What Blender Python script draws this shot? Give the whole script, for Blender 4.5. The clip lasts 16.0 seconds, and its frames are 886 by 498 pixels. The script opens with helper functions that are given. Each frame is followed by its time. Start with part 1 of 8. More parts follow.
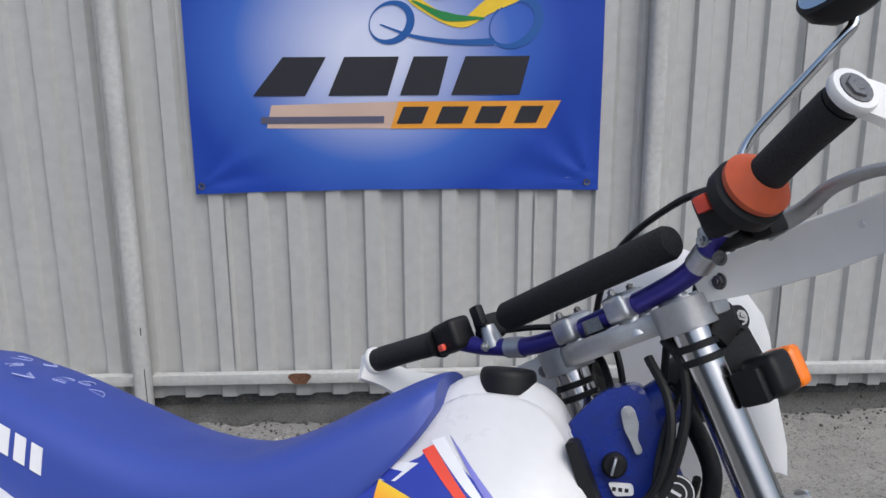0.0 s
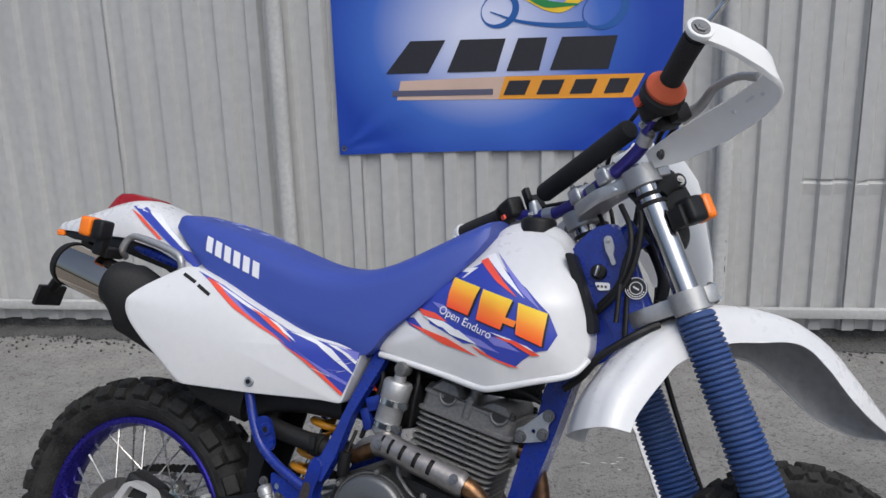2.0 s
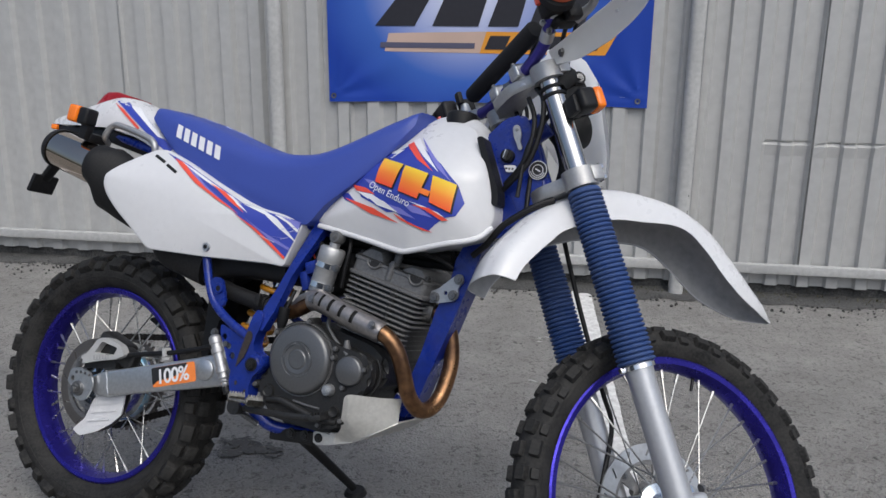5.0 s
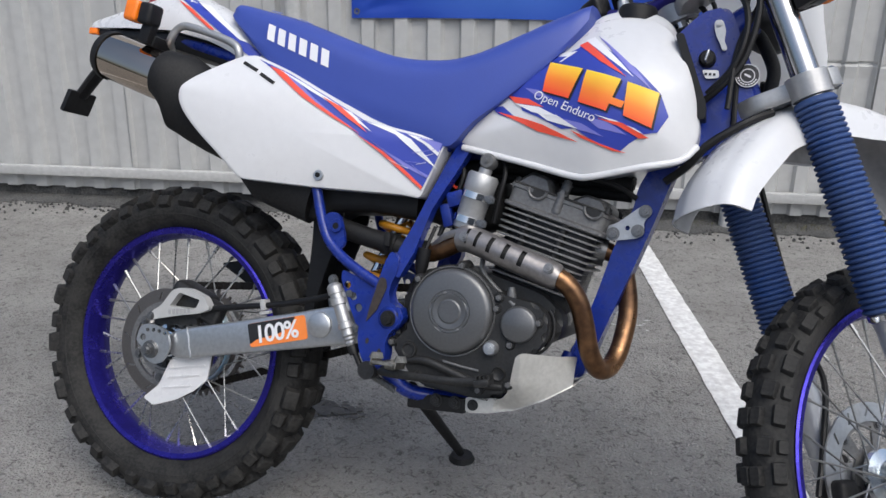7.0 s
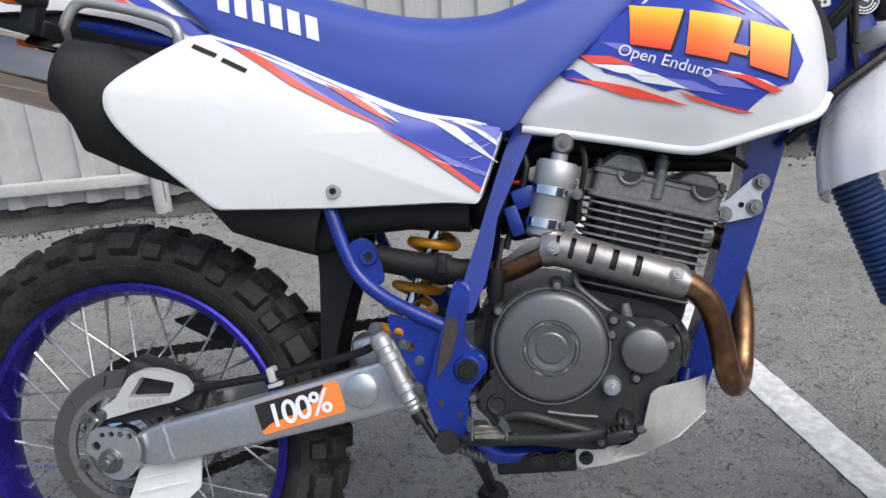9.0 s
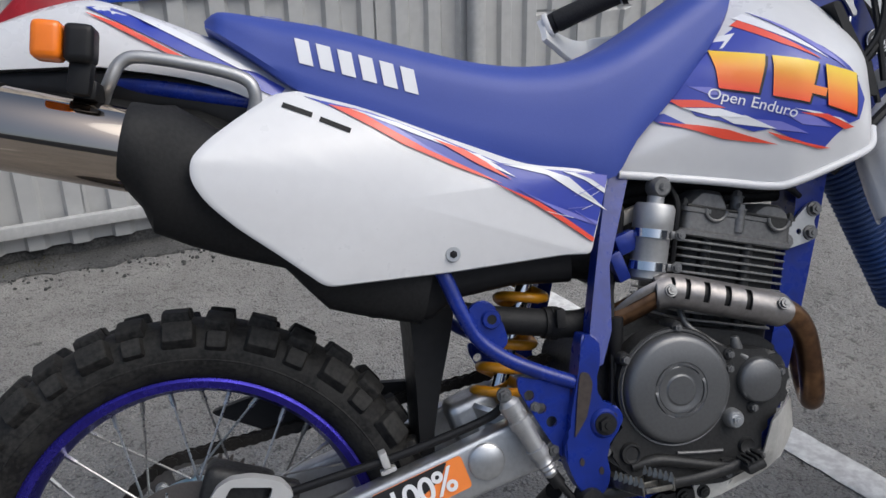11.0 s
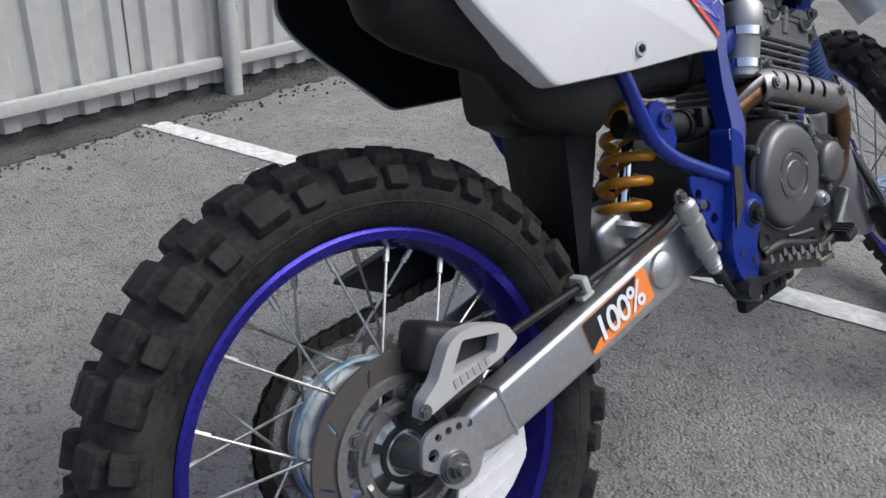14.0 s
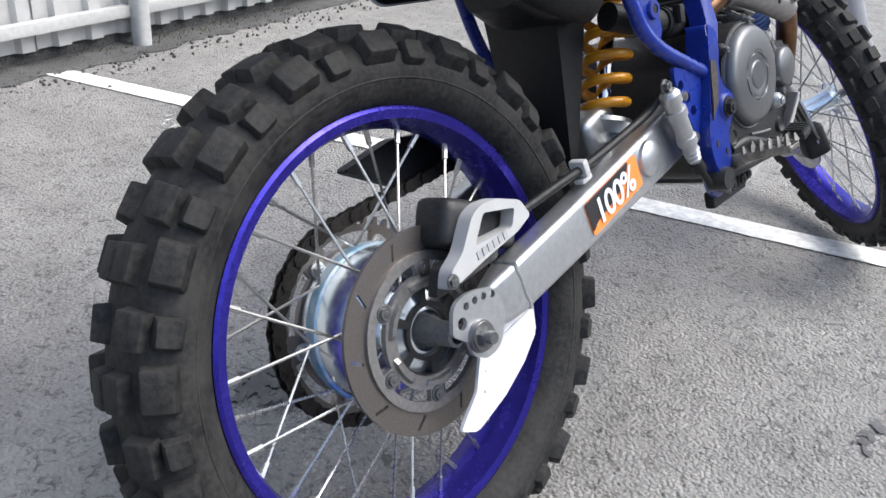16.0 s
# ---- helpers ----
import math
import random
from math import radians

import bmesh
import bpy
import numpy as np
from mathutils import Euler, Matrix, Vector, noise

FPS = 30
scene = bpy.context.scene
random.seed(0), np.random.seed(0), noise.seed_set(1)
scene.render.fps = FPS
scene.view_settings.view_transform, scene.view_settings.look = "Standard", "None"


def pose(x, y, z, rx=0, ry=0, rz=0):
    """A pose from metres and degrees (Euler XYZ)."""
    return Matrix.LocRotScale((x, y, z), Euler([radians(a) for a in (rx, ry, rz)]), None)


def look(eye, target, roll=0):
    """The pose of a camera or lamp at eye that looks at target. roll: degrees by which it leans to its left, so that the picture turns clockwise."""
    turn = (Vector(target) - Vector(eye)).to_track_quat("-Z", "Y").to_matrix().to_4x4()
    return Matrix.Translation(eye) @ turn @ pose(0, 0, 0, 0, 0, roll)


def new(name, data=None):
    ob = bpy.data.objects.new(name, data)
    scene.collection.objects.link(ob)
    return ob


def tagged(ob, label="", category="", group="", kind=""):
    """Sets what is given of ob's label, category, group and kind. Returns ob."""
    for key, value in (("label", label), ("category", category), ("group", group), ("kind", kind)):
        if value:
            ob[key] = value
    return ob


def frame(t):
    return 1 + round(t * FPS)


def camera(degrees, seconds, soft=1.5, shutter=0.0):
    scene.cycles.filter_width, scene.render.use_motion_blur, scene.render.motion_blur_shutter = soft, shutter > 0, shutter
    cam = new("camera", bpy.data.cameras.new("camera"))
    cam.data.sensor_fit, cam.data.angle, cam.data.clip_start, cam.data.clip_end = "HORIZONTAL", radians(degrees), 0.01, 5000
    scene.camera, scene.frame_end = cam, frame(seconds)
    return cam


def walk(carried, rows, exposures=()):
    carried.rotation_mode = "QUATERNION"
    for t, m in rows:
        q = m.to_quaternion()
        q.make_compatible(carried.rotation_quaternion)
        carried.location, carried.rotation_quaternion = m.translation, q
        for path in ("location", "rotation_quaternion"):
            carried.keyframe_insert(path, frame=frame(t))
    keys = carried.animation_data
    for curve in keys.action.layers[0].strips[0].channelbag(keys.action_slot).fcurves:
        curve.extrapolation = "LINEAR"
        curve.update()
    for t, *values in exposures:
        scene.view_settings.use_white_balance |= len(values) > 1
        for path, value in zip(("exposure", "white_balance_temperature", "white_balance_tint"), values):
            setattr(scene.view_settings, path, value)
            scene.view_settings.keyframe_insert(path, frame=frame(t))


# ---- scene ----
cam = camera(56.6, 16.0)
PATH = [
    (0, (0.163, 0.136, 1.359), (0.226, 2.075, 0.873), -0.3),
    (0.5, (0.15, -0.04, 1.359), (0.129, 1.916, 0.944), 1.4),
    (1, (0.183, -0.171, 1.352), (0.085, 1.787, 0.953), -0.7),
    (1.5, (0.238, -0.317, 1.337), (0.07, 1.632, 0.925), -1.8),
    (2, (0.279, -0.458, 1.32), (0.029, 1.464, 0.825), -1.7),
    (2.5, (0.326, -0.578, 1.295), (0.109, 1.333, 0.747), -1.2),
    (3, (0.397, -0.666, 1.27), (0.113, 1.221, 0.669), -0.7),
    (3.5, (0.512, -0.72, 1.239), (0.12, 1.164, 0.695), -0.4),
    (3.7, (0.569, -0.714, 1.219), (0.143, 1.161, 0.669), 0.6),
    (5.8, (0.317, -0.697, 1.143), (0.178, 1.235, 0.645), 0.9),
    (6, (0.262, -0.703, 1.131), (0.147, 1.217, 0.582), 1.0),
    (6.5, (0.154, -0.592, 1.098), (-0.002, 1.319, 0.529), 1.2),
    (7, (0.06, -0.459, 1.066), (-0.092, 1.424, 0.407), 1.0),
    (7.5, (-0.024, -0.352, 1.045), (-0.023, 1.533, 0.377), 1.3),
    (8, (-0.152, -0.263, 1.046), (0.033, 1.601, 0.345), -0.8),
    (8.5, (-0.229, -0.182, 1.044), (0.05, 1.652, 0.297), -2.8),
    (8.7, (-0.251, -0.142, 1.038), (0.02, 1.688, 0.278), -3.0),
    (11, (-0.695, 0.12, 1.081), (0.17, 1.762, 0.333), -1.1),
    (11.5, (-0.769, 0.216, 1.071), (0.158, 1.842, 0.367), -3.1),
    (12, (-0.851, 0.297, 1.091), (0.119, 1.888, 0.365), -2.8),
    (12.5, (-0.99, 0.281, 1.084), (0.092, 1.829, 0.424), -4.3),
    (13, (-1.098, 0.371, 1.104), (0.19, 1.691, 0.329), -2.8),
    (13.5, (-1.116, 0.468, 1.013), (0.286, 1.63, 0.185), 0.3),
    (14, (-1.136, 0.567, 0.904), (0.353, 1.574, 0.028), 2.2),
    (14.5, (-1.169, 0.62, 0.782), (0.419, 1.497, -0.061), 1.7),
    (15, (-1.206, 0.642, 0.748), (0.41, 1.423, -0.133), 3.3),
    (15.5, (-1.227, 0.648, 0.771), (0.377, 1.43, -0.131), 4.3),
    (16, (-1.247, 0.645, 0.808), (0.361, 1.412, -0.101), 4.4),
]
walk(cam, [(t, look(eye, target, roll)) for t, eye, target, roll in PATH], exposures=[(0.0, 0.05, 5850, 6), (0.5, 0.07, 5850, 6), (2.0, -0.05, 5850, 6), (3.5, -0.12, 5850, 6), (6.0, -0.10, 5850, 6), (7.0, 0.14, 5850, 6), (7.5, 0.22, 5850, 6), (8.0, 0.40, 5850, 6), (8.5, 0.40, 5850, 6), (11.0, -0.13, 5850, 6), (11.5, -0.33, 5850, 6), (12.3, -0.38, 5850, 6), (13.0, -0.15, 5850, 6), (13.4, -0.10, 5850, 6), (14.5, 0.66, 5850, 6), (15.2, 1.02, 5850, 6), (16.0, 1.02, 5850, 6)])

# ---- world, sun, exposure ----
world = bpy.data.worlds.new("world")
scene.world = world
world.use_nodes = True
wn = world.node_tree.nodes
sky = wn.new("ShaderNodeTexSky")
sky.sky_type, sky.sun_disc = "NISHITA", False
SUN_UP, SUN_TURN = radians(56), radians(150)
sky.sun_elevation, sky.sun_rotation = SUN_UP, SUN_TURN
sky.air_density, sky.dust_density, sky.ozone_density = 1.0, 7.0, 1.0
world.node_tree.links.new(sky.outputs[0], wn["Background"].inputs[0])
wn["Background"].inputs[1].default_value = 0.15
sun = new("sun", bpy.data.lights.new("sun", "SUN"))
sun.data.energy, sun.data.angle, sun.data.color = 0.65, radians(60), (1.0, 0.985, 0.96)
sun.matrix_world = look((math.sin(SUN_TURN) * 10, math.cos(SUN_TURN) * 10, math.tan(SUN_UP) * 10), (0, 0, 0))
scene.view_settings.exposure = 0.0

# ---- materials ----
def mat(name, color, rough=0.5, metal=0.0, grain=0.0, scale=40.0, bump=0.0, coat=0.0, color2=None, big=3.0, spec=0.5, detail=6.0):
    """Principled material; noise at two scales mixes color with color2, roughens and bumps it."""
    m = bpy.data.materials.new(name)
    m.use_nodes = True
    n, l = m.node_tree.nodes, m.node_tree.links
    b = n["Principled BSDF"]
    b.inputs["Roughness"].default_value, b.inputs["Metallic"].default_value = rough, metal
    b.inputs["Specular IOR Level"].default_value = spec
    b.inputs["Coat Weight"].default_value = coat
    b.inputs["Coat Roughness"].default_value = 0.12
    if color2 is None:
        color2 = tuple(c * (1 - grain) for c in color)
    tc = n.new("ShaderNodeTexCoord")
    fine, coarse, both = n.new("ShaderNodeTexNoise"), n.new("ShaderNodeTexNoise"), n.new("ShaderNodeMath")
    fine.inputs["Scale"].default_value, coarse.inputs["Scale"].default_value = scale, big
    fine.inputs["Detail"].default_value, coarse.inputs["Detail"].default_value = detail, 4.0
    both.operation = "MULTIPLY"
    mix = n.new("ShaderNodeMix")
    mix.data_type = "RGBA"
    for node in (fine, coarse):
        l.new(tc.outputs["Object"], node.inputs["Vector"])
        l.new(node.outputs["Fac"], both.inputs[0 if node is fine else 1])
    ramp = n.new("ShaderNodeMapRange")
    ramp.inputs["From Min"].default_value, ramp.inputs["From Max"].default_value = 0.14, 0.38
    l.new(both.outputs[0], ramp.inputs["Value"])
    l.new(ramp.outputs[0], mix.inputs["Factor"])
    mix.inputs["A"].default_value, mix.inputs["B"].default_value = (*color2, 1), (*color, 1)
    l.new(mix.outputs["Result"], b.inputs["Base Color"])
    rr = n.new("ShaderNodeMapRange")
    rr.inputs["To Min"].default_value, rr.inputs["To Max"].default_value = min(1, rough * 1.18 + 0.02), rough * 0.85
    l.new(both.outputs[0], rr.inputs["Value"])
    rr.inputs["From Min"].default_value, rr.inputs["From Max"].default_value = 0.1, 0.42
    l.new(rr.outputs[0], b.inputs["Roughness"])
    if bump:
        bp = n.new("ShaderNodeBump")
        bp.inputs["Strength"].default_value, bp.inputs["Distance"].default_value = min(1.0, bump), 0.004
        l.new(fine.outputs["Fac"], bp.inputs["Height"])
        l.new(bp.outputs["Normal"], b.inputs["Normal"])
    return m


WHITE = mat("white_plastic", (0.675, 0.675, 0.685), 0.28, grain=0.05, scale=60, coat=0.25)
VINYL = mat("blue_vinyl", (0.042, 0.072, 0.345), 0.46, grain=0.12, scale=900, bump=0.10, big=6)
BLUE = mat("blue_frame_paint", (0.012, 0.030, 0.25), 0.27, grain=0.3, scale=70, big=18, coat=0.12, spec=0.4)
RIMBLUE = mat("blue_anodised_rim", (0.044, 0.034, 0.35), 0.27, metal=0.75, grain=0.35, scale=160, big=25, spec=0.35)
BOOT = mat("dusty_blue_rubber", (0.020, 0.056, 0.20), 0.62, grain=0.35, scale=160, bump=0.1, big=9, color2=(0.050, 0.080, 0.185), spec=0.35)
RUBBER = mat("tyre_rubber", (0.009, 0.0088, 0.009), 0.66, grain=0.35, scale=170, bump=0.25, color2=(0.036, 0.035, 0.033), spec=0.22, big=22)
POLISHED = mat("polished_hub_aluminium", (0.82, 0.84, 0.86), 0.2, metal=0.95, scale=28, big=12, color2=(0.66, 0.74, 0.79))
BLACK = mat("black_plastic", (0.009, 0.009, 0.010), 0.5, grain=0.25, scale=90, spec=0.32)
MATTE = mat("matt_black_steel", (0.010, 0.010, 0.0105), 0.6, grain=0.3, scale=220, bump=0.08, spec=0.35)
GRIP = mat("grip_rubber", (0.012, 0.012, 0.013), 0.7, grain=0.2, scale=400, bump=0.3)
ALU = mat("brushed_aluminium", (0.56, 0.57, 0.58), 0.36, metal=0.85, grain=0.18, scale=130, bump=0.03)
CAST = mat("cast_aluminium", (0.46, 0.46, 0.46), 0.42, metal=0.7, grain=0.12, scale=160, bump=0.04)
CALGUARD = mat("caliper_guard_plastic", (0.43, 0.43, 0.425), 0.4, grain=0.08, scale=50)
FORKLEG = mat("silver_fork_paint", (0.52, 0.53, 0.55), 0.38, metal=0.55, grain=0.08, scale=120)
ENGINE = mat("engine_grey_paint", (0.19, 0.19, 0.19), 0.42, metal=0.45, grain=0.35, scale=190, bump=0.1)
ENGDARK = mat("engine_dark_grey", (0.036, 0.036, 0.036), 0.48, metal=0.4, grain=0.4, scale=210, bump=0.12)
WORN = mat("worn_brown_primer", (0.055, 0.042, 0.036), 0.55, metal=0.3, grain=0.5, scale=160)
FINMAT = mat("bare_cast_fin", (0.31, 0.31, 0.305), 0.42, metal=0.55, grain=0.35, scale=200, bump=0.1)
COVER = mat("clutch_cover_grey", (0.150, 0.152, 0.155), 0.33, metal=0.6, grain=0.15, scale=260, bump=0.03)
CHROME = mat("polished_chrome", (0.78, 0.78, 0.78), 0.08, metal=1.0, grain=0.04, scale=30)
SPOKE = mat("bright_spoke_steel", (0.46, 0.46, 0.45), 0.27, metal=0.9, grain=0.25, scale=200)
STEEL = mat("steel_fastener", (0.24, 0.24, 0.24), 0.38, metal=0.9, grain=0.3, scale=300)
BRONZE = mat("heat_tinted_pipe", (0.31, 0.170, 0.080), 0.29, metal=0.85, grain=0.45, scale=60, big=9, color2=(0.11, 0.06, 0.035))
SHIELD = mat("heat_shield_steel", (0.34, 0.32, 0.31), 0.4, metal=0.8, grain=0.3, scale=110)
# white mudguard plastic seen from below, its shade put into a grey base colour
SHADED_UNDER = mat("shaded_plastic_underside", (0.50, 0.495, 0.49), 0.8, grain=0.25, scale=60)
CARRIER = mat("cast_disc_carrier", (0.31, 0.30, 0.29), 0.42, metal=0.75, grain=0.3, scale=180, bump=0.05)
DISC = mat("brake_disc_steel", (0.215, 0.195, 0.18), 0.36, metal=0.85, grain=0.2, scale=420)
CHAINM = mat("oily_chain_steel", (0.040, 0.035, 0.030), 0.5, metal=0.6, grain=0.5, scale=260)
YELLOW = mat("yellow_spring_paint", (0.62, 0.27, 0.008), 0.35, grain=0.18, scale=80, coat=0.3)
ORANGE = mat("orange_lens", (0.95, 0.22, 0.008), 0.22, grain=0.15, scale=40, coat=0.15)
ORANGERUB = mat("orange_rubber", (0.55, 0.10, 0.035), 0.55, grain=0.15, scale=70)
RED = mat("red_lens", (0.30, 0.010, 0.016), 0.3, grain=0.2, scale=50, coat=0.12, spec=0.35)
D_BLUE = mat("decal_blue", (0.036, 0.056, 0.38), 0.3, grain=0.05, scale=80, coat=0.3)
D_VIOLET = mat("decal_violet", (0.20, 0.20, 0.58), 0.3, grain=0.05, scale=80, coat=0.3)
D_RED = mat("decal_red", (0.80, 0.085, 0.045), 0.3, grain=0.05, scale=80, coat=0.3)
D_WHITE = mat("decal_white", (0.80, 0.80, 0.82), 0.3, grain=0.04, scale=80, coat=0.2)
D_BLACK = mat("decal_black", (0.02, 0.02, 0.022), 0.35, grain=0.1, scale=80)
D_ORANGE = mat("decal_orange", (0.88, 0.25, 0.05), 0.35, grain=0.06, scale=80)
WALLM = mat("galvanised_wall_sheet", (0.53, 0.53, 0.52), 0.46, metal=0.25, grain=0.12, scale=22, big=1.4, bump=0.02)
WALLRAIL = mat("painted_rail", (0.50, 0.50, 0.49), 0.5, grain=0.2, scale=50, big=4)
RUST = mat("rust", (0.16, 0.075, 0.04), 0.8, grain=0.5, scale=120, bump=0.3)
LINEPAINT = mat("white_road_paint", (0.78, 0.78, 0.76), 0.65, scale=70, big=30, bump=0.5, color2=(0.54, 0.53, 0.52), detail=9.0)


def asphalt_material():
    """Old asphalt: flat stones of 6 to 12 mm in dark binder, worn patches, fine grit."""
    m = bpy.data.materials.new("asphalt")
    m.use_nodes = True
    n, l = m.node_tree.nodes, m.node_tree.links
    b = n["Principled BSDF"]
    b.inputs["Roughness"].default_value = 0.85
    b.inputs["Specular IOR Level"].default_value = 0.3
    tc = n.new("ShaderNodeTexCoord")

    def tex(kind, scale, **more):
        t = n.new(kind)
        t.inputs["Scale"].default_value = scale
        for k, v in more.items():
            t.inputs[k].default_value = v
        l.new(tc.outputs["Object"], t.inputs["Vector"])
        return t

    def ranged(source, a, z, lo, hi):
        r = n.new("ShaderNodeMapRange")
        for k, v in (("From Min", a), ("From Max", z), ("To Min", lo), ("To Max", hi)):
            r.inputs[k].default_value = v
        l.new(source, r.inputs["Value"])
        return r.outputs[0]

    def times(p, q):
        x = n.new("ShaderNodeMath")
        x.operation = "MULTIPLY"
        l.new(p, x.inputs[0])
        l.new(q, x.inputs[1])
        return x.outputs[0]

    stones = tex("ShaderNodeTexVoronoi", 150)
    flakes = tex("ShaderNodeTexNoise", 44, Detail=8.0, Roughness=0.72, Distortion=1.6)
    grit = tex("ShaderNodeTexNoise", 420, Detail=3.0)
    patches = tex("ShaderNodeTexNoise", 5.5, Detail=7.0, Roughness=0.6)
    broad = tex("ShaderNodeTexNoise", 0.9, Detail=4.0)
    value = times(ranged(stones.outputs["Color"], 0, 1, 0.94, 1.05), ranged(stones.outputs["Distance"], 0.35, 0.8, 1.01, 0.92))
    value = times(value, ranged(flakes.outputs["Fac"], 0.37, 0.48, 0.44, 1.05))
    value = times(value, ranged(grit.outputs["Fac"], 0.3, 0.7, 0.92, 1.07))
    value = times(value, ranged(patches.outputs["Fac"], 0.3, 0.7, 0.80, 1.14))
    value = times(value, ranged(broad.outputs["Fac"], 0.3, 0.7, 0.88, 1.10))
    tint = n.new("ShaderNodeMix")
    tint.data_type = "RGBA"
    tint.inputs["A"].default_value, tint.inputs["B"].default_value = (0.0, 0.0, 0.0, 1), (0.315, 0.305, 0.288, 1)
    l.new(value, tint.inputs["Factor"])
    l.new(tint.outputs["Result"], b.inputs["Base Color"])
    tint.clamp_factor = False
    bp = n.new("ShaderNodeBump")
    bp.inputs["Strength"].default_value, bp.inputs["Distance"].default_value = 0.9, 0.010
    hh = n.new("ShaderNodeMath")
    hh.operation = "SUBTRACT"
    l.new(flakes.outputs["Fac"], hh.inputs[0])
    l.new(ranged(stones.outputs["Distance"], 0.2, 0.8, 0.0, 0.6), hh.inputs[1])
    l.new(hh.outputs[0], bp.inputs["Height"])
    l.new(bp.outputs["Normal"], b.inputs["Normal"])
    return m


def fade_material():
    """Print that runs from red at the foot to yellow at the top."""
    m = mat("decal_fade", (0.88, 0.10, 0.02), 0.3, grain=0.05, scale=80, coat=0.3)
    n, l = m.node_tree.nodes, m.node_tree.links
    tc, sep, lean = n.new("ShaderNodeTexCoord"), n.new("ShaderNodeSeparateXYZ"), n.new("ShaderNodeMath")
    l.new(tc.outputs["Object"], sep.inputs[0])
    lean.operation, lean.inputs[1].default_value = "MULTIPLY_ADD", 0.30
    l.new(sep.outputs["X"], lean.inputs[0])
    l.new(sep.outputs["Z"], lean.inputs[2])
    ramp = n.new("ShaderNodeValToRGB")
    spread = n.new("ShaderNodeMapRange")
    spread.inputs["From Min"].default_value, spread.inputs["From Max"].default_value = 0.752, 0.806
    l.new(lean.outputs[0], spread.inputs["Value"])
    l.new(spread.outputs[0], ramp.inputs[0])
    e = ramp.color_ramp.elements
    e[0].color, e[1].color = (0.86, 0.075, 0.02, 1), (0.90, 0.62, 0.03, 1)
    mid = e.new(0.45)
    mid.color = (0.90, 0.24, 0.02, 1)
    l.new(ramp.outputs[0], n["Principled BSDF"].inputs["Base Color"])
    return m


ASPHALT = asphalt_material()
GRAVEL = mat("dark_gravel", (0.115, 0.113, 0.109), 0.9, grain=0.7, scale=130, bump=0.8, color2=(0.035, 0.035, 0.034))

def translucent(name, color, share_through, rough=0.35):
    """White plastic thin enough for daylight to shine through."""
    m = mat(name, color, rough, grain=0.05, scale=50)
    n, l = m.node_tree.nodes, m.node_tree.links
    thin, mix = n.new("ShaderNodeBsdfTranslucent"), n.new("ShaderNodeMixShader")
    thin.inputs["Color"].default_value = (*color, 1)
    mix.inputs["Fac"].default_value = share_through
    l.new(n["Principled BSDF"].outputs[0], mix.inputs[1])
    l.new(thin.outputs[0], mix.inputs[2])
    l.new(mix.outputs[0], n["Material Output"].inputs["Surface"])
    return m


COWL = translucent("thin_white_plastic", (0.97, 0.97, 0.97), 0.85)
GUARD = translucent("hand_guard_plastic", (0.93, 0.93, 0.92), 0.28)

# ---- mesh helpers ----
def part(name, bm, material, parent=None, label="", m=None, smooth=True):
    """Link a bmesh as one mesh object, under a thing or a part when a parent is given."""
    bmesh.ops.recalc_face_normals(bm, faces=bm.faces)
    me = bpy.data.meshes.new(name)
    bm.to_mesh(me)
    bm.free()
    me.materials.append(material)
    ob = new(name, me)
    finish(ob, smooth)
    if parent:
        ob.parent = parent
    if m is not None:
        ob.matrix_basis = m
    return tagged(ob, label)


def finish(ob, smooth=True, angle=38):
    if smooth:
        ob.data.shade_smooth()
        ob.data.set_sharp_from_angle(angle=radians(angle))


def share(name, source, parent, m, label=""):
    """Another object on the same mesh."""
    ob = new(name, source.data)
    ob.parent = parent
    ob.matrix_basis = m
    return tagged(ob, label)


def skin(bm, rings, closed=True, caps=True, loop=False):
    """Faces between rings of equal length."""
    vs = [[bm.verts.new(p) for p in r] for r in rings]
    n = len(vs[0])
    for i in range(len(vs) if loop else len(vs) - 1):
        a, b = vs[i], vs[(i + 1) % len(vs)]
        for j in range(n if closed else n - 1):
            k = (j + 1) % n
            bm.faces.new((a[j], a[k], b[k], b[j]))
    if caps and closed and not loop:
        bm.faces.new(vs[0][::-1])
        bm.faces.new(vs[-1])
    return vs


def spline(points, steps=6):
    """Catmull-Rom through the points."""
    p = [Vector(q) for q in points]
    p = [p[0] * 2 - p[1]] + p + [p[-1] * 2 - p[-2]]
    out = []
    for i in range(1, len(p) - 2):
        for k in range(steps):
            t = k / steps
            a, b, c, d = p[i - 1:i + 3]
            out.append(0.5 * ((2 * b) + (c - a) * t + (2 * a - 5 * b + 4 * c - d) * t * t + (3 * b - a - 3 * c + d) * t ** 3))
    return out + [p[-2]]


def tube(bm, points, radius, sides=12, caps=True, steps=6, flat=1.0, smooth=True):
    """A round bar along the points; radius a number or one a point; flat squeezes it across."""
    line = spline(points, steps) if smooth and len(points) > 2 else [Vector(q) for q in points]
    n = len(line)
    if isinstance(radius, (int, float)):
        rad = [radius] * n
    else:
        rad = [float(np.interp(i / (n - 1) * (len(radius) - 1), range(len(radius)), radius)) for i in range(n)]
    rings, up = [], None
    for i, c in enumerate(line):
        d = (line[min(i + 1, n - 1)] - line[max(i - 1, 0)]).normalized()
        if up is None:
            up = d.orthogonal().normalized()
            if flat != 1.0:
                up = (Vector((0, 1, 0)) - d * d.y).normalized()
        up = (up - d * up.dot(d)).normalized()
        side = d.cross(up)
        rings.append([c + rad[i] * (math.cos(a) * up * flat + math.sin(a) * side) for a in (2 * math.pi * k / sides for k in range(sides))])
    skin(bm, rings, caps=caps)
    return bm


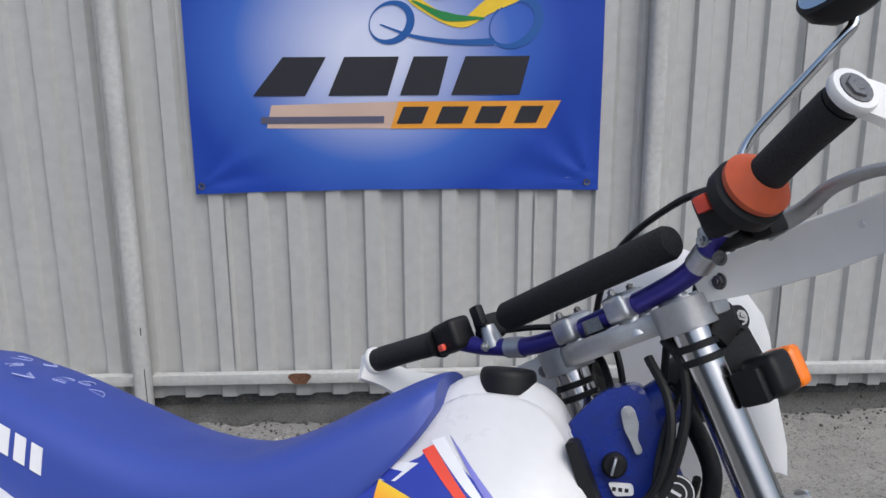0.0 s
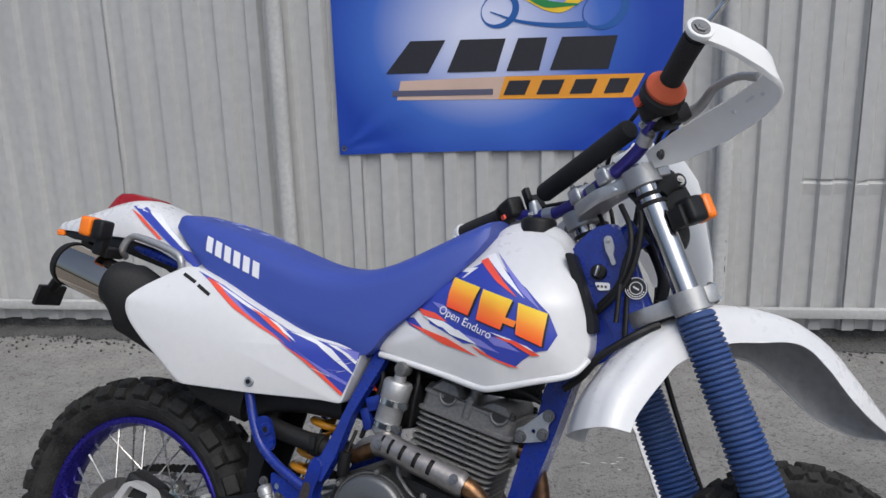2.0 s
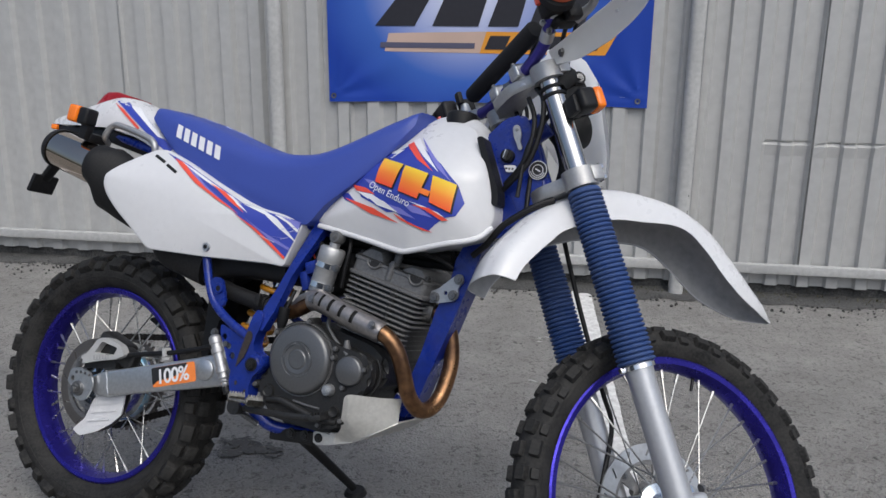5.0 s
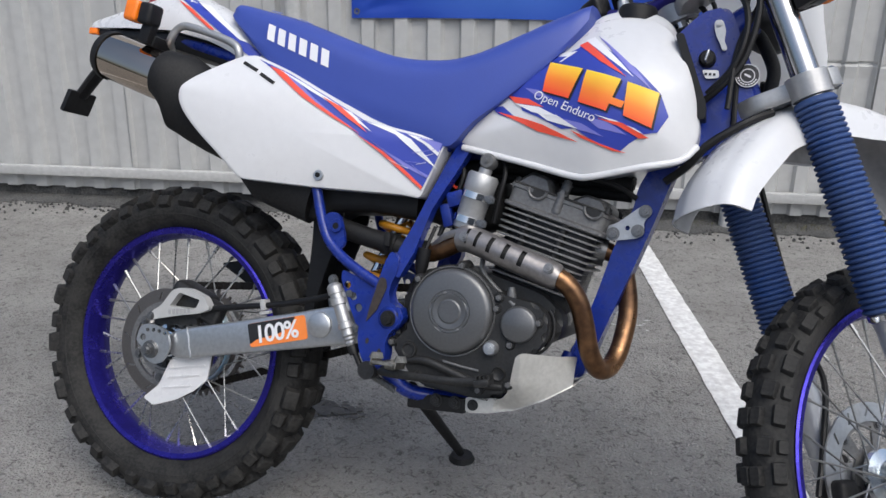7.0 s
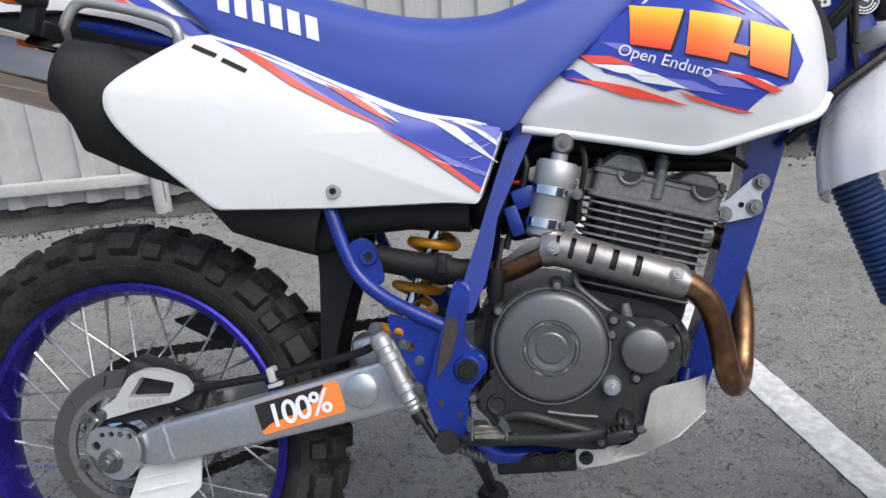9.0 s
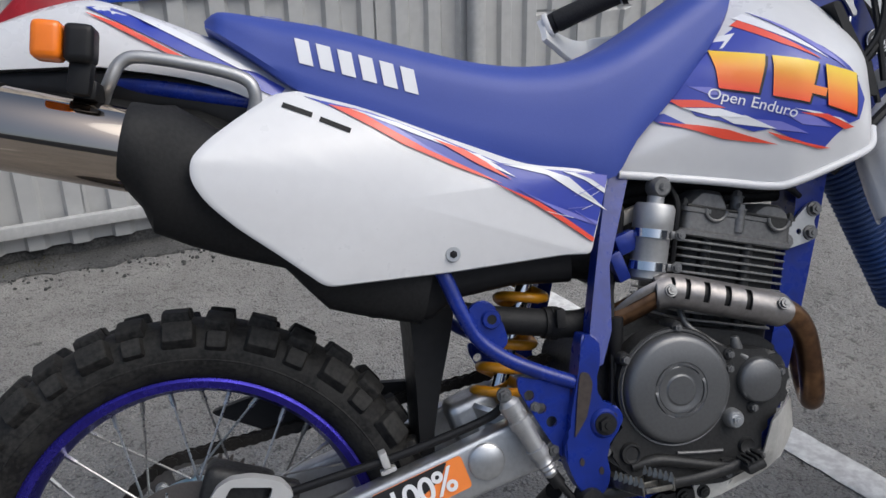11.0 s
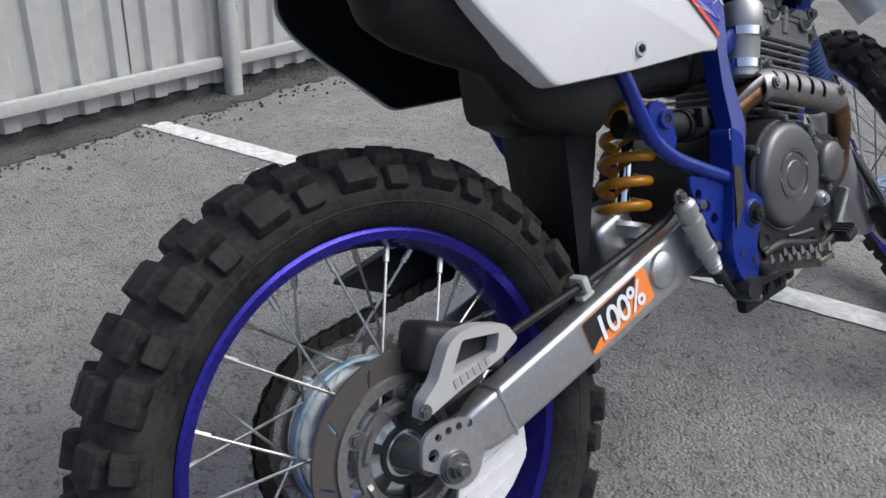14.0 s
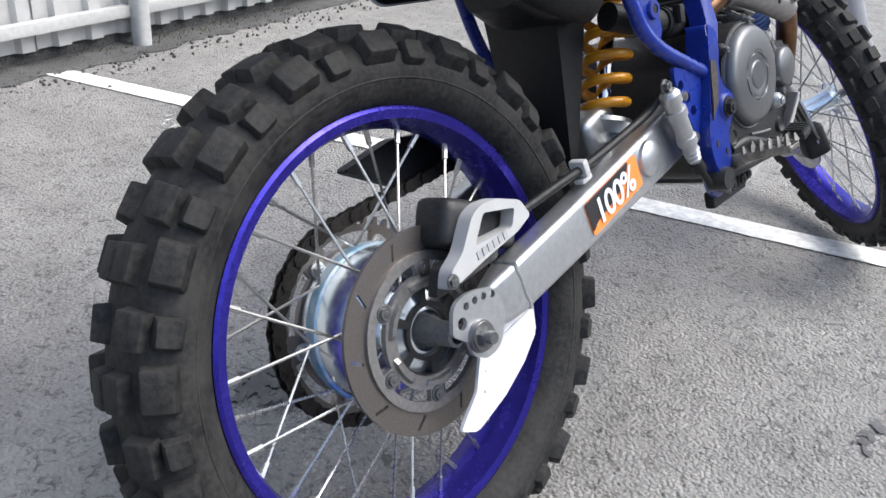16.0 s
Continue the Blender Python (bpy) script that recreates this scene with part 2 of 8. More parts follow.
def rod(a, b, r, sides=12, r2=None):
    return tube(bmesh.new(), [a, b], [r, r2 if r2 is not None else r], sides, smooth=False)


def lathe(bm, profile, segments=48, axis="y", centre=(0, 0, 0), close=True):
    """Turn (radius, height) pairs about an axis."""
    rings = []
    for k in range(segments):
        a = 2 * math.pi * k / segments
        ring = []
        for r, h in profile:
            u, v = r * math.cos(a), r * math.sin(a)
            p = {"y": (u, h, v), "z": (u, v, h), "x": (h, u, v)}[axis]
            ring.append(Vector(p) + Vector(centre))
        rings.append(ring)
    skin(bm, rings, closed=close, caps=False, loop=True)
    if not close:
        bmesh.ops.remove_doubles(bm, verts=bm.verts, dist=1e-5)
    return bm


def block(bm, size, m=None, bevel=0.0, seg=2):
    """A bevelled box."""
    r = bmesh.ops.create_cube(bm, size=1.0, matrix=(m or Matrix()) @ Matrix.Diagonal((*size, 1)))
    if bevel:
        edges = list({e for v in r["verts"] for e in v.link_edges})
        bmesh.ops.bevel(bm, geom=edges, offset=bevel, segments=seg, affect="EDGES", profile=0.6)
    return bm


def plate(bm, outline, y0, y1, bevel=0.0):
    """A plate cut to an outline in the x-z plane, from y0 to y1."""
    v0, v1 = [bm.verts.new((x, y0, z)) for x, z in outline], [bm.verts.new((x, y1, z)) for x, z in outline]
    f0, f1 = bm.faces.new(v0), bm.faces.new(v1[::-1])
    sides = [bm.faces.new((v0[i], v1[i], v1[(i + 1) % len(v0)], v0[(i + 1) % len(v0)])) for i in range(len(v0))]
    if bevel:
        edges = list({e for f in (f0, f1) for e in f.edges})
        bmesh.ops.bevel(bm, geom=edges, offset=bevel, segments=2, affect="EDGES")
    return bm


def rounded(points, r, seg=4):
    """Round the corners of a closed 2D outline; r a number or one a corner."""
    out, n = [], len(points)
    for i in range(n):
        p, a, b = Vector(points[i]), Vector(points[i - 1]), Vector(points[(i + 1) % n])
        rr = r[i] if isinstance(r, (list, tuple)) else r
        da, db = a - p, b - p
        k = min(rr, da.length * 0.49, db.length * 0.49)
        s, e = p + da.normalized() * k, p + db.normalized() * k
        for j in range(seg + 1):
            t = j / seg
            out.append(tuple((1 - t) ** 2 * s + 2 * t * (1 - t) * p + t * t * e))
    return out


def bolt(bm, at, r=0.008, h=0.006, axis=(0, -1, 0), sides=6, washer=True):
    """A hexagon head on a washer, standing out along axis."""
    q = Vector(axis).normalized().to_track_quat("Z", "Y").to_matrix().to_4x4()
    m = Matrix.Translation(at) @ q
    if washer:
        bmesh.ops.create_cone(bm, cap_ends=True, segments=16, radius1=r * 1.35, radius2=r * 1.3, depth=h * 0.35, matrix=m @ Matrix.Translation((0, 0, h * 0.17)))
    bmesh.ops.create_cone(bm, cap_ends=True, segments=sides, radius1=r, radius2=r * 0.93, depth=h, matrix=m @ Matrix.Translation((0, 0, h * 0.6)))
    bmesh.ops.create_cone(bm, cap_ends=True, segments=10, radius1=r * 0.5, radius2=r * 0.4, depth=h * 0.3, matrix=m @ Matrix.Translation((0, 0, h * 1.2)))
    return bm


def bolts(name, places, material, parent, r=0.008, h=0.006, axis=(0, -1, 0), label="", washer=True, sides=6):
    """Bolts as parts of their own on one shared mesh."""
    bm = bmesh.new()
    bolt(bm, (0, 0, 0), r, h, axis, sides, washer)
    first = part(name, bm, material, parent, label, Matrix.Translation(places[0]))
    for p in places[1:]:
        share(name, first, parent, Matrix.Translation(p))


def empty(name, m, label, category, group=""):
    ob = new(name)
    ob.empty_display_size = 0.1
    ob.matrix_world = m
    return tagged(ob, label, category, group)

# ---- the place: ground, wall ----
WALL_Y = 3.10


def structure(name, bm, material, label, smooth=True, parent=None):
    ob = part(name, bm, material, parent, label, smooth=smooth)
    return tagged(ob, kind="structure") if parent is None else ob


def build_ground():
    bm = bmesh.new()
    bmesh.ops.create_grid(bm, x_segments=1, y_segments=1, size=400)
    structure("ground", bm, ASPHALT, "worn grey asphalt of the yard", smooth=False)
    # strip of loose gravel and broken asphalt at the foot of the wall
    bm = bmesh.new()
    xs = [-4.5 + 0.02 * i for i in range(510)]
    rows = []
    for x in xs:
        edge = 2.95 + 0.06 * noise.noise((x * 1.7, 3, 0)) + 0.035 * noise.noise((x * 9, 7, 0)) + 0.02 * noise.noise((x * 31, 5, 0))
        rows.append([(x, edge + (WALL_Y + 0.12 - edge) * k / 7, 0.0035 + (0.004 + 0.012 * max(0, noise.noise((x * 11, k * 2.3, 1)))) * (k > 0)) for k in range(8)])
    skin(bm, rows, closed=False, caps=False)
    structure("gravel_strip", bm, GRAVEL, "dark gravel and crumbled asphalt along the wall")
    rnd = random.Random(4)
    bm = bmesh.new()
    for _ in range(2600):
        x, y = rnd.uniform(-3.2, 4.6), WALL_Y - abs(rnd.gauss(0, 0.13))
        if y > WALL_Y + 0.08:
            y = rnd.uniform(2.95, WALL_Y)
        s = rnd.uniform(0.003, 0.0095)
        bmesh.ops.create_icosphere(bm, subdivisions=1, radius=s, matrix=pose(x, y, s * 0.5, rnd.uniform(0, 360), rnd.uniform(0, 360), 0) @ Matrix.Diagonal((1, rnd.uniform(0.6, 1), rnd.uniform(0.4, 0.8), 1)))
    tagged(part("gravel", bm, GRAVEL, None, "loose dark gravel lying at the foot of the wall", smooth=False), kind="stuff", category="gravel")
    for name, pts in (("parking_line", [(0.735, 0.20), (0.575, 2.98)]), ("parking_line", [(-2.28, 0.2), (-2.42, 2.88)])):
        bm = bmesh.new()
        (x0, y0), (x1, y1) = pts
        rows = []
        for k in range(81):
            t = k / 80
            x, y = x0 + (x1 - x0) * t, y0 + (y1 - y0) * t
            w = 0.044
            j1, j2 = 0.004 * noise.noise((k * 0.9, x0, 2)), 0.004 * noise.noise((k * 0.9, x0, 8))
            rows.append([(x - w + j1, y, 0.0035), (x - w + j1 + 0.004, y, 0.005), (x + w + j2 - 0.004, y, 0.005), (x + w + j2, y, 0.0035)])
        skin(bm, rows, closed=False, caps=False)
        structure(name, bm, LINEPAINT, "worn white parking line painted on asphalt")
    # speckled oil stain under the engine, small dark spots beside the bike
    oil = mat("dark_specks", (0.085, 0.083, 0.080), 0.5, grain=0.5, scale=90, bump=0.4)
    rnd = random.Random(12)
    for places, tag in ((((-0.405, 1.35, 0.05, 90), (-0.335, 1.32, 0.045, 80), (-0.42, 1.29, 0.03, 50)), "dark speckled oil stain soaked into the asphalt"), (((-0.02, 0.475, 0.022, 16), (0.03, 0.455, 0.018, 9)), "small dark spots on the asphalt")):
        bm = bmesh.new()
        for cx, cy, spread, count in places:
            for _ in range(count):
                x, y = rnd.gauss(cx, spread * 0.55), rnd.gauss(cy, spread * 0.30)
                r = 0.0025 + 0.008 * rnd.random() ** 2
                a0 = rnd.uniform(0, 6)
                bm.faces.new([bm.verts.new((x + r * q * 1.5 * math.cos(t + a0), y + r * q * math.sin(t + a0), 0.004 + 0.00001 * len(bm.faces))) for t, q in ((2 * math.pi * k / 9, rnd.uniform(0.55, 1.2)) for k in range(9))])
        structure("dark_specks", bm, oil, tag, smooth=False)
    # short pale scratches scraped into the asphalt
    bm = bmesh.new()
    for cx, cy, reach in ((0.43, 2.36, 0.05), (0.48, 1.94, 0.05)):
        for _ in range(7):
            x, y, a, l = rnd.gauss(cx, reach), rnd.gauss(cy, 0.02), rnd.uniform(-0.5, 0.5), rnd.uniform(0.012, 0.040)
            dx, dy = l * math.cos(a), l * math.sin(a)
            bm.faces.new([bm.verts.new(p) for p in ((x, y, 0.0042), (x + dx * 0.5, y + dy * 0.5 - 0.003, 0.0042), (x + dx, y + dy, 0.0042), (x + dx * 0.5, y + dy * 0.5 + 0.003, 0.0042))])
    structure("scratches", bm, LINEPAINT, "short pale scratches on the asphalt", smooth=False)
    # dry straw bits and moss at the foot of the wall
    bm = bmesh.new()
    for _ in range(420):
        c = rnd.choice((1.15, 1.28, 1.42, 1.62, 0.93, -0.72, 1.9))
        x, y = rnd.gauss(c, 0.07), rnd.uniform(2.99, WALL_Y - 0.005)
        h, a, w = rnd.uniform(0.006, 0.022), rnd.uniform(0, 6.28), rnd.uniform(0.0015, 0.004)
        dx, dy = math.cos(a), math.sin(a)
        bm.faces.new([bm.verts.new(p) for p in ((x - w * dy, y + w * dx, 0.004), (x + w * dy, y - w * dx, 0.004), (x + 0.5 * h * dx, y + 0.5 * h * dy, 0.004 + h))])
    tagged(part("moss", bm, mat("moss_green", (0.075, 0.085, 0.036), 0.9, grain=0.5, scale=200, color2=(0.075, 0.062, 0.038)), None, "short green moss and weeds at the foot of the wall", smooth=False), kind="stuff", category="moss")


def rib_profile(x0, x1, period=0.14025, phase=0.0):
    """Trapezoid sheet profile: (x, depth) with ribs standing 22 mm towards the yard."""
    pts, k, q = [], math.floor((x0 - phase) / period), period / 0.14025
    while phase + k * period < x1:
        b = phase + k * period
        for dx, d in ((0.0, 0.0), (0.060, 0.0), (0.070, 0.022), (0.122, 0.022), (0.140, 0.0)):
            if x0 <= b + dx * q <= x1:
                pts.append((b + dx * q, d))
        k += 1
    return pts


def wall_sheet(x0, x1, z0, z1, phase, y, parent, kinks=(), period=0.14025):
    """One profiled steel sheet; kinks are dented stretches (x0, x1, z)."""
    bm = bmesh.new()
    prof = rib_profile(x0, x1, period, phase)
    zs = sorted(set([z0, z0 + 0.02, z1] + [z for *_, kz in kinks for z in (kz - 0.06, kz - 0.012, kz, kz + 0.010, kz + 0.05)]))
    rows = []
    for z in zs:
        row = []
        for x, d in prof:
            bend = 0.0
            for k0, k1, kz in kinks:
                if k0 < x < k1:
                    if z == kz:
                        bend = -0.010 if d == 0 else -0.014
                    elif z == kz - 0.012:
                        bend = 0.006
            row.append((x, y - d - bend + 0.002 * noise.noise((x * 1.1, z * 0.9, phase)), z))
        rows.append(row)
    skin(bm, rows, closed=False, caps=False)
    geom = bmesh.ops.extrude_face_region(bm, geom=list(bm.faces))
    bmesh.ops.translate(bm, verts=[v for v in geom["geom"] if isinstance(v, bmesh.types.BMVert)], vec=(0, 0.0012, 0))
    ob = part("sheet", bm, WALLM, parent, smooth=False)
    return ob


def build_wall():
    bm = bmesh.new()
    block(bm, (14.0, 0.02, 3.04), pose(0.5, WALL_Y + 0.045, 1.58))
    wall = structure("wall_north", bm, WALLM, "wall of grey profiled steel sheets", smooth=False)
    # added dark block that stands in for the dark gap below the sheets
    bm = block(bmesh.new(), (14.0, 0.10, 0.062), pose(0.5, WALL_Y + 0.062, 0.029), bevel=0.004)
    structure("gap_strip", bm, GRAVEL, "dark strip added in the gap under the sheets", smooth=False, parent=wall)
    edges = [-0.545 + 1.122 * k for k in range(-6, 2)]
    sheets = [(a, b, a + 0.03, 0.14025, ()) for a, b in zip(edges, edges[1:])]
    sheets += [(0.577, 1.030, 0.607, 0.14025, ()), (1.030, 1.515, 1.092, 0.1252, ((1.33, 1.54, 0.703),)), (1.515, 2.515, 1.604, 0.1252, ((1.56, 1.80, 0.700),))]
    sheets += [(2.515 + 1.0 * k, 3.515 + 1.0 * k, 2.604 + 1.0 * k, 0.1252, ()) for k in range(4)]
    for i, (a, b, phase, period, kinks) in enumerate(sheets):
        wall_sheet(a - 0.012, b + 0.02, 0.052, 3.1, phase, WALL_Y - 0.003 * (i % 2), wall, kinks, period)
        # raw lip of the overlapping sheet
        bm = block(bmesh.new(), (0.0035, 0.004, 3.04), pose(b + 0.018, WALL_Y - 0.024, 1.576, 0, 0.12, 0))
        structure("seam_lip", bm, ALU, "bright raw sheet edge" if i == 0 else "", parent=wall)
    # bottom rail between the posts, posts of folded steel
    posts = [-2.77, -0.865, 1.005, 2.95, 4.85]
    for x0, x1 in zip([-6.5] + posts, posts + [7.0]):
        bm = bmesh.new()
        block(bm, (x1 - x0 - 0.062, 0.035, 0.042), pose((x0 + x1) / 2, WALL_Y - 0.042, 0.135), bevel=0.004)
        structure("rail", bm, WALLRAIL, "painted steel bottom rail", parent=wall)
    for x in posts:
        bm = bmesh.new()
        ring = rounded([(-0.032, -0.032), (0.032, -0.032), (0.032, 0.032), (-0.032, 0.032)], 0.029, 6)
        skin(bm, [[(x + px, WALL_Y - 0.070 + py, z) for px, py in ring] for z in (0.0, 1.5, 3.1)])
        structure("post", bm, WALLRAIL, "painted round steel post", parent=wall)
        # flaked paint and rust down the corner seam of the post
        bm = bmesh.new()
        rnd = random.Random(int(x * 100))
        for z0, z1 in ((0.05, 0.20), (0.22, 0.29), (0.33, 0.36), (0.38, 0.40), (0.46, 0.47)):
            block(bm, (0.005, 0.002, z1 - z0), pose(x + 0.016 + rnd.uniform(-0.003, 0.003), WALL_Y - 0.0985, (z0 + z1) / 2), bevel=0.0008, seg=1)
        structure("rust_seam", bm, D_BLACK, "dark flaked seam", parent=wall)
    bm = bmesh.new()
    ring = [(-0.27 + 0.04 * math.cos(a) * (1 + 0.2 * math.sin(3 * a)), 0.135 + 0.021 * max(-1, min(1, 1.3 * math.sin(a)))) for a in (2 * math.pi * k / 24 for k in range(24))]
    plate(bm, [(x - 0.015, z) for x, z in ring], WALL_Y - 0.0625, WALL_Y - 0.058)
    structure("rust_patch", bm, RUST, "brown rust patch on the rail", parent=wall)

    # unseen wall closing the yard's far side, added for dark reflections in metal
    bm = block(bmesh.new(), (60.0, 0.3, 5.0), pose(0, -16.0, 2.5))
    structure("reflection_wall_south", bm, mat("reflection_wall_grey", (0.22, 0.21, 0.20), 0.8, grain=0.2, scale=3, big=0.4), "unseen plain wall added across the yard for dark reflections", smooth=False)


build_ground()
build_wall()

# ---- banner and notice ----
def banner_material():
    m = bpy.data.materials.new("printed_banner_cloth")
    m.use_nodes = True
    n, l = m.node_tree.nodes, m.node_tree.links
    b = n["Principled BSDF"]
    b.inputs["Roughness"].default_value = 0.42
    tc = n.new("ShaderNodeTexCoord")
    mp = n.new("ShaderNodeMapping")
    mp.inputs["Location"].default_value, mp.inputs["Scale"].default_value = (-0.02 * 1.45, 0, -1.34 * 1.75), (1.45, 0.0, 1.75)
    grad = n.new("ShaderNodeTexGradient")
    grad.gradient_type = "SPHERICAL"
    l.new(tc.outputs["Object"], mp.inputs["Vector"])
    l.new(mp.outputs[0], grad.inputs["Vector"])
    ramp = n.new("ShaderNodeValToRGB")
    e = ramp.color_ramp.elements
    e[0].position, e[0].color = 0.0, (0.012, 0.05, 0.36, 1)
    e[1].position, e[1].color = 0.85, (0.62, 0.66, 0.85, 1)
    mid = ramp.color_ramp.elements.new(0.30)
    mid.color = (0.05, 0.13, 0.50, 1)
    l.new(grad.outputs["Fac"], ramp.inputs[0])
    l.new(ramp.outputs[0], b.inputs["Base Color"])
    nz = n.new("ShaderNodeTexNoise")
    nz.inputs["Scale"].default_value = 7
    bp = n.new("ShaderNodeBump")
    bp.inputs["Strength"].default_value, bp.inputs["Distance"].default_value = 0.25, 0.01
    l.new(tc.outputs["Object"], nz.inputs["Vector"])
    l.new(nz.outputs["Fac"], bp.inputs["Height"])
    l.new(bp.outputs["Normal"], b.inputs["Normal"])
    return m


BAN_Y = WALL_Y - 0.026


def banner_y(x, z):
    """Front of the hanging cloth: soft folds from the eyelets."""
    d = 0.006 * noise.noise((x * 2.2, 0.0, z * 2.6))
    for ex, s in ((-0.60, 1), (0.795, -1)):
        u, v = (x - ex) * s, z - 0.868
        r = math.hypot(u, v)
        if 0 < u and v > 0:
            d += 0.006 * math.exp(-r * 4.5) * math.sin(math.atan2(v, u) * 9)
    d += 0.004 * math.sin(x * 18 + 2) * math.exp(-max(0, z - 0.84) * 9)
    return BAN_Y - 0.006 + d


def build_banner():
    bm = bmesh.new()
    nx, nz = 90, 70
    x0, x1, z0, z1 = -0.625, 0.822, 0.838, 1.86
    rows = []
    for j in range(nz + 1):
        row = []
        for i in range(nx + 1):
            x, z = x0 + (x1 - x0) * i / nx, z0 + (z1 - z0) * j / nz
            sag = 0.010 * math.sin(math.pi * i / nx) * (1 - j / nz)
            row.append((x, banner_y(x, z), z + sag))
        rows.append(row)
    skin(bm, rows, closed=False, caps=False)
    geom = bmesh.ops.extrude_face_region(bm, geom=list(bm.faces))
    bmesh.ops.translate(bm, verts=[v for v in geom["geom"] if isinstance(v, bmesh.types.BMVert)], vec=(0, 0.0008, 0))
    ban = part("banner", bm, banner_material(), None, "blue and white printed cloth banner hung on the steel wall")
    tagged(ban, category="banner")
    for ex, ez in ((-0.603, 0.866), (0.780, 0.868)):
        bm = lathe(bmesh.new(), [(0.006, -0.002), (0.012, -0.003), (0.013, 0.0), (0.006, 0.0)], 20, "y", (ex, banner_y(ex, ez) - 0.001, ez))
        part("eyelet", bm, STEEL, ban, "metal eyelet")
    ink = mat("banner_black_ink", (0.022, 0.022, 0.030), 0.45, grain=0.1, scale=50)
    amber = mat("banner_amber_ink", (0.78, 0.33, 0.03), 0.45, grain=0.08, scale=30)
    navy = mat("banner_blue_ink", (0.02, 0.10, 0.36), 0.45, grain=0.08, scale=30)
    rose = mat("banner_red_ink", (0.62, 0.06, 0.12), 0.45, grain=0.08, scale=30)
    sun_y = mat("banner_yellow_ink", (0.82, 0.56, 0.03), 0.45, grain=0.08, scale=30)
    leaf = mat("banner_green_ink", (0.03, 0.23, 0.06), 0.45, grain=0.08, scale=30)
    grey = mat("banner_grey_ink", (0.10, 0.10, 0.16), 0.45, grain=0.08, scale=30)

    def ink_shape(name, outlines, material, lift=0.002, label=""):
        bm = bmesh.new()
        for o in outlines:
            f = bm.faces.new([bm.verts.new((x, 0, z)) for x, z in o])
        bmesh.ops.triangulate(bm, faces=bm.faces)
        for _ in range(3):
            long = [e for e in bm.edges if e.calc_length() > 0.05]
            if long:
                bmesh.ops.subdivide_edges(bm, edges=long, cuts=1)
                bmesh.ops.triangulate(bm, faces=[f for f in bm.faces if len(f.verts) > 3])
        for v in bm.verts:
            v.co.y = banner_y(v.co.x, v.co.z) - lift
        part(name, bm, material, ban, label)

    def ribbon(points, widths):
        line = spline([(x, 0, z) for x, z in points], 8)
        a, b = [], []
        for i, p in enumerate(line):
            d = (line[min(i + 1, len(line) - 1)] - line[max(i - 1, 0)]).normalized()
            w = float(np.interp(i / (len(line) - 1) * (len(widths) - 1), range(len(widths)), widths))
            a.append((p.x - d.z * w, p.z + d.x * w))
            b.append((p.x + d.z * w, p.z - d.x * w))
        return a + b[::-1]

    # amber bar with the dark name blocks, drawn as plain slanted shapes
    ink_shape("amber_bar", [[(0.075, 1.066), (0.628, 1.063), (0.678, 1.160), (0.105, 1.160)]], amber)
    ink_shape("amber_glow", [[(-0.36, 1.070), (0.075, 1.066), (0.105, 1.160), (-0.34, 1.150)]], mat("banner_pale_amber_ink", (0.60, 0.44, 0.36), 0.45, grain=0.1, scale=8), 0.0012)
    for x0, w in ((0.096, 0.105), (0.234, 0.108), (0.372, 0.104), (0.512, 0.092)):
        ink_shape("name_block", [[(x0, 1.083), (x0 + w * 0.86, 1.083), (x0 + w * 0.86 + 0.026, 1.142), (x0 + 0.026, 1.142)]], ink, 0.004)
    for x0, w, s in ((-0.402, 0.215, 0.11), (-0.140, 0.225, 0.06), (0.110, 0.15, 0.05), (0.290, 0.255, 0.05)):
        ink_shape("headline_block", [[(x0, 1.182), (x0 + w - s * 0.3, 1.182), (x0 + w + s * 0.4, 1.314), (x0 + s, 1.314)]], ink, 0.003)
    ink_shape("web_address_bar", [[(-0.380, 1.086), (0.052, 1.086), (0.054, 1.110), (-0.378, 1.110)]], grey, 0.0028)

    def loop_ring(cx, cz, rx, rz, tilt, w):
        pts = []
        for sgn, rr in ((1, 1.0), (-1, 1.0)):
            pass
        out, inn = [], []
        for k in range(41):
            a = 2 * math.pi * k / 40
            c, s = math.cos(a), math.sin(a)
            ww = w * (0.65 + 0.5 * math.sin(a + 2.2))
            for lst, q in ((out, 1.0), (inn, 1.0)):
                dx, dz = (rx + (ww if lst is out else -ww)) * c, (rz + (ww if lst is out else -ww)) * s
                lst.append((cx + dx * math.cos(tilt) - dz * math.sin(tilt), cz + dx * math.sin(tilt) + dz * math.cos(tilt)))
        quads = []
        for k in range(40):
            quads.append([out[k], out[k + 1], inn[k + 1], inn[k]])
        return quads

    ink_shape("emblem_ring", loop_ring(0.080, 1.428, 0.074, 0.062, 0.5, 0.012), navy, 0.0022)
    ink_shape("emblem_ring", loop_ring(0.508, 1.424, 0.092, 0.070, 0.6, 0.014), navy, 0.0022)
    ink_shape("emblem_stroke", [ribbon([(0.045, 1.422), (0.16, 1.382), (0.30, 1.362), (0.440, 1.362)], [0.002, 0.006, 0.009, 0.012])], navy, 0.0026)
    ink_shape("emblem_stroke", [ribbon([(0.045, 1.632), (0.13, 1.585), (0.229, 1.512), (0.36, 1.555), (0.544, 1.582)], [0.004, 0.013, 0.008, 0.018, 0.006])], rose, 0.0026)
    ink_shape("emblem_stroke", [ribbon([(0.094, 1.560), (0.18, 1.490), (0.318, 1.424), (0.42, 1.480), (0.53, 1.525), (0.592, 1.570), (0.53, 1.650)], [0.003, 0.016, 0.014, 0.024, 0.022, 0.016, 0.008])], sun_y, 0.0022)
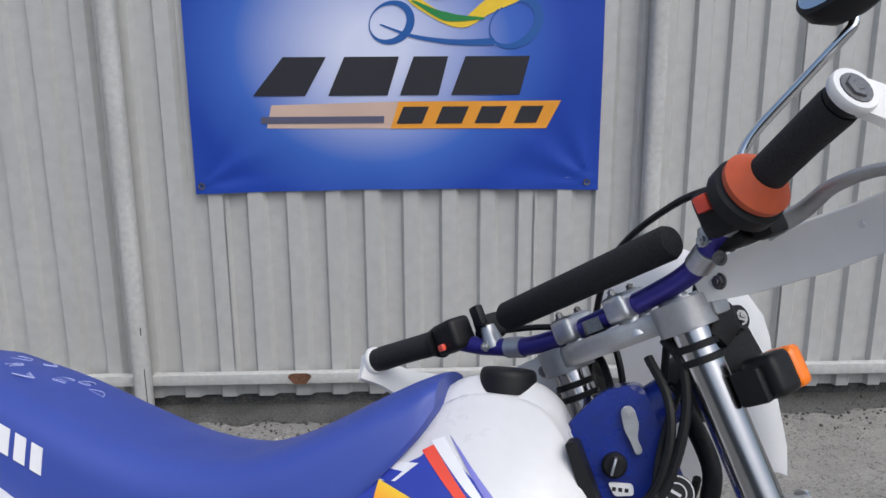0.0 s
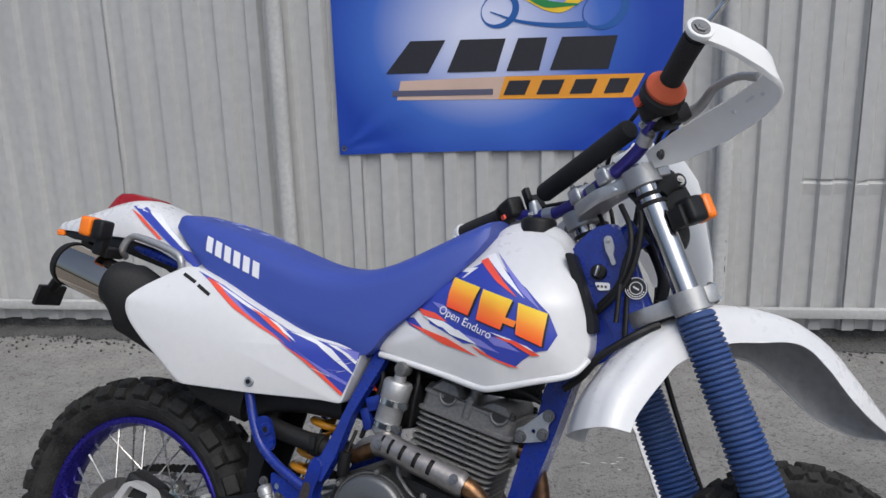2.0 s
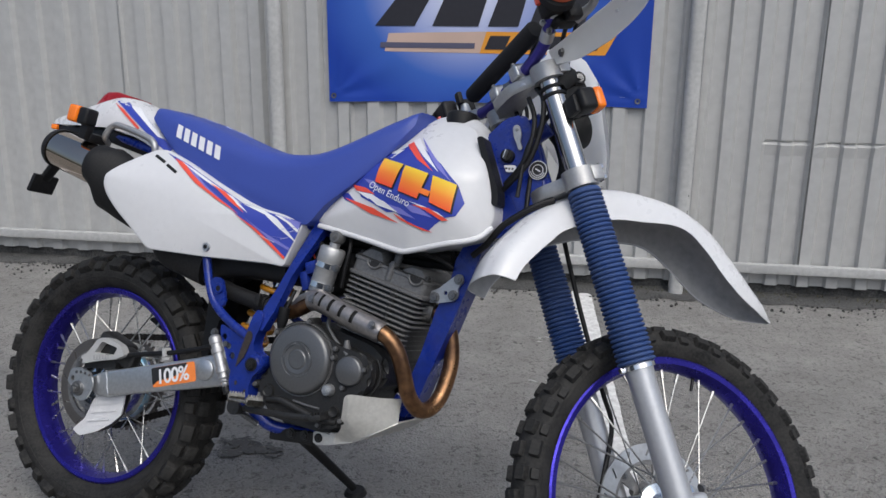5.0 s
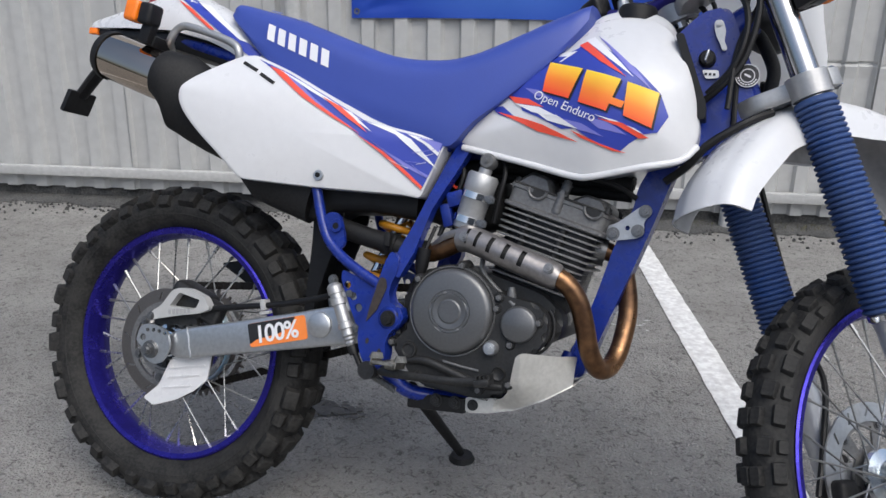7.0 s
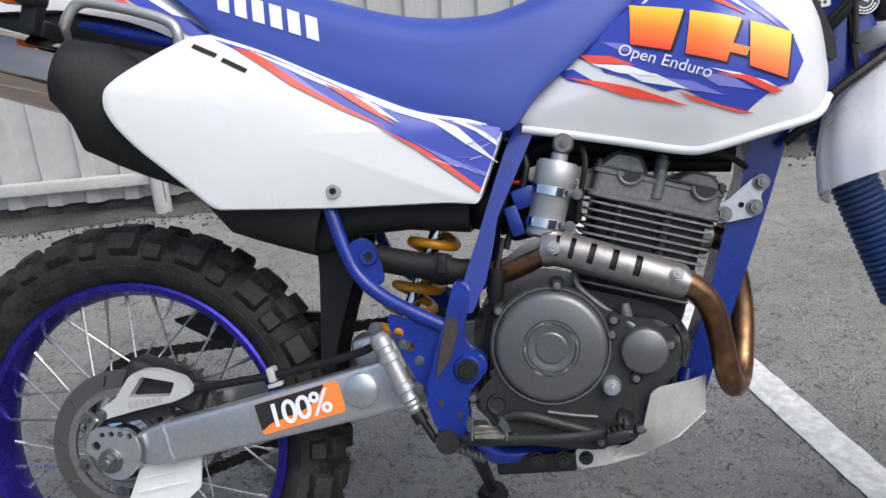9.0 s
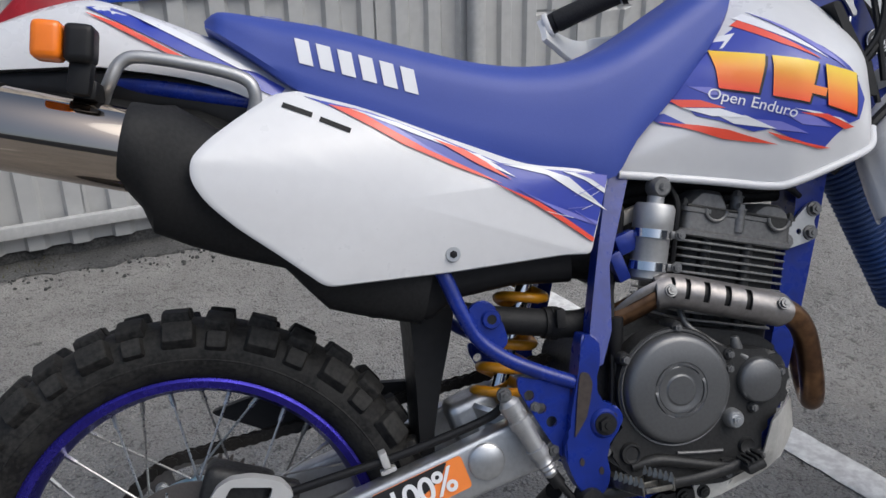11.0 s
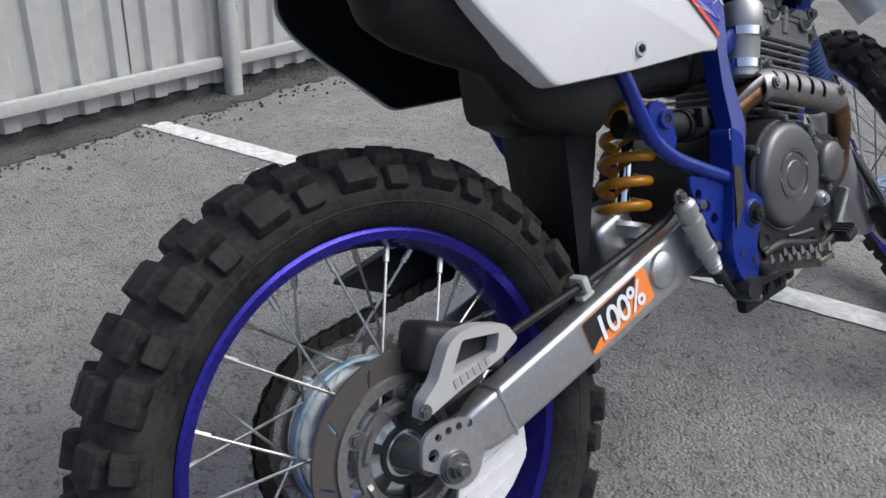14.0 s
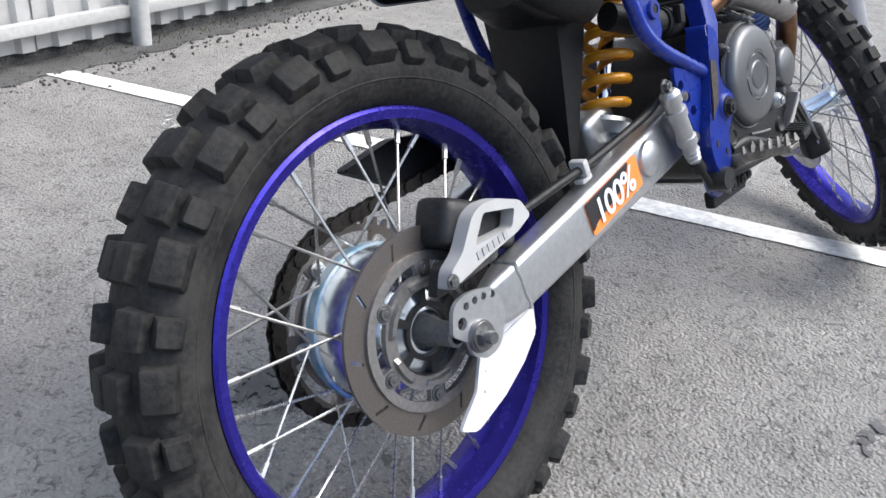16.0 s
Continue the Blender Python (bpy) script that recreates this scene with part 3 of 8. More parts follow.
    ink_shape("emblem_stroke", [ribbon([(0.156, 1.500), (0.273, 1.447), (0.405, 1.440)], [0.003, 0.015, 0.003])], leaf, 0.0034)


def build_notice():
    bm = bmesh.new()
    block(bm, (0.306, 0.004, 0.21), pose(-1.163, WALL_Y - 0.024, 1.706), bevel=0.001, seg=1)
    sign = part("notice", bm, D_WHITE, None, "white paper notice fixed on the steel wall")
    tagged(sign, category="sign")
    bm = bmesh.new()
    x = -1.262
    rnd = random.Random(3)
    for w in (0.022, 0.02, 0.022, 0.03, 0.02, 0.022, 0.03):
        block(bm, (w * 0.8, 0.001, 0.026), pose(x, WALL_Y - 0.0275, 1.690))
        x += w + 0.008
    part("text_bar", bm, D_BLACK, sign, "row of dark lettering", smooth=False)


build_banner()
build_notice()

# ---- motorcycle ----
def frame_matrix(o, x, y):
    x, y = Vector(x).normalized(), Vector(y).normalized()
    z = x.cross(y).normalized()
    y = z.cross(x)
    m = Matrix((x, y, z)).transposed().to_4x4()
    m.translation = o
    return m


BIKE_M = frame_matrix((-0.5843, 1.0150, 0.3253), (0.96007, -0.27976, 0), (0.26453, 0.90778, -0.32551))
BASE = 0.335
bike = empty("motorcycle", BIKE_M @ Matrix.Translation((0, 0, -BASE)), "white and blue enduro motorcycle leaning on its side stand", "motorcycle")
T0 = Matrix.Translation((0, 0, BASE))


def put(name, bm, material, label="", m=None, parent=None, smooth=True):
    """A part of the motorcycle in its own frame: x ahead, y to its left, z up, rear axle at 0."""
    if parent is not None:
        return part(name, bm, material, parent, label, m, smooth)
    return part(name, bm, material, bike, label, T0 @ m if m is not None else T0, smooth)


def plate_holes(bm, outline, holes, y0, y1):
    """A plate with round or slotted openings: outline and holes as x-z loops."""
    edges = []
    for loop in [outline] + holes:
        vs = [bm.verts.new((x, y0, z)) for x, z in loop]
        edges += [bm.edges.new((vs[i], vs[(i + 1) % len(vs)])) for i in range(len(vs))]
    bmesh.ops.triangle_fill(bm, use_beauty=True, use_dissolve=False, edges=edges)
    g = bmesh.ops.extrude_face_region(bm, geom=list(bm.faces))
    bmesh.ops.translate(bm, verts=[v for v in g["geom"] if isinstance(v, bmesh.types.BMVert)], vec=(0, y1 - y0, 0))
    return bm


def circle(cx, cz, r, n=16):
    return [(cx + r * math.cos(2 * math.pi * k / n), cz + r * math.sin(2 * math.pi * k / n)) for k in range(n)]


class Puff:
    """A bulged shell over a star-shaped outline in the x-z plane, facing -y."""

    def __init__(self, outline, centre, edge, bulge, power=2.6):
        self.o, self.c, self.edge, self.bulge, self.p = [Vector(q) for q in outline], Vector(centre), edge, bulge, power

    def d(self, x, z):
        v = Vector((x, z)) - self.c
        if v.length < 1e-6:
            return 0.0
        best = 0.0
        n = len(self.o)
        for i in range(n):
            a, b = self.o[i] - self.c, self.o[(i + 1) % n] - self.c
            den = a.x * b.y - a.y * b.x
            if abs(den) < 1e-12:
                continue
            u, w = (v.x * b.y - v.y * b.x) / den, (a.x * v.y - a.y * v.x) / den
            if u >= -1e-9 and w >= -1e-9:
                best = max(best, u + w)
        return best

    def y(self, x, z):
        return self.edge(x, z) - self.bulge * (1 - min(1.0, self.d(x, z)) ** self.p)

    def shell(self, bm, back, levels=(1.0, 0.985, 0.95, 0.88, 0.76, 0.6, 0.4, 0.2)):
        rings = []
        for q in (1.0,):
            rings.append([(p.x, self.edge(p.x, p.y) + back, p.y) for p in self.o])
            rings.append([(p.x, self.edge(p.x, p.y) + 0.0015, p.y) for p in self.o])
        for s in levels[1:]:
            ring = []
            for p in self.o:
                w = self.c + (p - self.c) * s
                ring.append((w.x, self.edge(w.x, w.y) - self.bulge * (1 - s ** self.p), w.y))
            rings.append(ring)
        vs = skin(bm, rings, caps=False)
        mid = bm.verts.new((self.c.x, self.edge(*self.c) - self.bulge, self.c.y))
        for j in range(len(self.o)):
            bm.faces.new((vs[-1][j], vs[-1][(j + 1) % len(self.o)], mid))
        return vs


def decal(name, outlines, surface, material, parent, lift=0.0012, label="", cut=0.018):
    """Flat film laid on a curved side: outlines in x-z, surface gives y."""
    bm = bmesh.new()
    for o in outlines:
        bm.faces.new([bm.verts.new((x, 0, z)) for x, z in o])
    bmesh.ops.triangulate(bm, faces=bm.faces)
    for _ in range(4):
        long = [e for e in bm.edges if e.calc_length() > cut]
        if not long:
            break
        bmesh.ops.subdivide_edges(bm, edges=long, cuts=1)
        bmesh.ops.triangulate(bm, faces=[f for f in bm.faces if len(f.verts) > 3])
    for v in bm.verts:
        v.co.y = surface(v.co.x, v.co.z) - lift
    bmesh.ops.recalc_face_normals(bm, faces=bm.faces)
    g = bmesh.ops.extrude_face_region(bm, geom=list(bm.faces))
    bmesh.ops.translate(bm, verts=[v for v in g["geom"] if isinstance(v, bmesh.types.BMVert)], vec=(0, 0.0008, 0))
    return put(name, bm, material, label, parent=parent)


def outline_spline(points, steps=5):
    """Closed smooth outline through 2D points."""
    n = len(points)
    p = [Vector(q) for q in points]
    out = []
    for i in range(n):
        a, b, c, d = p[i - 1], p[i], p[(i + 1) % n], p[(i + 2) % n]
        for k in range(steps):
            t = k / steps
            out.append(tuple(0.5 * ((2 * b) + (c - a) * t + (2 * a - 5 * b + 4 * c - d) * t * t + (3 * b - a - 3 * c + d) * t ** 3)))
    return out


# -- wheels --
def build_tyre(m, r, width, rim_r, knob, count, label, big=1.0, bead=0.030, rubber=None):
    """Enduro tyre: round carcass, each rubber knob a piece of its own on shared meshes."""
    w = width / 2
    base = r - knob
    prof = [(rim_r - 0.006, -bead), (rim_r + 0.003, -bead), (rim_r + 0.010, -bead - (w - bead) * 0.45), (rim_r + 0.024, -bead - (w - bead) * 0.85), (rim_r + (base - rim_r) * 0.52, -w), (base - 0.022, -w * 0.94), (base - 0.009, -w * 0.74), (base - 0.002, -w * 0.4), (base, 0)]
    prof = prof + [(a, -b) for a, b in prof[-2::-1]]
    prof += [(rim_r - 0.004, 0.02), (rim_r - 0.004, -0.02)]
    bm = lathe(bmesh.new(), prof, 96)
    for s in (-1, 1):
        lathe(bm, [(rim_r + 0.0285, s * w * 0.945), (rim_r + 0.030, s * (w * 0.955 + 0.0008)), (rim_r + 0.0315, s * w * 0.96)], 96, close=False)
    tyre = put("tyre", bm, rubber or RUBBER, label, m)

    def knob_mesh(length, wid, height, lean=0.0):
        """Rounded block: broad foot, soft upper edges, worn top."""
        l, q = length / 2, wid / 2
        rings = []
        for z, k, rr in ((-0.007, 1.22, 0.005), (height * 0.22, 1.06, 0.003), (height - 0.0022, 0.97, 0.0025), (height - 0.0006, 0.945, 0.003), (height, 0.90, 0.003)):
            rings.append([(x, y, z + lean * y) for x, y in rounded([(-l * k, -q * k), (l * k, -q * k), (l * k, q * k), (-l * k, q * k)], rr, 2)])
        bm = bmesh.new()
        skin(bm, rings)
        return bm

    kinds = {}

    def lug(kind, angle, h, tilt, skew=0.0):
        rad = base - 0.0035 - (abs(h) / w) ** 2.2 * 0.020
        at = Matrix.Rotation(angle, 4, "Y") @ Matrix.Translation((0, h, rad)) @ Matrix.Rotation(tilt, 4, "X") @ Matrix.Rotation(skew, 4, "Z")
        if kind not in kinds:
            size = {"centre": (0.034 * big, w * 0.44, knob + 0.004), "mid": (0.033 * big, w * 0.52, knob + 0.004), "side": (0.037 * big, w * 0.50, knob + 0.003), "low": (0.024 * big, w * 0.40, knob * 0.62)}[kind]
            kinds[kind] = put("knob", knob_mesh(*size), rubber or RUBBER, parent=tyre, m=at)
        else:
            share("knob", kinds[kind], tyre, at)

    for k in range(count):
        a = 2 * math.pi * k / count
        step = math.pi / count
        for s in (-1, 1):
            if k % 2 == 0:
                lug("centre", a, s * w * 0.225, -s * 0.12)
                lug("side", a + step * 0.2, s * w * 0.84, -s * 0.92)
            else:
                lug("mid", a, s * w * 0.50, -s * 0.42, s * 0.08)
                lug("low", a, s * w * 0.95, -s * 1.18)
    return tyre


def rim_mesh(R, w):
    o = R
    prof = [(o, -w), (o - 0.002, -w + 0.004), (o - 0.012, -w + 0.005), (o - 0.016, -w * 0.55), (o - 0.018, -w * 0.35), (o - 0.018, w * 0.35), (o - 0.016, w * 0.55), (o - 0.012, w - 0.005), (o - 0.002, w - 0.004), (o, w),
            (o - 0.004, w + 0.002), (o - 0.013, w), (o - 0.015, w * 0.80), (o - 0.020, w * 0.42), (o - 0.0225, 0), (o - 0.020, -w * 0.42), (o - 0.015, -w * 0.80), (o - 0.013, -w), (o - 0.004, -w - 0.002)]
    return lathe(bmesh.new(), prof, 96)


def build_wheel(name, m, R, tyre_r, width, rim_w, knob, count, hub_prof, flange, label, spokes=36, big=1.0):
    wheel = put(name, rim_mesh(R, rim_w), RIMBLUE, label, m)
    build_tyre(m, tyre_r, width, R - 0.004, knob, count, "black knobbly rubber tyre", big, rim_w * 0.86)
    put("hub", lathe(bmesh.new(), hub_prof, 48), POLISHED, "polished aluminium hub", parent=wheel)
    src = None
    for k in range(spokes):
        side = -1 if k % 2 else 1
        fr, fh = flange[0] if side < 0 else flange[1]
        pair = (k // 2) % 2
        a = 2 * math.pi * (k + 0.5) / spokes
        lead = 0.62 if pair else -0.62
        p0 = Vector((fr * math.cos(a + lead), fh, fr * math.sin(a + lead)))
        p1 = Vector((((R - 0.022)) * math.cos(a), side * 0.004, (R - 0.022) * math.sin(a)))
        bm = rod(p0, p1, 0.0017, 6)
        d = (p1 - p0).normalized()
        tube(bm, [p1 - d * 0.017, p1 + d * 0.002], 0.0034, 6, smooth=False)
        put("spoke", bm, SPOKE, "steel spoke" if k == 0 else "", parent=wheel)
    return wheel


def build_rear_wheel():
    hub = [(0.022, -0.055), (0.034, -0.052), (0.052, -0.047), (0.052, -0.040), (0.048, -0.038), (0.060, -0.028), (0.074, -0.012), (0.083, 0.004), (0.087, 0.020), (0.088, 0.036), (0.086, 0.047), (0.060, 0.056), (0.030, 0.062), (0.022, 0.062)]
    wheel = build_wheel("rear_wheel", Matrix(), 0.233, 0.316, 0.110, 0.032, 0.011, 36, hub, ((0.047, -0.043), (0.082, 0.030)), "blue anodised rear rim with steel spokes")
    # brake disc with slots on a bolted carrier
    holes = []
    for k in range(10):
        a = 2 * math.pi * k / 10
        pts = [(0.088, 0.001), (0.103, -0.0075), (0.1045, -0.0045), (0.0895, 0.004)]
        holes.append([(math.cos(a) * u - math.sin(a) * v + 0.0, math.sin(a) * u + math.cos(a) * v) for u, v in pts])
    bm = plate_holes(bmesh.new(), circle(0, 0, 0.110, 72), holes + [circle(0, 0, 0.082, 48)], -0.0565, -0.0525)
    disc = put("brake_disc", bm, DISC, "slotted steel brake disc", parent=wheel)
    lug_holes = []
    for k in range(6):
        a0 = 2 * math.pi * (k + 0.14) / 6 + 0.44
        a1 = 2 * math.pi * (k + 0.86) / 6 + 0.44
        arc = [a0 + (a1 - a0) * i / 6 for i in range(7)]
        lug_holes.append([(0.074 * math.cos(t), 0.074 * math.sin(t)) for t in arc] + [(0.0615 * math.cos(t), 0.0615 * math.sin(t)) for t in arc[::-1]])
    bm = plate_holes(bmesh.new(), circle(0, 0, 0.0845, 60), lug_holes + [circle(0, 0, 0.047, 36)], -0.060, -0.0535)
    put("disc_carrier", bm, CARRIER, "cast disc carrier", parent=wheel)
    # cast rosette of pockets inside the carrier
    pockets = []
    for k in range(6):
        arc = [2 * math.pi * (k + 0.62 + 0.76 * i / 4) / 6 for i in range(5)]
        pockets.append([(0.0455 * math.cos(t), 0.0455 * math.sin(t)) for t in arc] + [(0.0315 * math.cos(t), 0.0315 * math.sin(t)) for t in arc[::-1]])
    bm = plate_holes(bmesh.new(), circle(0, 0, 0.0500, 48), pockets + [circle(0, 0, 0.0265, 28)], -0.0575, -0.0500)
    put("hub_rosette", bm, ENGDARK, "dark cast hub face with pockets", parent=wheel)
    # raised arcs between the bolts, dark hub boss in the middle
    for k in range(6):
        rings = []
        for i in range(9):
            t = 2 * math.pi * (k + 0.18 + 0.64 * i / 8) / 6
            e = 0.4 if i in (0, 8) else 1.0
            rings.append([(q * math.cos(t), y, q * math.sin(t)) for q, y in ((0.050, -0.059), (0.0515, -0.059 - 0.006 * e), (0.0565, -0.059 - 0.006 * e), (0.058, -0.059))])
        bm = bmesh.new()
        skin(bm, rings)
        put("carrier_rib", bm, CARRIER, "cast rib" if k == 0 else "", parent=wheel)
    put("axle_boss", lathe(bmesh.new(), [(0.009, -0.100), (0.0125, -0.098), (0.0135, -0.070), (0.0165, -0.060), (0.0175, -0.044), (0.009, -0.044)], 36), ENGINE, "grey wheel bearing boss", parent=wheel)
    ring = [(0.068 * math.cos(a), -0.060, 0.068 * math.sin(a)) for a in (2 * math.pi * k / 6 + 0.44 for k in range(6))]
    bolts("disc_bolt", ring, STEEL, wheel, 0.0068, 0.004, sides=12)
    # pale blue ring round the hub by the sprocket flange
    band = lathe(bmesh.new(), [(0.0860, 0.018), (0.0890, 0.021), (0.0895, 0.034), (0.0870, 0.034)], 60)
    put("hub_band", band, mat("hub_pale_blue", (0.20, 0.42, 0.60), 0.35, metal=0.5, grain=0.4, scale=60, big=30, color2=(0.55, 0.64, 0.70)), "pale blue band", parent=wheel)
    # sprocket with teeth, on the far side
    teeth, out = 46, []
    for k in range(teeth):
        for f, rr in ((0.0, 0.108), (0.30, 0.108), (0.45, 0.117), (0.60, 0.117), (0.78, 0.108)):
            a = 2 * math.pi * (k + f) / teeth
            out.append((rr * math.cos(a), rr * math.sin(a)))
    slots = []
    for k in range(6):
        a0, a1 = 2 * math.pi * (k + 0.16) / 6, 2 * math.pi * (k + 0.84) / 6
        arc = [a0 + (a1 - a0) * i / 5 for i in range(6)]
        slots.append([(0.1005 * math.cos(t), 0.1005 * math.sin(t)) for t in arc] + [(0.090 * math.cos(t), 0.087 * math.sin(t)) for t in arc[::-1]])
    put("sprocket", plate_holes(bmesh.new(), out, slots + [circle(0, 0, 0.055, 28)], 0.049, 0.055), DISC, "steel rear sprocket", parent=wheel)
    bolts("sprocket_bolt", [(0.0885 * math.cos(a), 0.048, 0.0885 * math.sin(a)) for a in (2 * math.pi * (k + 0.05) / 6 for k in range(6))], ALU, wheel, 0.007, 0.008)


def build_chain():
    """Roller chain round the rear sprocket and forward on both runs."""
    path = []
    for k in range(25):
        a = math.radians(100 + 160 * k / 24)
        path.append(Vector((0.114 * math.cos(a), 0.052, 0.114 * math.sin(a))))
    top = [Vector((0.50, 0.052, 0.185)).lerp(path[0], i / 30) for i in range(30)]
    low = [path[-1].lerp(Vector((0.50, 0.052, 0.105)), i / 30) for i in range(1, 31)]
    line = top + path + low
    bm = bmesh.new()
    pos, step, i = 0.0, 0.0145, 0
    acc = [0.0]
    for a, b in zip(line, line[1:]):
        acc.append(acc[-1] + (b - a).length)
    n = int(acc[-1] / step)
    pts = [Vector([float(np.interp(k * step, acc, [p[j] for p in line])) for j in range(3)]) for k in range(n)]
    for k in range(n - 1):
        a, b = pts[k], pts[k + 1]
        d = (b - a).normalized()
        ang = math.atan2(d.z, d.x)
        off = 0.007 if k % 2 else 0.0045
        m = Matrix.Translation((a + b) / 2) @ Matrix.Rotation(-ang, 4, "Y")
        for s in (-1, 1):
            ring = [(math.cos(t) * (0.0138 if abs(math.cos(t)) > 0.5 else 0.010), math.sin(t) * 0.0082) for t in (2 * math.pi * q / 8 for q in range(8))]
            skin(bm, [[m @ Vector((x, s * off + e, z)) for x, z in ring] for e in (-0.0009, 0.0009)])
        tube(bm, [a - Vector((0, 0.0085, 0)), a + Vector((0, 0.0085, 0))], 0.0042, 7, smooth=False)
    put("chain", bm, CHAINM, "oily black roller chain")


# -- steered front end: f ahead, l to its left, a up along the head --
STEER, RAKE = radians(47), radians(25)
e_dir = Vector((math.cos(RAKE), 0, math.sin(RAKE)))
f_dir = math.cos(STEER) * e_dir + math.sin(STEER) * Vector((0, 1, 0))
l_dir = -math.sin(STEER) * e_dir + math.cos(STEER) * Vector((0, 1, 0))
FRONT = frame_matrix((1.1534, 0, 0.2561), f_dir, l_dir)
LEG = 0.025


def front_wheel():
    hub = [(0.016, -0.055), (0.026, -0.052), (0.038, -0.046), (0.038, -0.040), (0.026, -0.034), (0.022, 0.0), (0.026, 0.034), (0.044, 0.040), (0.044, 0.050), (0.020, 0.058)]
    m = FRONT @ Matrix.Translation((0.080, 0, -0.296))
    wheel = build_wheel("front_wheel", m, 0.275, 0.338, 0.074, 0.027, 0.008, 50, hub, ((0.034, -0.043), (0.038, 0.042)), "blue anodised front rim with steel spokes", big=0.78)
    holes = []
    for k in range(14):
        a = 2 * math.pi * k / 14
        holes.append([(math.cos(a) * q - math.sin(a) * v, math.sin(a) * q + math.cos(a) * v) for q, v in ((0.096, 0.003), (0.112, -0.007), (0.114, -0.003), (0.098, 0.007))])
    put("brake_disc", plate_holes(bmesh.new(), circle(0, 0, 0.120, 64), holes + [circle(0, 0, 0.089, 48)], 0.056, 0.060), ALU, "slotted steel brake disc", parent=wheel)
    gaps = []
    for k in range(6):
        arc = [2 * math.pi * (k + 0.16 + 0.68 * i / 6) / 6 for i in range(7)]
        gaps.append([(0.081 * math.cos(t), 0.081 * math.sin(t)) for t in arc] + [(0.050 * math.cos(t), 0.050 * math.sin(t)) for t in arc[::-1]])
    put("disc_carrier", plate_holes(bmesh.new(), circle(0, 0, 0.091, 48), gaps + [circle(0, 0, 0.026, 24)], 0.0605, 0.0645), CARRIER, "cast disc carrier", parent=wheel)
    bolts("disc_bolt", [(0.085 * math.cos(a), 0.0605, 0.085 * math.sin(a)) for a in (2 * math.pi * k / 6 for k in range(6))], STEEL, wheel, 0.006, 0.004)
    put("axle", lathe(bmesh.new(), [(0.0, -0.118), (0.011, -0.118), (0.013, -0.11), (0.009, -0.10), (0.009, 0.11), (0.0, 0.12)], 16), STEEL, parent=wheel)
    bm = rod((0.255 * math.cos(1.0), 0, 0.255 * math.sin(1.0)), (0.228 * math.cos(1.0), 0, 0.228 * math.sin(1.0)), 0.0032, 10)
    put("valve", bm, BLACK, "rubber tyre valve", parent=wheel)
    # caliper on the far leg
    bm = bmesh.new()
    block(bm, (0.042, 0.050, 0.070), pose(-0.098, 0.060, -0.010, 0, 15, 0), bevel=0.012, seg=3)
    block(bm, (0.03, 0.03, 0.04), pose(-0.070, 0.062, -0.012, 0, 15, 0), bevel=0.008)
    put("front_caliper", bm, MATTE, "black brake caliper on the far fork leg", m)


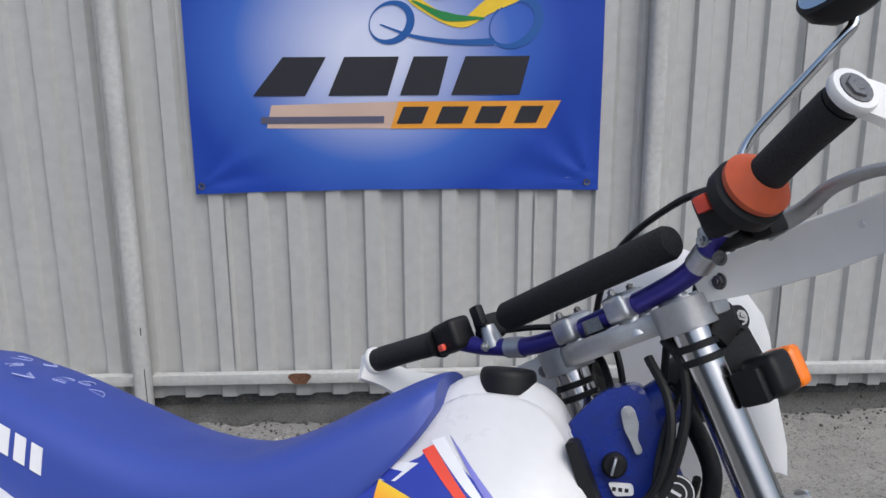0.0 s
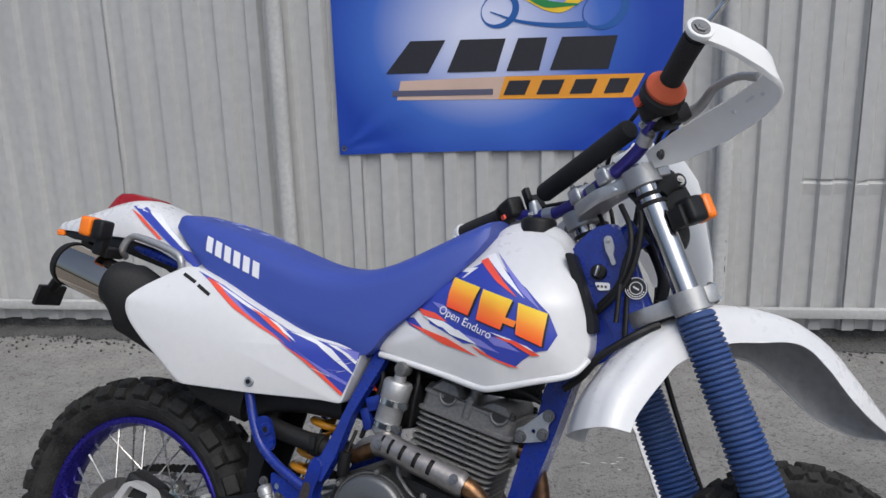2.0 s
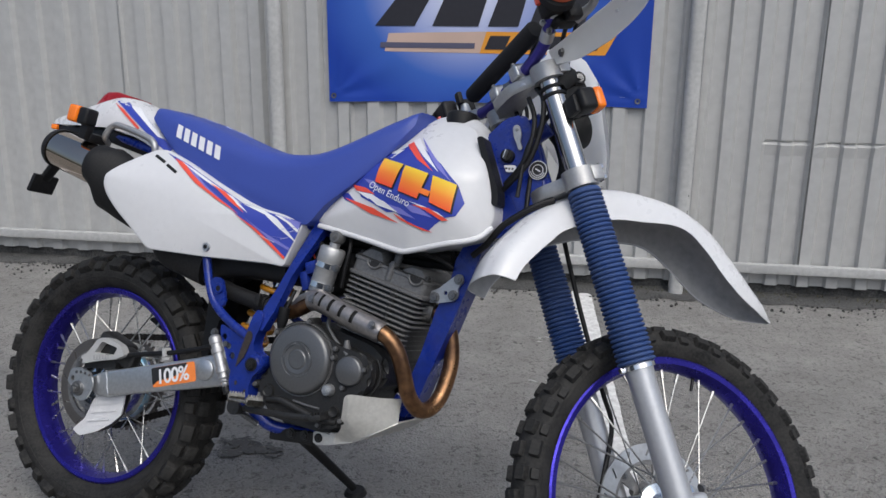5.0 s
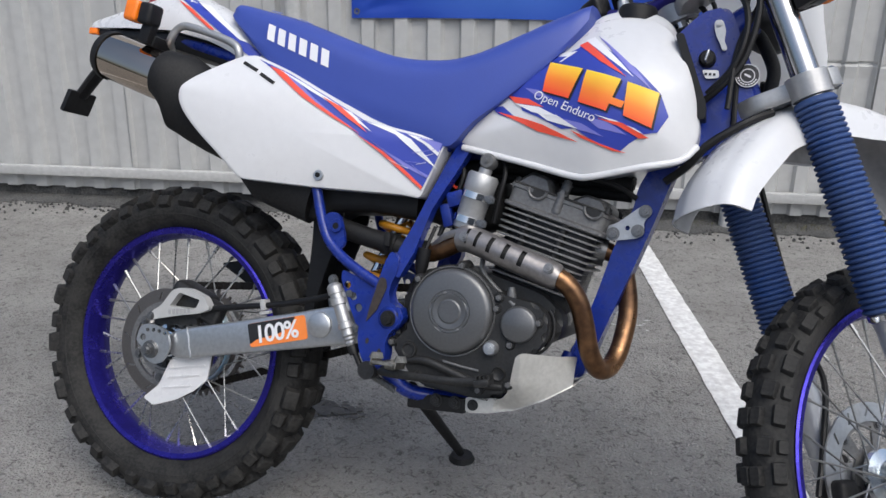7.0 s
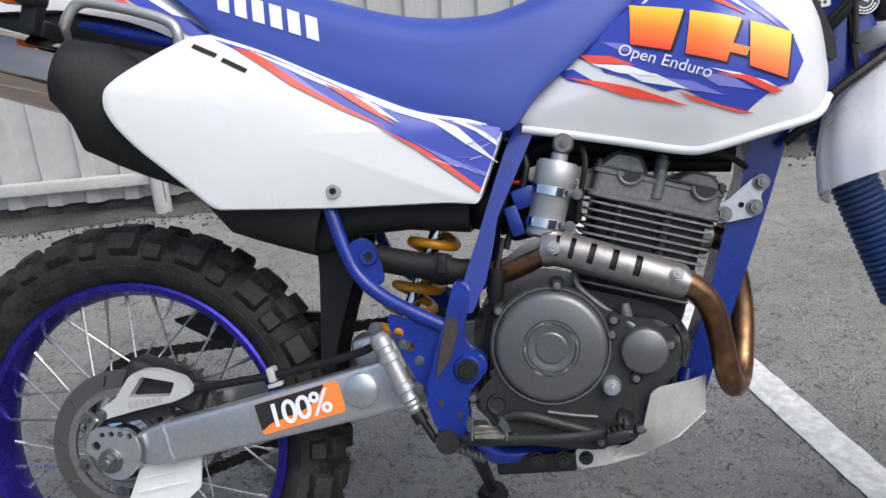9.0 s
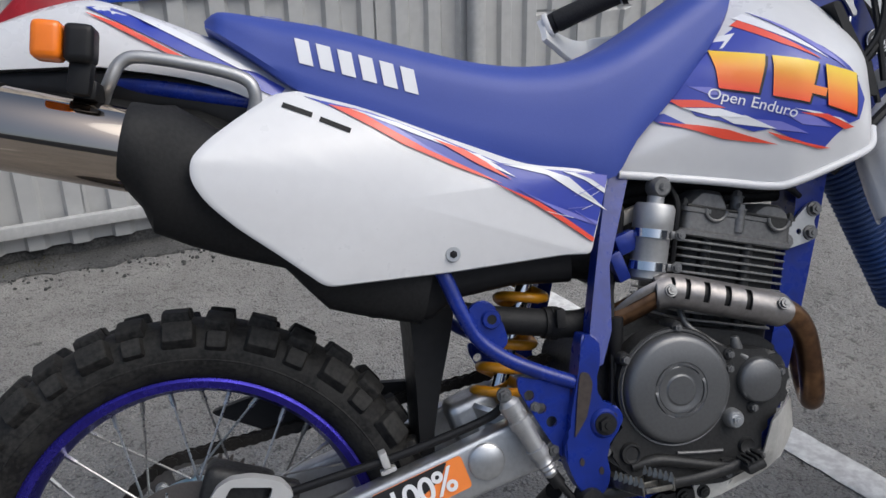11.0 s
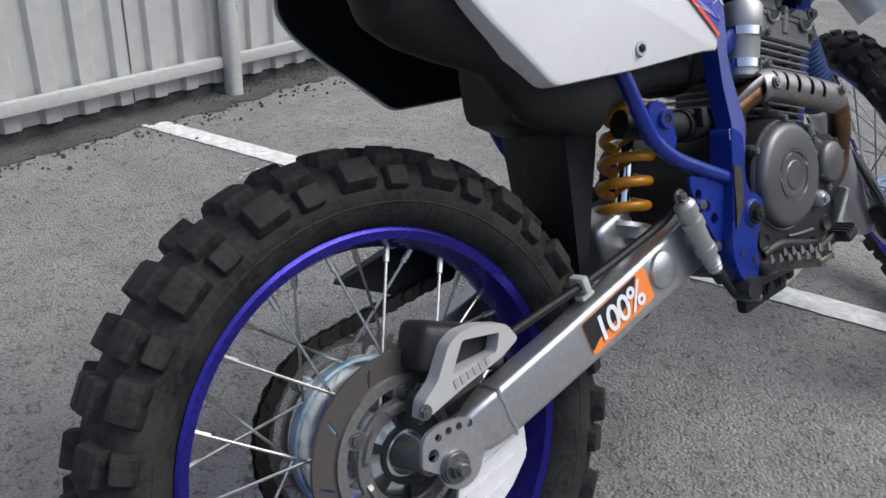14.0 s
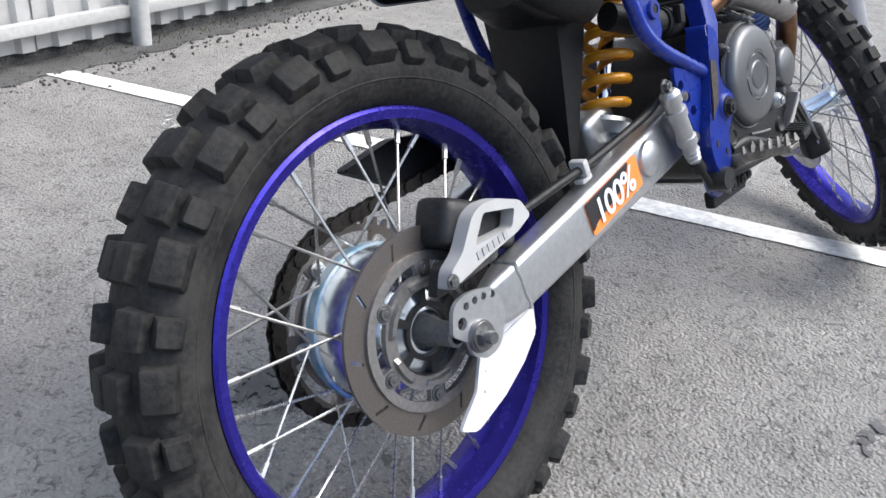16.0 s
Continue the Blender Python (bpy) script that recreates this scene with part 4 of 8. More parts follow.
def fork():
    for side, name in ((-1, "fork_leg"), (1, "fork_leg")):
        y = side * 0.098
        bm = bmesh.new()
        lathe(bm, [(0.0, -0.335), (0.018, -0.335), (0.022, -0.325), (0.0245, -0.29), (0.0250, -0.26), (0.0250, -0.06), (0.0265, -0.045), (0.0265, -0.02), (0.0, -0.02)], 28, "z", (LEG, y, 0))
        # axle lug
        block(bm, (0.052, 0.046, 0.056), pose(LEG + 0.022, y, -0.296), bevel=0.012, seg=3)
        leg = put(name, bm, FORKLEG, "silver painted fork slider", FRONT)
        bolts("axle_clamp_bolt", [(LEG + 0.047, y + side * 0.006, -0.276 + da) for da in (-0.02, 0.012)], STEEL, leg, 0.006, 0.006, (1, 0, 0))
        # bellows
        prof, n = [], 38
        for k in range(n):
            a0 = -0.030 + 0.330 * k / n
            st = 0.330 / n
            taper = 1.0 - 0.10 * k / n
            prof += [(0.0300 * taper, a0), (0.0345 * taper, a0 + st * 0.25), (0.0355 * taper, a0 + st * 0.5), (0.0345 * taper, a0 + st * 0.75)]
        prof += [(0.029, 0.302), (0.0255, 0.304), (0.0255, -0.030)]
        put("boot", lathe(bmesh.new(), prof, 36, "z", (LEG, y, 0)), BOOT, "ribbed blue rubber fork boot", parent=leg)
        bm = lathe(bmesh.new(), [(0.0255, -0.041), (0.0315, -0.040), (0.0315, -0.032), (0.0255, -0.031)], 36, "z", (LEG, y, 0))
        block(bm, (0.012, 0.010, 0.010), pose(LEG - 0.034, y, -0.036), bevel=0.002)
        put("boot_clamp", bm, CHROME, "steel hose clamp", parent=leg)
        put("stanchion", rod((LEG, y, 0.27), (LEG, y, 0.558), 0.0215, 32), mat("hard_chrome", (0.50, 0.50, 0.51), 0.13, metal=1.0, grain=0.12, scale=60), "chromed fork tube", parent=leg)
        for a in (0.492, 0.507):
            put("cable_ring", lathe(bmesh.new(), [(0.0213, a), (0.0245, a + 0.001), (0.0245, a + 0.007), (0.0213, a + 0.008)], 28, "z", (LEG, y, 0)), BLACK, "black rubber ring", parent=leg)
        bm = lathe(bmesh.new(), [(0.0, 0.568), (0.010, 0.568), (0.012, 0.563), (0.021, 0.563), (0.022, 0.556), (0.0, 0.556)], 24, "z", (LEG, y, 0))
        put("fork_cap", bm, ALU, parent=leg)
    # yokes
    for name, a, h, lab in (("lower_yoke", 0.326, 0.027, "cast aluminium lower fork yoke"), ("upper_yoke", 0.545, 0.024, "cast aluminium upper fork yoke")):
        bm = bmesh.new()
        out = rounded([(-0.030, -0.036), (0.004, -0.078), (0.004, -0.125), (0.050, -0.125), (0.050, -0.075), (0.034, 0.0), (0.050, 0.075), (0.050, 0.125), (0.004, 0.125), (0.004, 0.078), (-0.030, 0.036)], 0.016, 4)
        rows = []
        for e, q in ((-0.5, 0.955), (-0.38, 0.99), (-0.2, 1.0), (0.2, 1.0), (0.38, 0.99), (0.5, 0.955)):
            rows.append([(0.015 + (x - 0.015) * q, y * q, a + h * e) for x, y in out])
        skin(bm, rows)
        for s in (-1, 1):
            lathe(bm, [(0.0225, a - h * 0.75), (0.031, a - h * 0.72), (0.032, a + h * 0.6), (0.0225, a + h * 0.62)], 28, "z", (LEG, s * 0.098, 0))
        yoke = put(name, bm, CAST, lab, FRONT)
        for s in (-1, 1):
            put("pinch_lug", block(bmesh.new(), (0.026, 0.026, h * 1.1), pose(LEG + 0.020, s * 0.119, a), bevel=0.006, seg=2), CAST, parent=yoke)
            bolts("pinch_bolt", [(LEG + 0.032, s * 0.119, a + da) for da in (-0.010, 0.011)], CHROME, yoke, 0.0062, 0.008, (1, 0, 0))
    bm = lathe(bmesh.new(), [(0.0, 0.575), (0.016, 0.575), (0.018, 0.560), (0.0, 0.556)], 6, "z")
    put("stem_nut", bm, STEEL, "", FRONT)


BAR = [(-0.016, -0.366, 0.667), (-0.004, -0.300, 0.652), (0.008, -0.235, 0.634), (0.016, -0.185, 0.612), (0.022, -0.130, 0.592), (0.024, 0.0, 0.584), (0.022, 0.120, 0.586), (0.006, 0.190, 0.606), (-0.012, 0.245, 0.632), (-0.030, 0.305, 0.641), (-0.050, 0.372, 0.647)]


BARS = FRONT @ Matrix.Translation((-0.021, -0.004, -0.014))


def bar_at(l):
    """The point of the bent bar at l to its left."""
    line = spline(BAR, 10)
    return Vector([float(np.interp(l, [p.y for p in line], [p[k] for p in line])) for k in range(3)])


def handlebar():
    bar = put("handlebar", tube(bmesh.new(), BAR, 0.0115, 16, steps=8), mat("blue_anodised_bar", (0.055, 0.045, 0.30), 0.34, metal=0.6, grain=0.15, scale=120), "blue anodised handlebar", BARS)
    for l in (-0.045, 0.045):
        bm = bmesh.new()
        lathe(bm, [(0.0, 0.555), (0.019, 0.555), (0.016, 0.570), (0.014, 0.580), (0.0, 0.580)], 20, "z", (0.024, l, 0))
        block(bm, (0.046, 0.032, 0.030), pose(0.024, l, 0.588), bevel=0.008, seg=3)
        clamp = put("bar_clamp", bm, ALU, "aluminium bar clamp", parent=bar)
        bm = bmesh.new()
        for df in (-0.015, 0.015):
            bolt(bm, (0.024 + df, l, 0.602), 0.0045, 0.006, (0, 0, 1))
        put("clamp_bolt", bm, STEEL, parent=clamp)
    # cross bar with foam pad
    p0, p1 = bar_at(-0.185) + Vector((0, 0, 0.012)), bar_at(0.180) + Vector((0, 0, 0.012))
    p0.z, p1.z = 0.629, 0.631
    bm = bmesh.new()
    tube(bm, [p0.lerp(p1, 0.12), p0.lerp(p1, 0.135), p0.lerp(p1, 0.87), p0.lerp(p1, 0.885)], [0.0155, 0.0182, 0.0182, 0.0155], 24, smooth=False)
    put("crossbar_pad", bm, mat("black_foam_cover", (0.010, 0.010, 0.012), 0.85, grain=0.3, scale=500, bump=0.4), "black foam crossbar pad", parent=bar)
    for p in (p0, p1):
        q = bar_at(p.y)
        bm = tube(bmesh.new(), [q, p.lerp(q, 0.3), p], [0.015, 0.011, 0.009], 12, smooth=False)
        bolt(bm, tuple(q + Vector((-0.013, 0, 0.004))), 0.005, 0.005, (-1, 0, 0.3))
        put("crossbar_clamp", bm, ALU, "aluminium crossbar clamp", parent=bar)
    for l in (-0.165, -0.215, 0.150):
        q, d = bar_at(l), (bar_at(l + 0.02) - bar_at(l - 0.02)).normalized()
        put("bar_sleeve", tube(bmesh.new(), [q - d * 0.012, q + d * 0.012], 0.0135, 16, smooth=False), ALU, "grey sleeve", parent=bar)
    # grips
    for s, l0, l1 in ((-1, -0.262, -0.362), (1, 0.266, 0.366)):
        a, b = bar_at(l0), bar_at(l1)
        pts = [bar_at(l0 + (l1 - l0) * t) for t in (0, 0.04, 0.3, 0.6, 0.96, 1.0)]
        bm = tube(bmesh.new(), pts, [0.0165, 0.0172, 0.0168, 0.0168, 0.0175, 0.017], 20, smooth=False)
        d = (b - a).normalized()
        grip = put("grip", bm, GRIP, "black rubber grip", parent=bar)
        c = a - d * 0.004
        if s < 0:
            bm = tube(bmesh.new(), [c - d * 0.004, c + d * 0.002, c + d * 0.018], [0.031, 0.0315, 0.018], 28, smooth=False)
            put("throttle_collar", bm, ORANGERUB, "faded orange throttle collar", parent=bar)
            bm = tube(bmesh.new(), [c - d * 0.030, c - d * 0.024, c - d * 0.010, c - d * 0.005], [0.024, 0.034, 0.034, 0.028], 28, smooth=False)
            block(bm, (0.040, 0.036, 0.045), Matrix.Translation(c - d * 0.046 + Vector((-0.004, 0, 0.004))), bevel=0.010, seg=3)
            block(bm, (0.050, 0.030, 0.034), Matrix.Translation(c - d * 0.060 + Vector((0.020, 0, -0.012))), bevel=0.008, seg=3)
            block(bm, (0.03, 0.022, 0.028), Matrix.Translation(c - d * 0.030 + Vector((0.030, 0, -0.024))), bevel=0.006, seg=2)
            put("throttle_housing", bm, BLACK, "black throttle and brake lever housing", parent=bar)
            bm = bmesh.new()
            block(bm, (0.010, 0.016, 0.016), Matrix.Translation(c - d * 0.046 + Vector((-0.026, 0, 0.014))), bevel=0.003)
            put("stop_switch", bm, D_RED, "red stop switch", parent=bar)
            ctrl = [c - d * 0.045 + Vector((0.040, 0, -0.026)), c - d * 0.010 + Vector((0.060, 0, -0.030)), c + d * 0.030 + Vector((0.066, 0, -0.030)), c + d * 0.070 + Vector((0.082, 0, -0.042)), c + d * 0.098 + Vector((0.094, 0, -0.064))]
            lever = put("brake_lever", tube(bmesh.new(), ctrl, [0.011, 0.0085, 0.007, 0.006, 0.0075], 12, flat=0.7), CAST, "grey aluminium brake lever", parent=bar)
            bm = bmesh.new()
            for off in ((0.03, -0.066, -0.022), (0.012, -0.07, -0.03), (0.045, -0.035, -0.028)):
                bolt(bm, tuple(c + d * off[1] + Vector((off[0] - 0.02, 0, off[2]))), 0.0055, 0.006, (-1, 0, 0.2))
            put("lever_bolt", bm, STEEL, parent=bar)
        else:
            bm = tube(bmesh.new(), [c - d * 0.006, c + d * 0.002], [0.022, 0.020], 24, smooth=False)
            put("grip_flange", bm, BLACK, parent=bar)
            bm = bmesh.new()
            block(bm, (0.036, 0.050, 0.042), Matrix.Translation(c - d * 0.034 + Vector((-0.004, 0, 0.003))), bevel=0.009, seg=3)
            block(bm, (0.034, 0.026, 0.034), Matrix.Translation(c - d * 0.075 + Vector((0.016, 0, 0.0))), bevel=0.008, seg=3)
            block(bm, (0.012, 0.018, 0.028), Matrix.Translation(c - d * 0.088 + Vector((-0.008, 0, 0.018))), bevel=0.004)
            put("switch_housing", bm, BLACK, "black switch housing", parent=bar)
            bm = block(bmesh.new(), (0.006, 0.012, 0.009), Matrix.Translation(c - d * 0.030 + Vector((-0.024, 0, -0.008))), bevel=0.002)
            put("horn_switch", bm, D_RED, "red switch button", parent=bar)
            ctrl = [c - d * 0.07 + Vector((0.035, 0, -0.008)), c - d * 0.02 + Vector((0.052, 0, -0.012)), c + d * 0.04 + Vector((0.048, 0, -0.010)), c + d * 0.09 + Vector((0.056, 0, -0.010))]
            put("clutch_lever", tube(bmesh.new(), ctrl, [0.010, 0.008, 0.007, 0.009], 12, flat=0.7), ALU, "grey aluminium clutch lever", parent=bar)
        # wrap-round hand guard
        end = bar_at(l1)
        bm = lathe(bmesh.new(), [(0.0, -0.004), (0.012, -0.004), (0.0165, 0.0), (0.0165, 0.008), (0.0, 0.008)], 24, "y")
        ob = put("bar_end", bm, BLACK, "black bar end", parent=bar, m=Matrix.Translation(end + d * 0.002) @ d.to_track_quat("Y", "Z").to_matrix().to_4x4())
        # narrow strap from the bar end, curling back into a blade that tapers to its mount
        if s < 0:
            spine = [(-0.018, -0.373, 0.669), (0.010, -0.379, 0.652), (0.034, -0.384, 0.632), (0.060, -0.387, 0.606), (0.080, -0.377, 0.584), (0.090, -0.350, 0.576), (0.094, -0.302, 0.574), (0.090, -0.238, 0.575), (0.074, -0.167, 0.577), (0.046, -0.122, 0.577)]
        else:
            spine = [(-0.074, 0.384, 0.646), (-0.040, 0.388, 0.625), (-0.015, 0.386, 0.603), (0.015, 0.382, 0.580), (0.034, 0.366, 0.562), (0.042, 0.330, 0.546), (0.044, 0.275, 0.538), (0.044, 0.215, 0.535), (0.040, 0.155, 0.545), (0.034, 0.115, 0.560)]
        wide = [0.0165, 0.018, 0.0175, 0.018, 0.020, 0.023, 0.026, 0.028, 0.025, 0.015]
        if s > 0:
            wide = [0.019, 0.020, 0.024, 0.030, 0.036, 0.040, 0.040, 0.036, 0.028, 0.015]
        line = spline(spine, 6)
        rings = []
        for i, p in enumerate(line):
            t = (line[min(i + 1, len(line) - 1)] - line[max(i - 1, 0)]).normalized()
            lean = Vector((0.68, 0.05 * s, 0.73)).lerp(Vector((-0.35, 0, 1)), min(1.0, max(0.0, (i - 8) / 22)))
            up = (lean - t * t.dot(lean)).normalized()
            nrm = t.cross(up).normalized()
            w = float(np.interp(i / (len(line) - 1) * 9, range(10), wide))
            thick = float(np.interp(i / (len(line) - 1) * 9, range(10), [0.005, 0.005, 0.005, 0.005, 0.004, 0.003, 0.0022, 0.0022, 0.0025, 0.0035]))
            rings.append([p + up * (u * w) + nrm * v * thick for u, v in ((-1, 0), (-0.94, 0.9), (-0.3, 1.4), (0.3, 1.4), (0.94, 0.9), (1, 0), (0.94, -0.9), (0.3, -0.5), (-0.3, -0.5), (-0.94, -0.9))])
        bm = bmesh.new()
        skin(bm, rings)
        guard = put("hand_guard", bm, GUARD, "white plastic hand guard", BARS)
        mount = line[-4]
        bolts("guard_bolt", [tuple(mount + Vector((-0.004, 0, 0)))], STEEL, guard, 0.0065, 0.005, (-1, 0, 0.2))
        face = lathe(bmesh.new(), [(0.0, -0.003), (0.019, -0.003), (0.020, -0.001), (0.020, 0.004), (0.019, 0.006), (0.0, 0.006)], 28)
        put("guard_end_plate", face, GUARD, parent=guard, m=Matrix.Translation(end + d * 0.012) @ d.to_track_quat("Y", "Z").to_matrix().to_4x4())
        bolts("plate_bolt", [tuple(end + d * 0.018)], STEEL, guard, 0.0105, 0.003, tuple(d))
        # slots pressed through the blade
        for k, q in enumerate((34, 38, 31)):
            p = line[q]
            t = (line[q + 1] - line[q - 1]).normalized()
            up = (Vector((-0.35, 0, 1)) - t * t.dot(Vector((-0.35, 0, 1)))).normalized()
            nrm = t.cross(up).normalized()
            bm = bmesh.new()
            o = rounded([(-0.009, -0.0022), (0.009, -0.0022), (0.009, 0.0022), (-0.009, 0.0022)] if k < 1 else [(-0.0028, -0.0028), (0.0028, -0.0028), (0.0028, 0.0028), (-0.0028, 0.0028)], 0.0020, 3)
            skin(bm, [[p + up * (v + (0.008, 0.006, 0.002)[k]) + t * u + nrm * e for u, v in o] for e in (-0.0045, 0.0045)])
            put("guard_slot", bm, D_WHITE, "bright slot", parent=guard)
    # mirror on its chromed stalk, right side
    stalk = [(0.040, -0.205, 0.640), (0.060, -0.213, 0.672), (0.074, -0.231, 0.694), (0.096, -0.285, 0.720), (0.112, -0.326, 0.739), (0.119, -0.337, 0.747), (0.1204, -0.339, 0.759)]
    mirror = put("mirror_stalk", tube(bmesh.new(), stalk, 0.005, 12, steps=8), CHROME, "chromed mirror stalk", parent=bar)
    # the glass looks back and up, leaning outwards
    turn = (BIKE_M @ BARS).to_3x3().inverted()
    n, up = (turn @ Vector((-0.72, -0.16, 0.66))).normalized(), turn @ Vector((0.34, -0.12, 0.93))
    up = (up - n * up.dot(n)).normalized()
    hm = Matrix.Translation(Vector((0.128, -0.357, 0.790)) - up * 0.008) @ Matrix((-n, up.cross(-n), up)).transposed().to_4x4()
    bm = bmesh.new()
    rings = []
    for dx, sc in ((-0.012, 0.93), (-0.010, 1.0), (0.004, 0.97), (0.020, 0.75), (0.030, 0.40)):
        rings.append([hm @ Vector((dx, 0.039 * sc * math.cos(t), 0.054 * sc * math.sin(t) * (1 - 0.15 * math.cos(t)))) for t in (2 * math.pi * k / 32 for k in range(32))])
    skin(bm, rings)
    put("mirror_shell", bm, BLACK, "black mirror shell", parent=bar)
    bm = bmesh.new()
    bm.faces.new([bm.verts.new(hm @ Vector((-0.0125, 0.035 * math.cos(t), 0.050 * math.sin(t) * (1 - 0.15 * math.cos(t))))) for t in (2 * math.pi * k / 32 for k in range(32))])
    put("mirror_glass", bm, mat("mirror_glass", (0.86, 0.88, 0.89), 0.02, metal=1.0), "mirror glass", parent=bar)


def front_cables():
    cables = ((0.0045, [(0.03, -0.23, 0.615), (0.07, -0.16, 0.60), (0.075, -0.05, 0.56), (0.0, -0.02, 0.42), (-0.05, 0.0, 0.30)]),
              (0.0045, [(0.02, -0.22, 0.60), (0.06, -0.12, 0.59), (0.05, -0.06, 0.50), (-0.03, -0.045, 0.42), (-0.07, -0.02, 0.33)]),
              (0.004, [(0.0, -0.255, 0.635), (0.05, -0.12, 0.655), (0.075, 0.02, 0.63), (0.06, 0.10, 0.52), (0.0, 0.06, 0.40)]),
              (0.004, [(0.0, 0.22, 0.615), (0.045, 0.12, 0.585), (0.05, 0.04, 0.54), (0.0, 0.03, 0.42)]),
              (0.0045, [(0.0, 0.23, 0.60), (0.03, 0.14, 0.572), (0.03, 0.05, 0.535), (-0.03, 0.0, 0.44)]),
              (0.005, [(0.055, 0.0, 0.37), (0.075, 0.075, 0.29), (0.074, 0.098, 0.10), (0.070, 0.098, -0.06), (0.052, 0.075, -0.13), (0.0, 0.068, -0.21), (-0.055, 0.064, -0.285)]))
    for r, pts in ((0.0055, [(0.985, -0.045, 0.760), (1.005, -0.055, 0.735), (1.010, -0.058, 0.682), (0.996, -0.058, 0.616), (0.968, -0.056, 0.575), (0.93, -0.04, 0.54)]), (0.005, [(0.970, -0.040, 0.740), (0.992, -0.055, 0.700), (0.996, -0.062, 0.655), (0.982, -0.060, 0.605), (0.950, -0.050, 0.565)]), (0.0065, [(1.050, -0.040, 0.545), (1.022, -0.058, 0.528), (0.994, -0.064, 0.508), (0.962, -0.064, 0.482), (0.934, -0.058, 0.446), (0.905, -0.05, 0.42)])):
        put("cable", tube(bmesh.new(), pts, r, 8, steps=8), BLACK, "black cable")
    for r, pts in cables:
        put("cable", tube(bmesh.new(), pts, r, 8, steps=8), BLACK, "black cable", FRONT)


def front_fender():
    """High white mudguard with a pointed nose: crown line, edge line and half width, open below."""
    crown = [(-0.200, 0.187), (-0.160, 0.232), (-0.100, 0.270), (-0.050, 0.293), (0.060, 0.318), (0.135, 0.312), (0.205, 0.287), (0.268, 0.252), (0.330, 0.192), (0.376, 0.105), (0.418, 0.030), (0.447, -0.014)]
    rim = [(-0.157, 0.162), (-0.130, 0.186), (-0.066, 0.220), (-0.019, 0.238), (0.080, 0.243), (0.155, 0.228), (0.222, 0.212), (0.258, 0.188), (0.288, 0.143), (0.327, 0.072), (0.388, 0.013), (0.443, -0.016)]
    half = [0.066, 0.068, 0.070, 0.070, 0.068, 0.068, 0.068, 0.068, 0.064, 0.056, 0.036, 0.004]
    mid = -0.012
    a, b = spline([(f, 0, z) for f, z in crown], 5), spline([(f, 0, z) for f, z in rim], 5)
    n = len(a)
    rows, under = [], []
    for i, (p, q) in enumerate(zip(a, b)):
        w = float(np.interp(i / (n - 1) * 11, range(12), half))
        outer, inner = [], []
        for u, v in ((-1.0, 1.0), (-0.99, 0.72), (-0.95, 0.42), (-0.84, 0.20), (-0.66, 0.09), (-0.50, 0.062), (-0.465, 0.028), (-0.2, -0.012), (0, -0.020), (0.2, -0.012), (0.465, 0.028), (0.50, 0.062), (0.66, 0.09), (0.84, 0.20), (0.95, 0.42), (0.99, 0.72), (1.0, 1.0)):
            o = p.lerp(q, v) + Vector((0, mid + u * w, 0))
            outer.append(o)
            inner.append(p.lerp(q, 0.5) + (o - p.lerp(q, 0.5)) * 0.965 + Vector((0, mid * 0.035, 0)) if abs(u) < 0.999 else o + Vector((0, -u * 0.0025, 0)))
        rows.append(outer + inner[::-1])
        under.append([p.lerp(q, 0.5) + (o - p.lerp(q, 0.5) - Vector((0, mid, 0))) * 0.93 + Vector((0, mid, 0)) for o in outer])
    bm = bmesh.new()
    skin(bm, rows)
    fender = put("front_fender", bm, WHITE, "white plastic front mudguard", FRONT)
    # separate inner skin in grey, painting in the shade under the mudguard
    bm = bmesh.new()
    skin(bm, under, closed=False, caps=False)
    put("fender_underside", bm, SHADED_UNDER, "underside toned grey for shade", parent=fender)
    bolts("fender_bolt", [(0.03, -0.05, 0.312), (0.10, -0.05, 0.314), (0.03, 0.03, 0.312), (0.10, 0.03, 0.314)], STEEL, fender, 0.006, 0.005, (0, 0, 1))


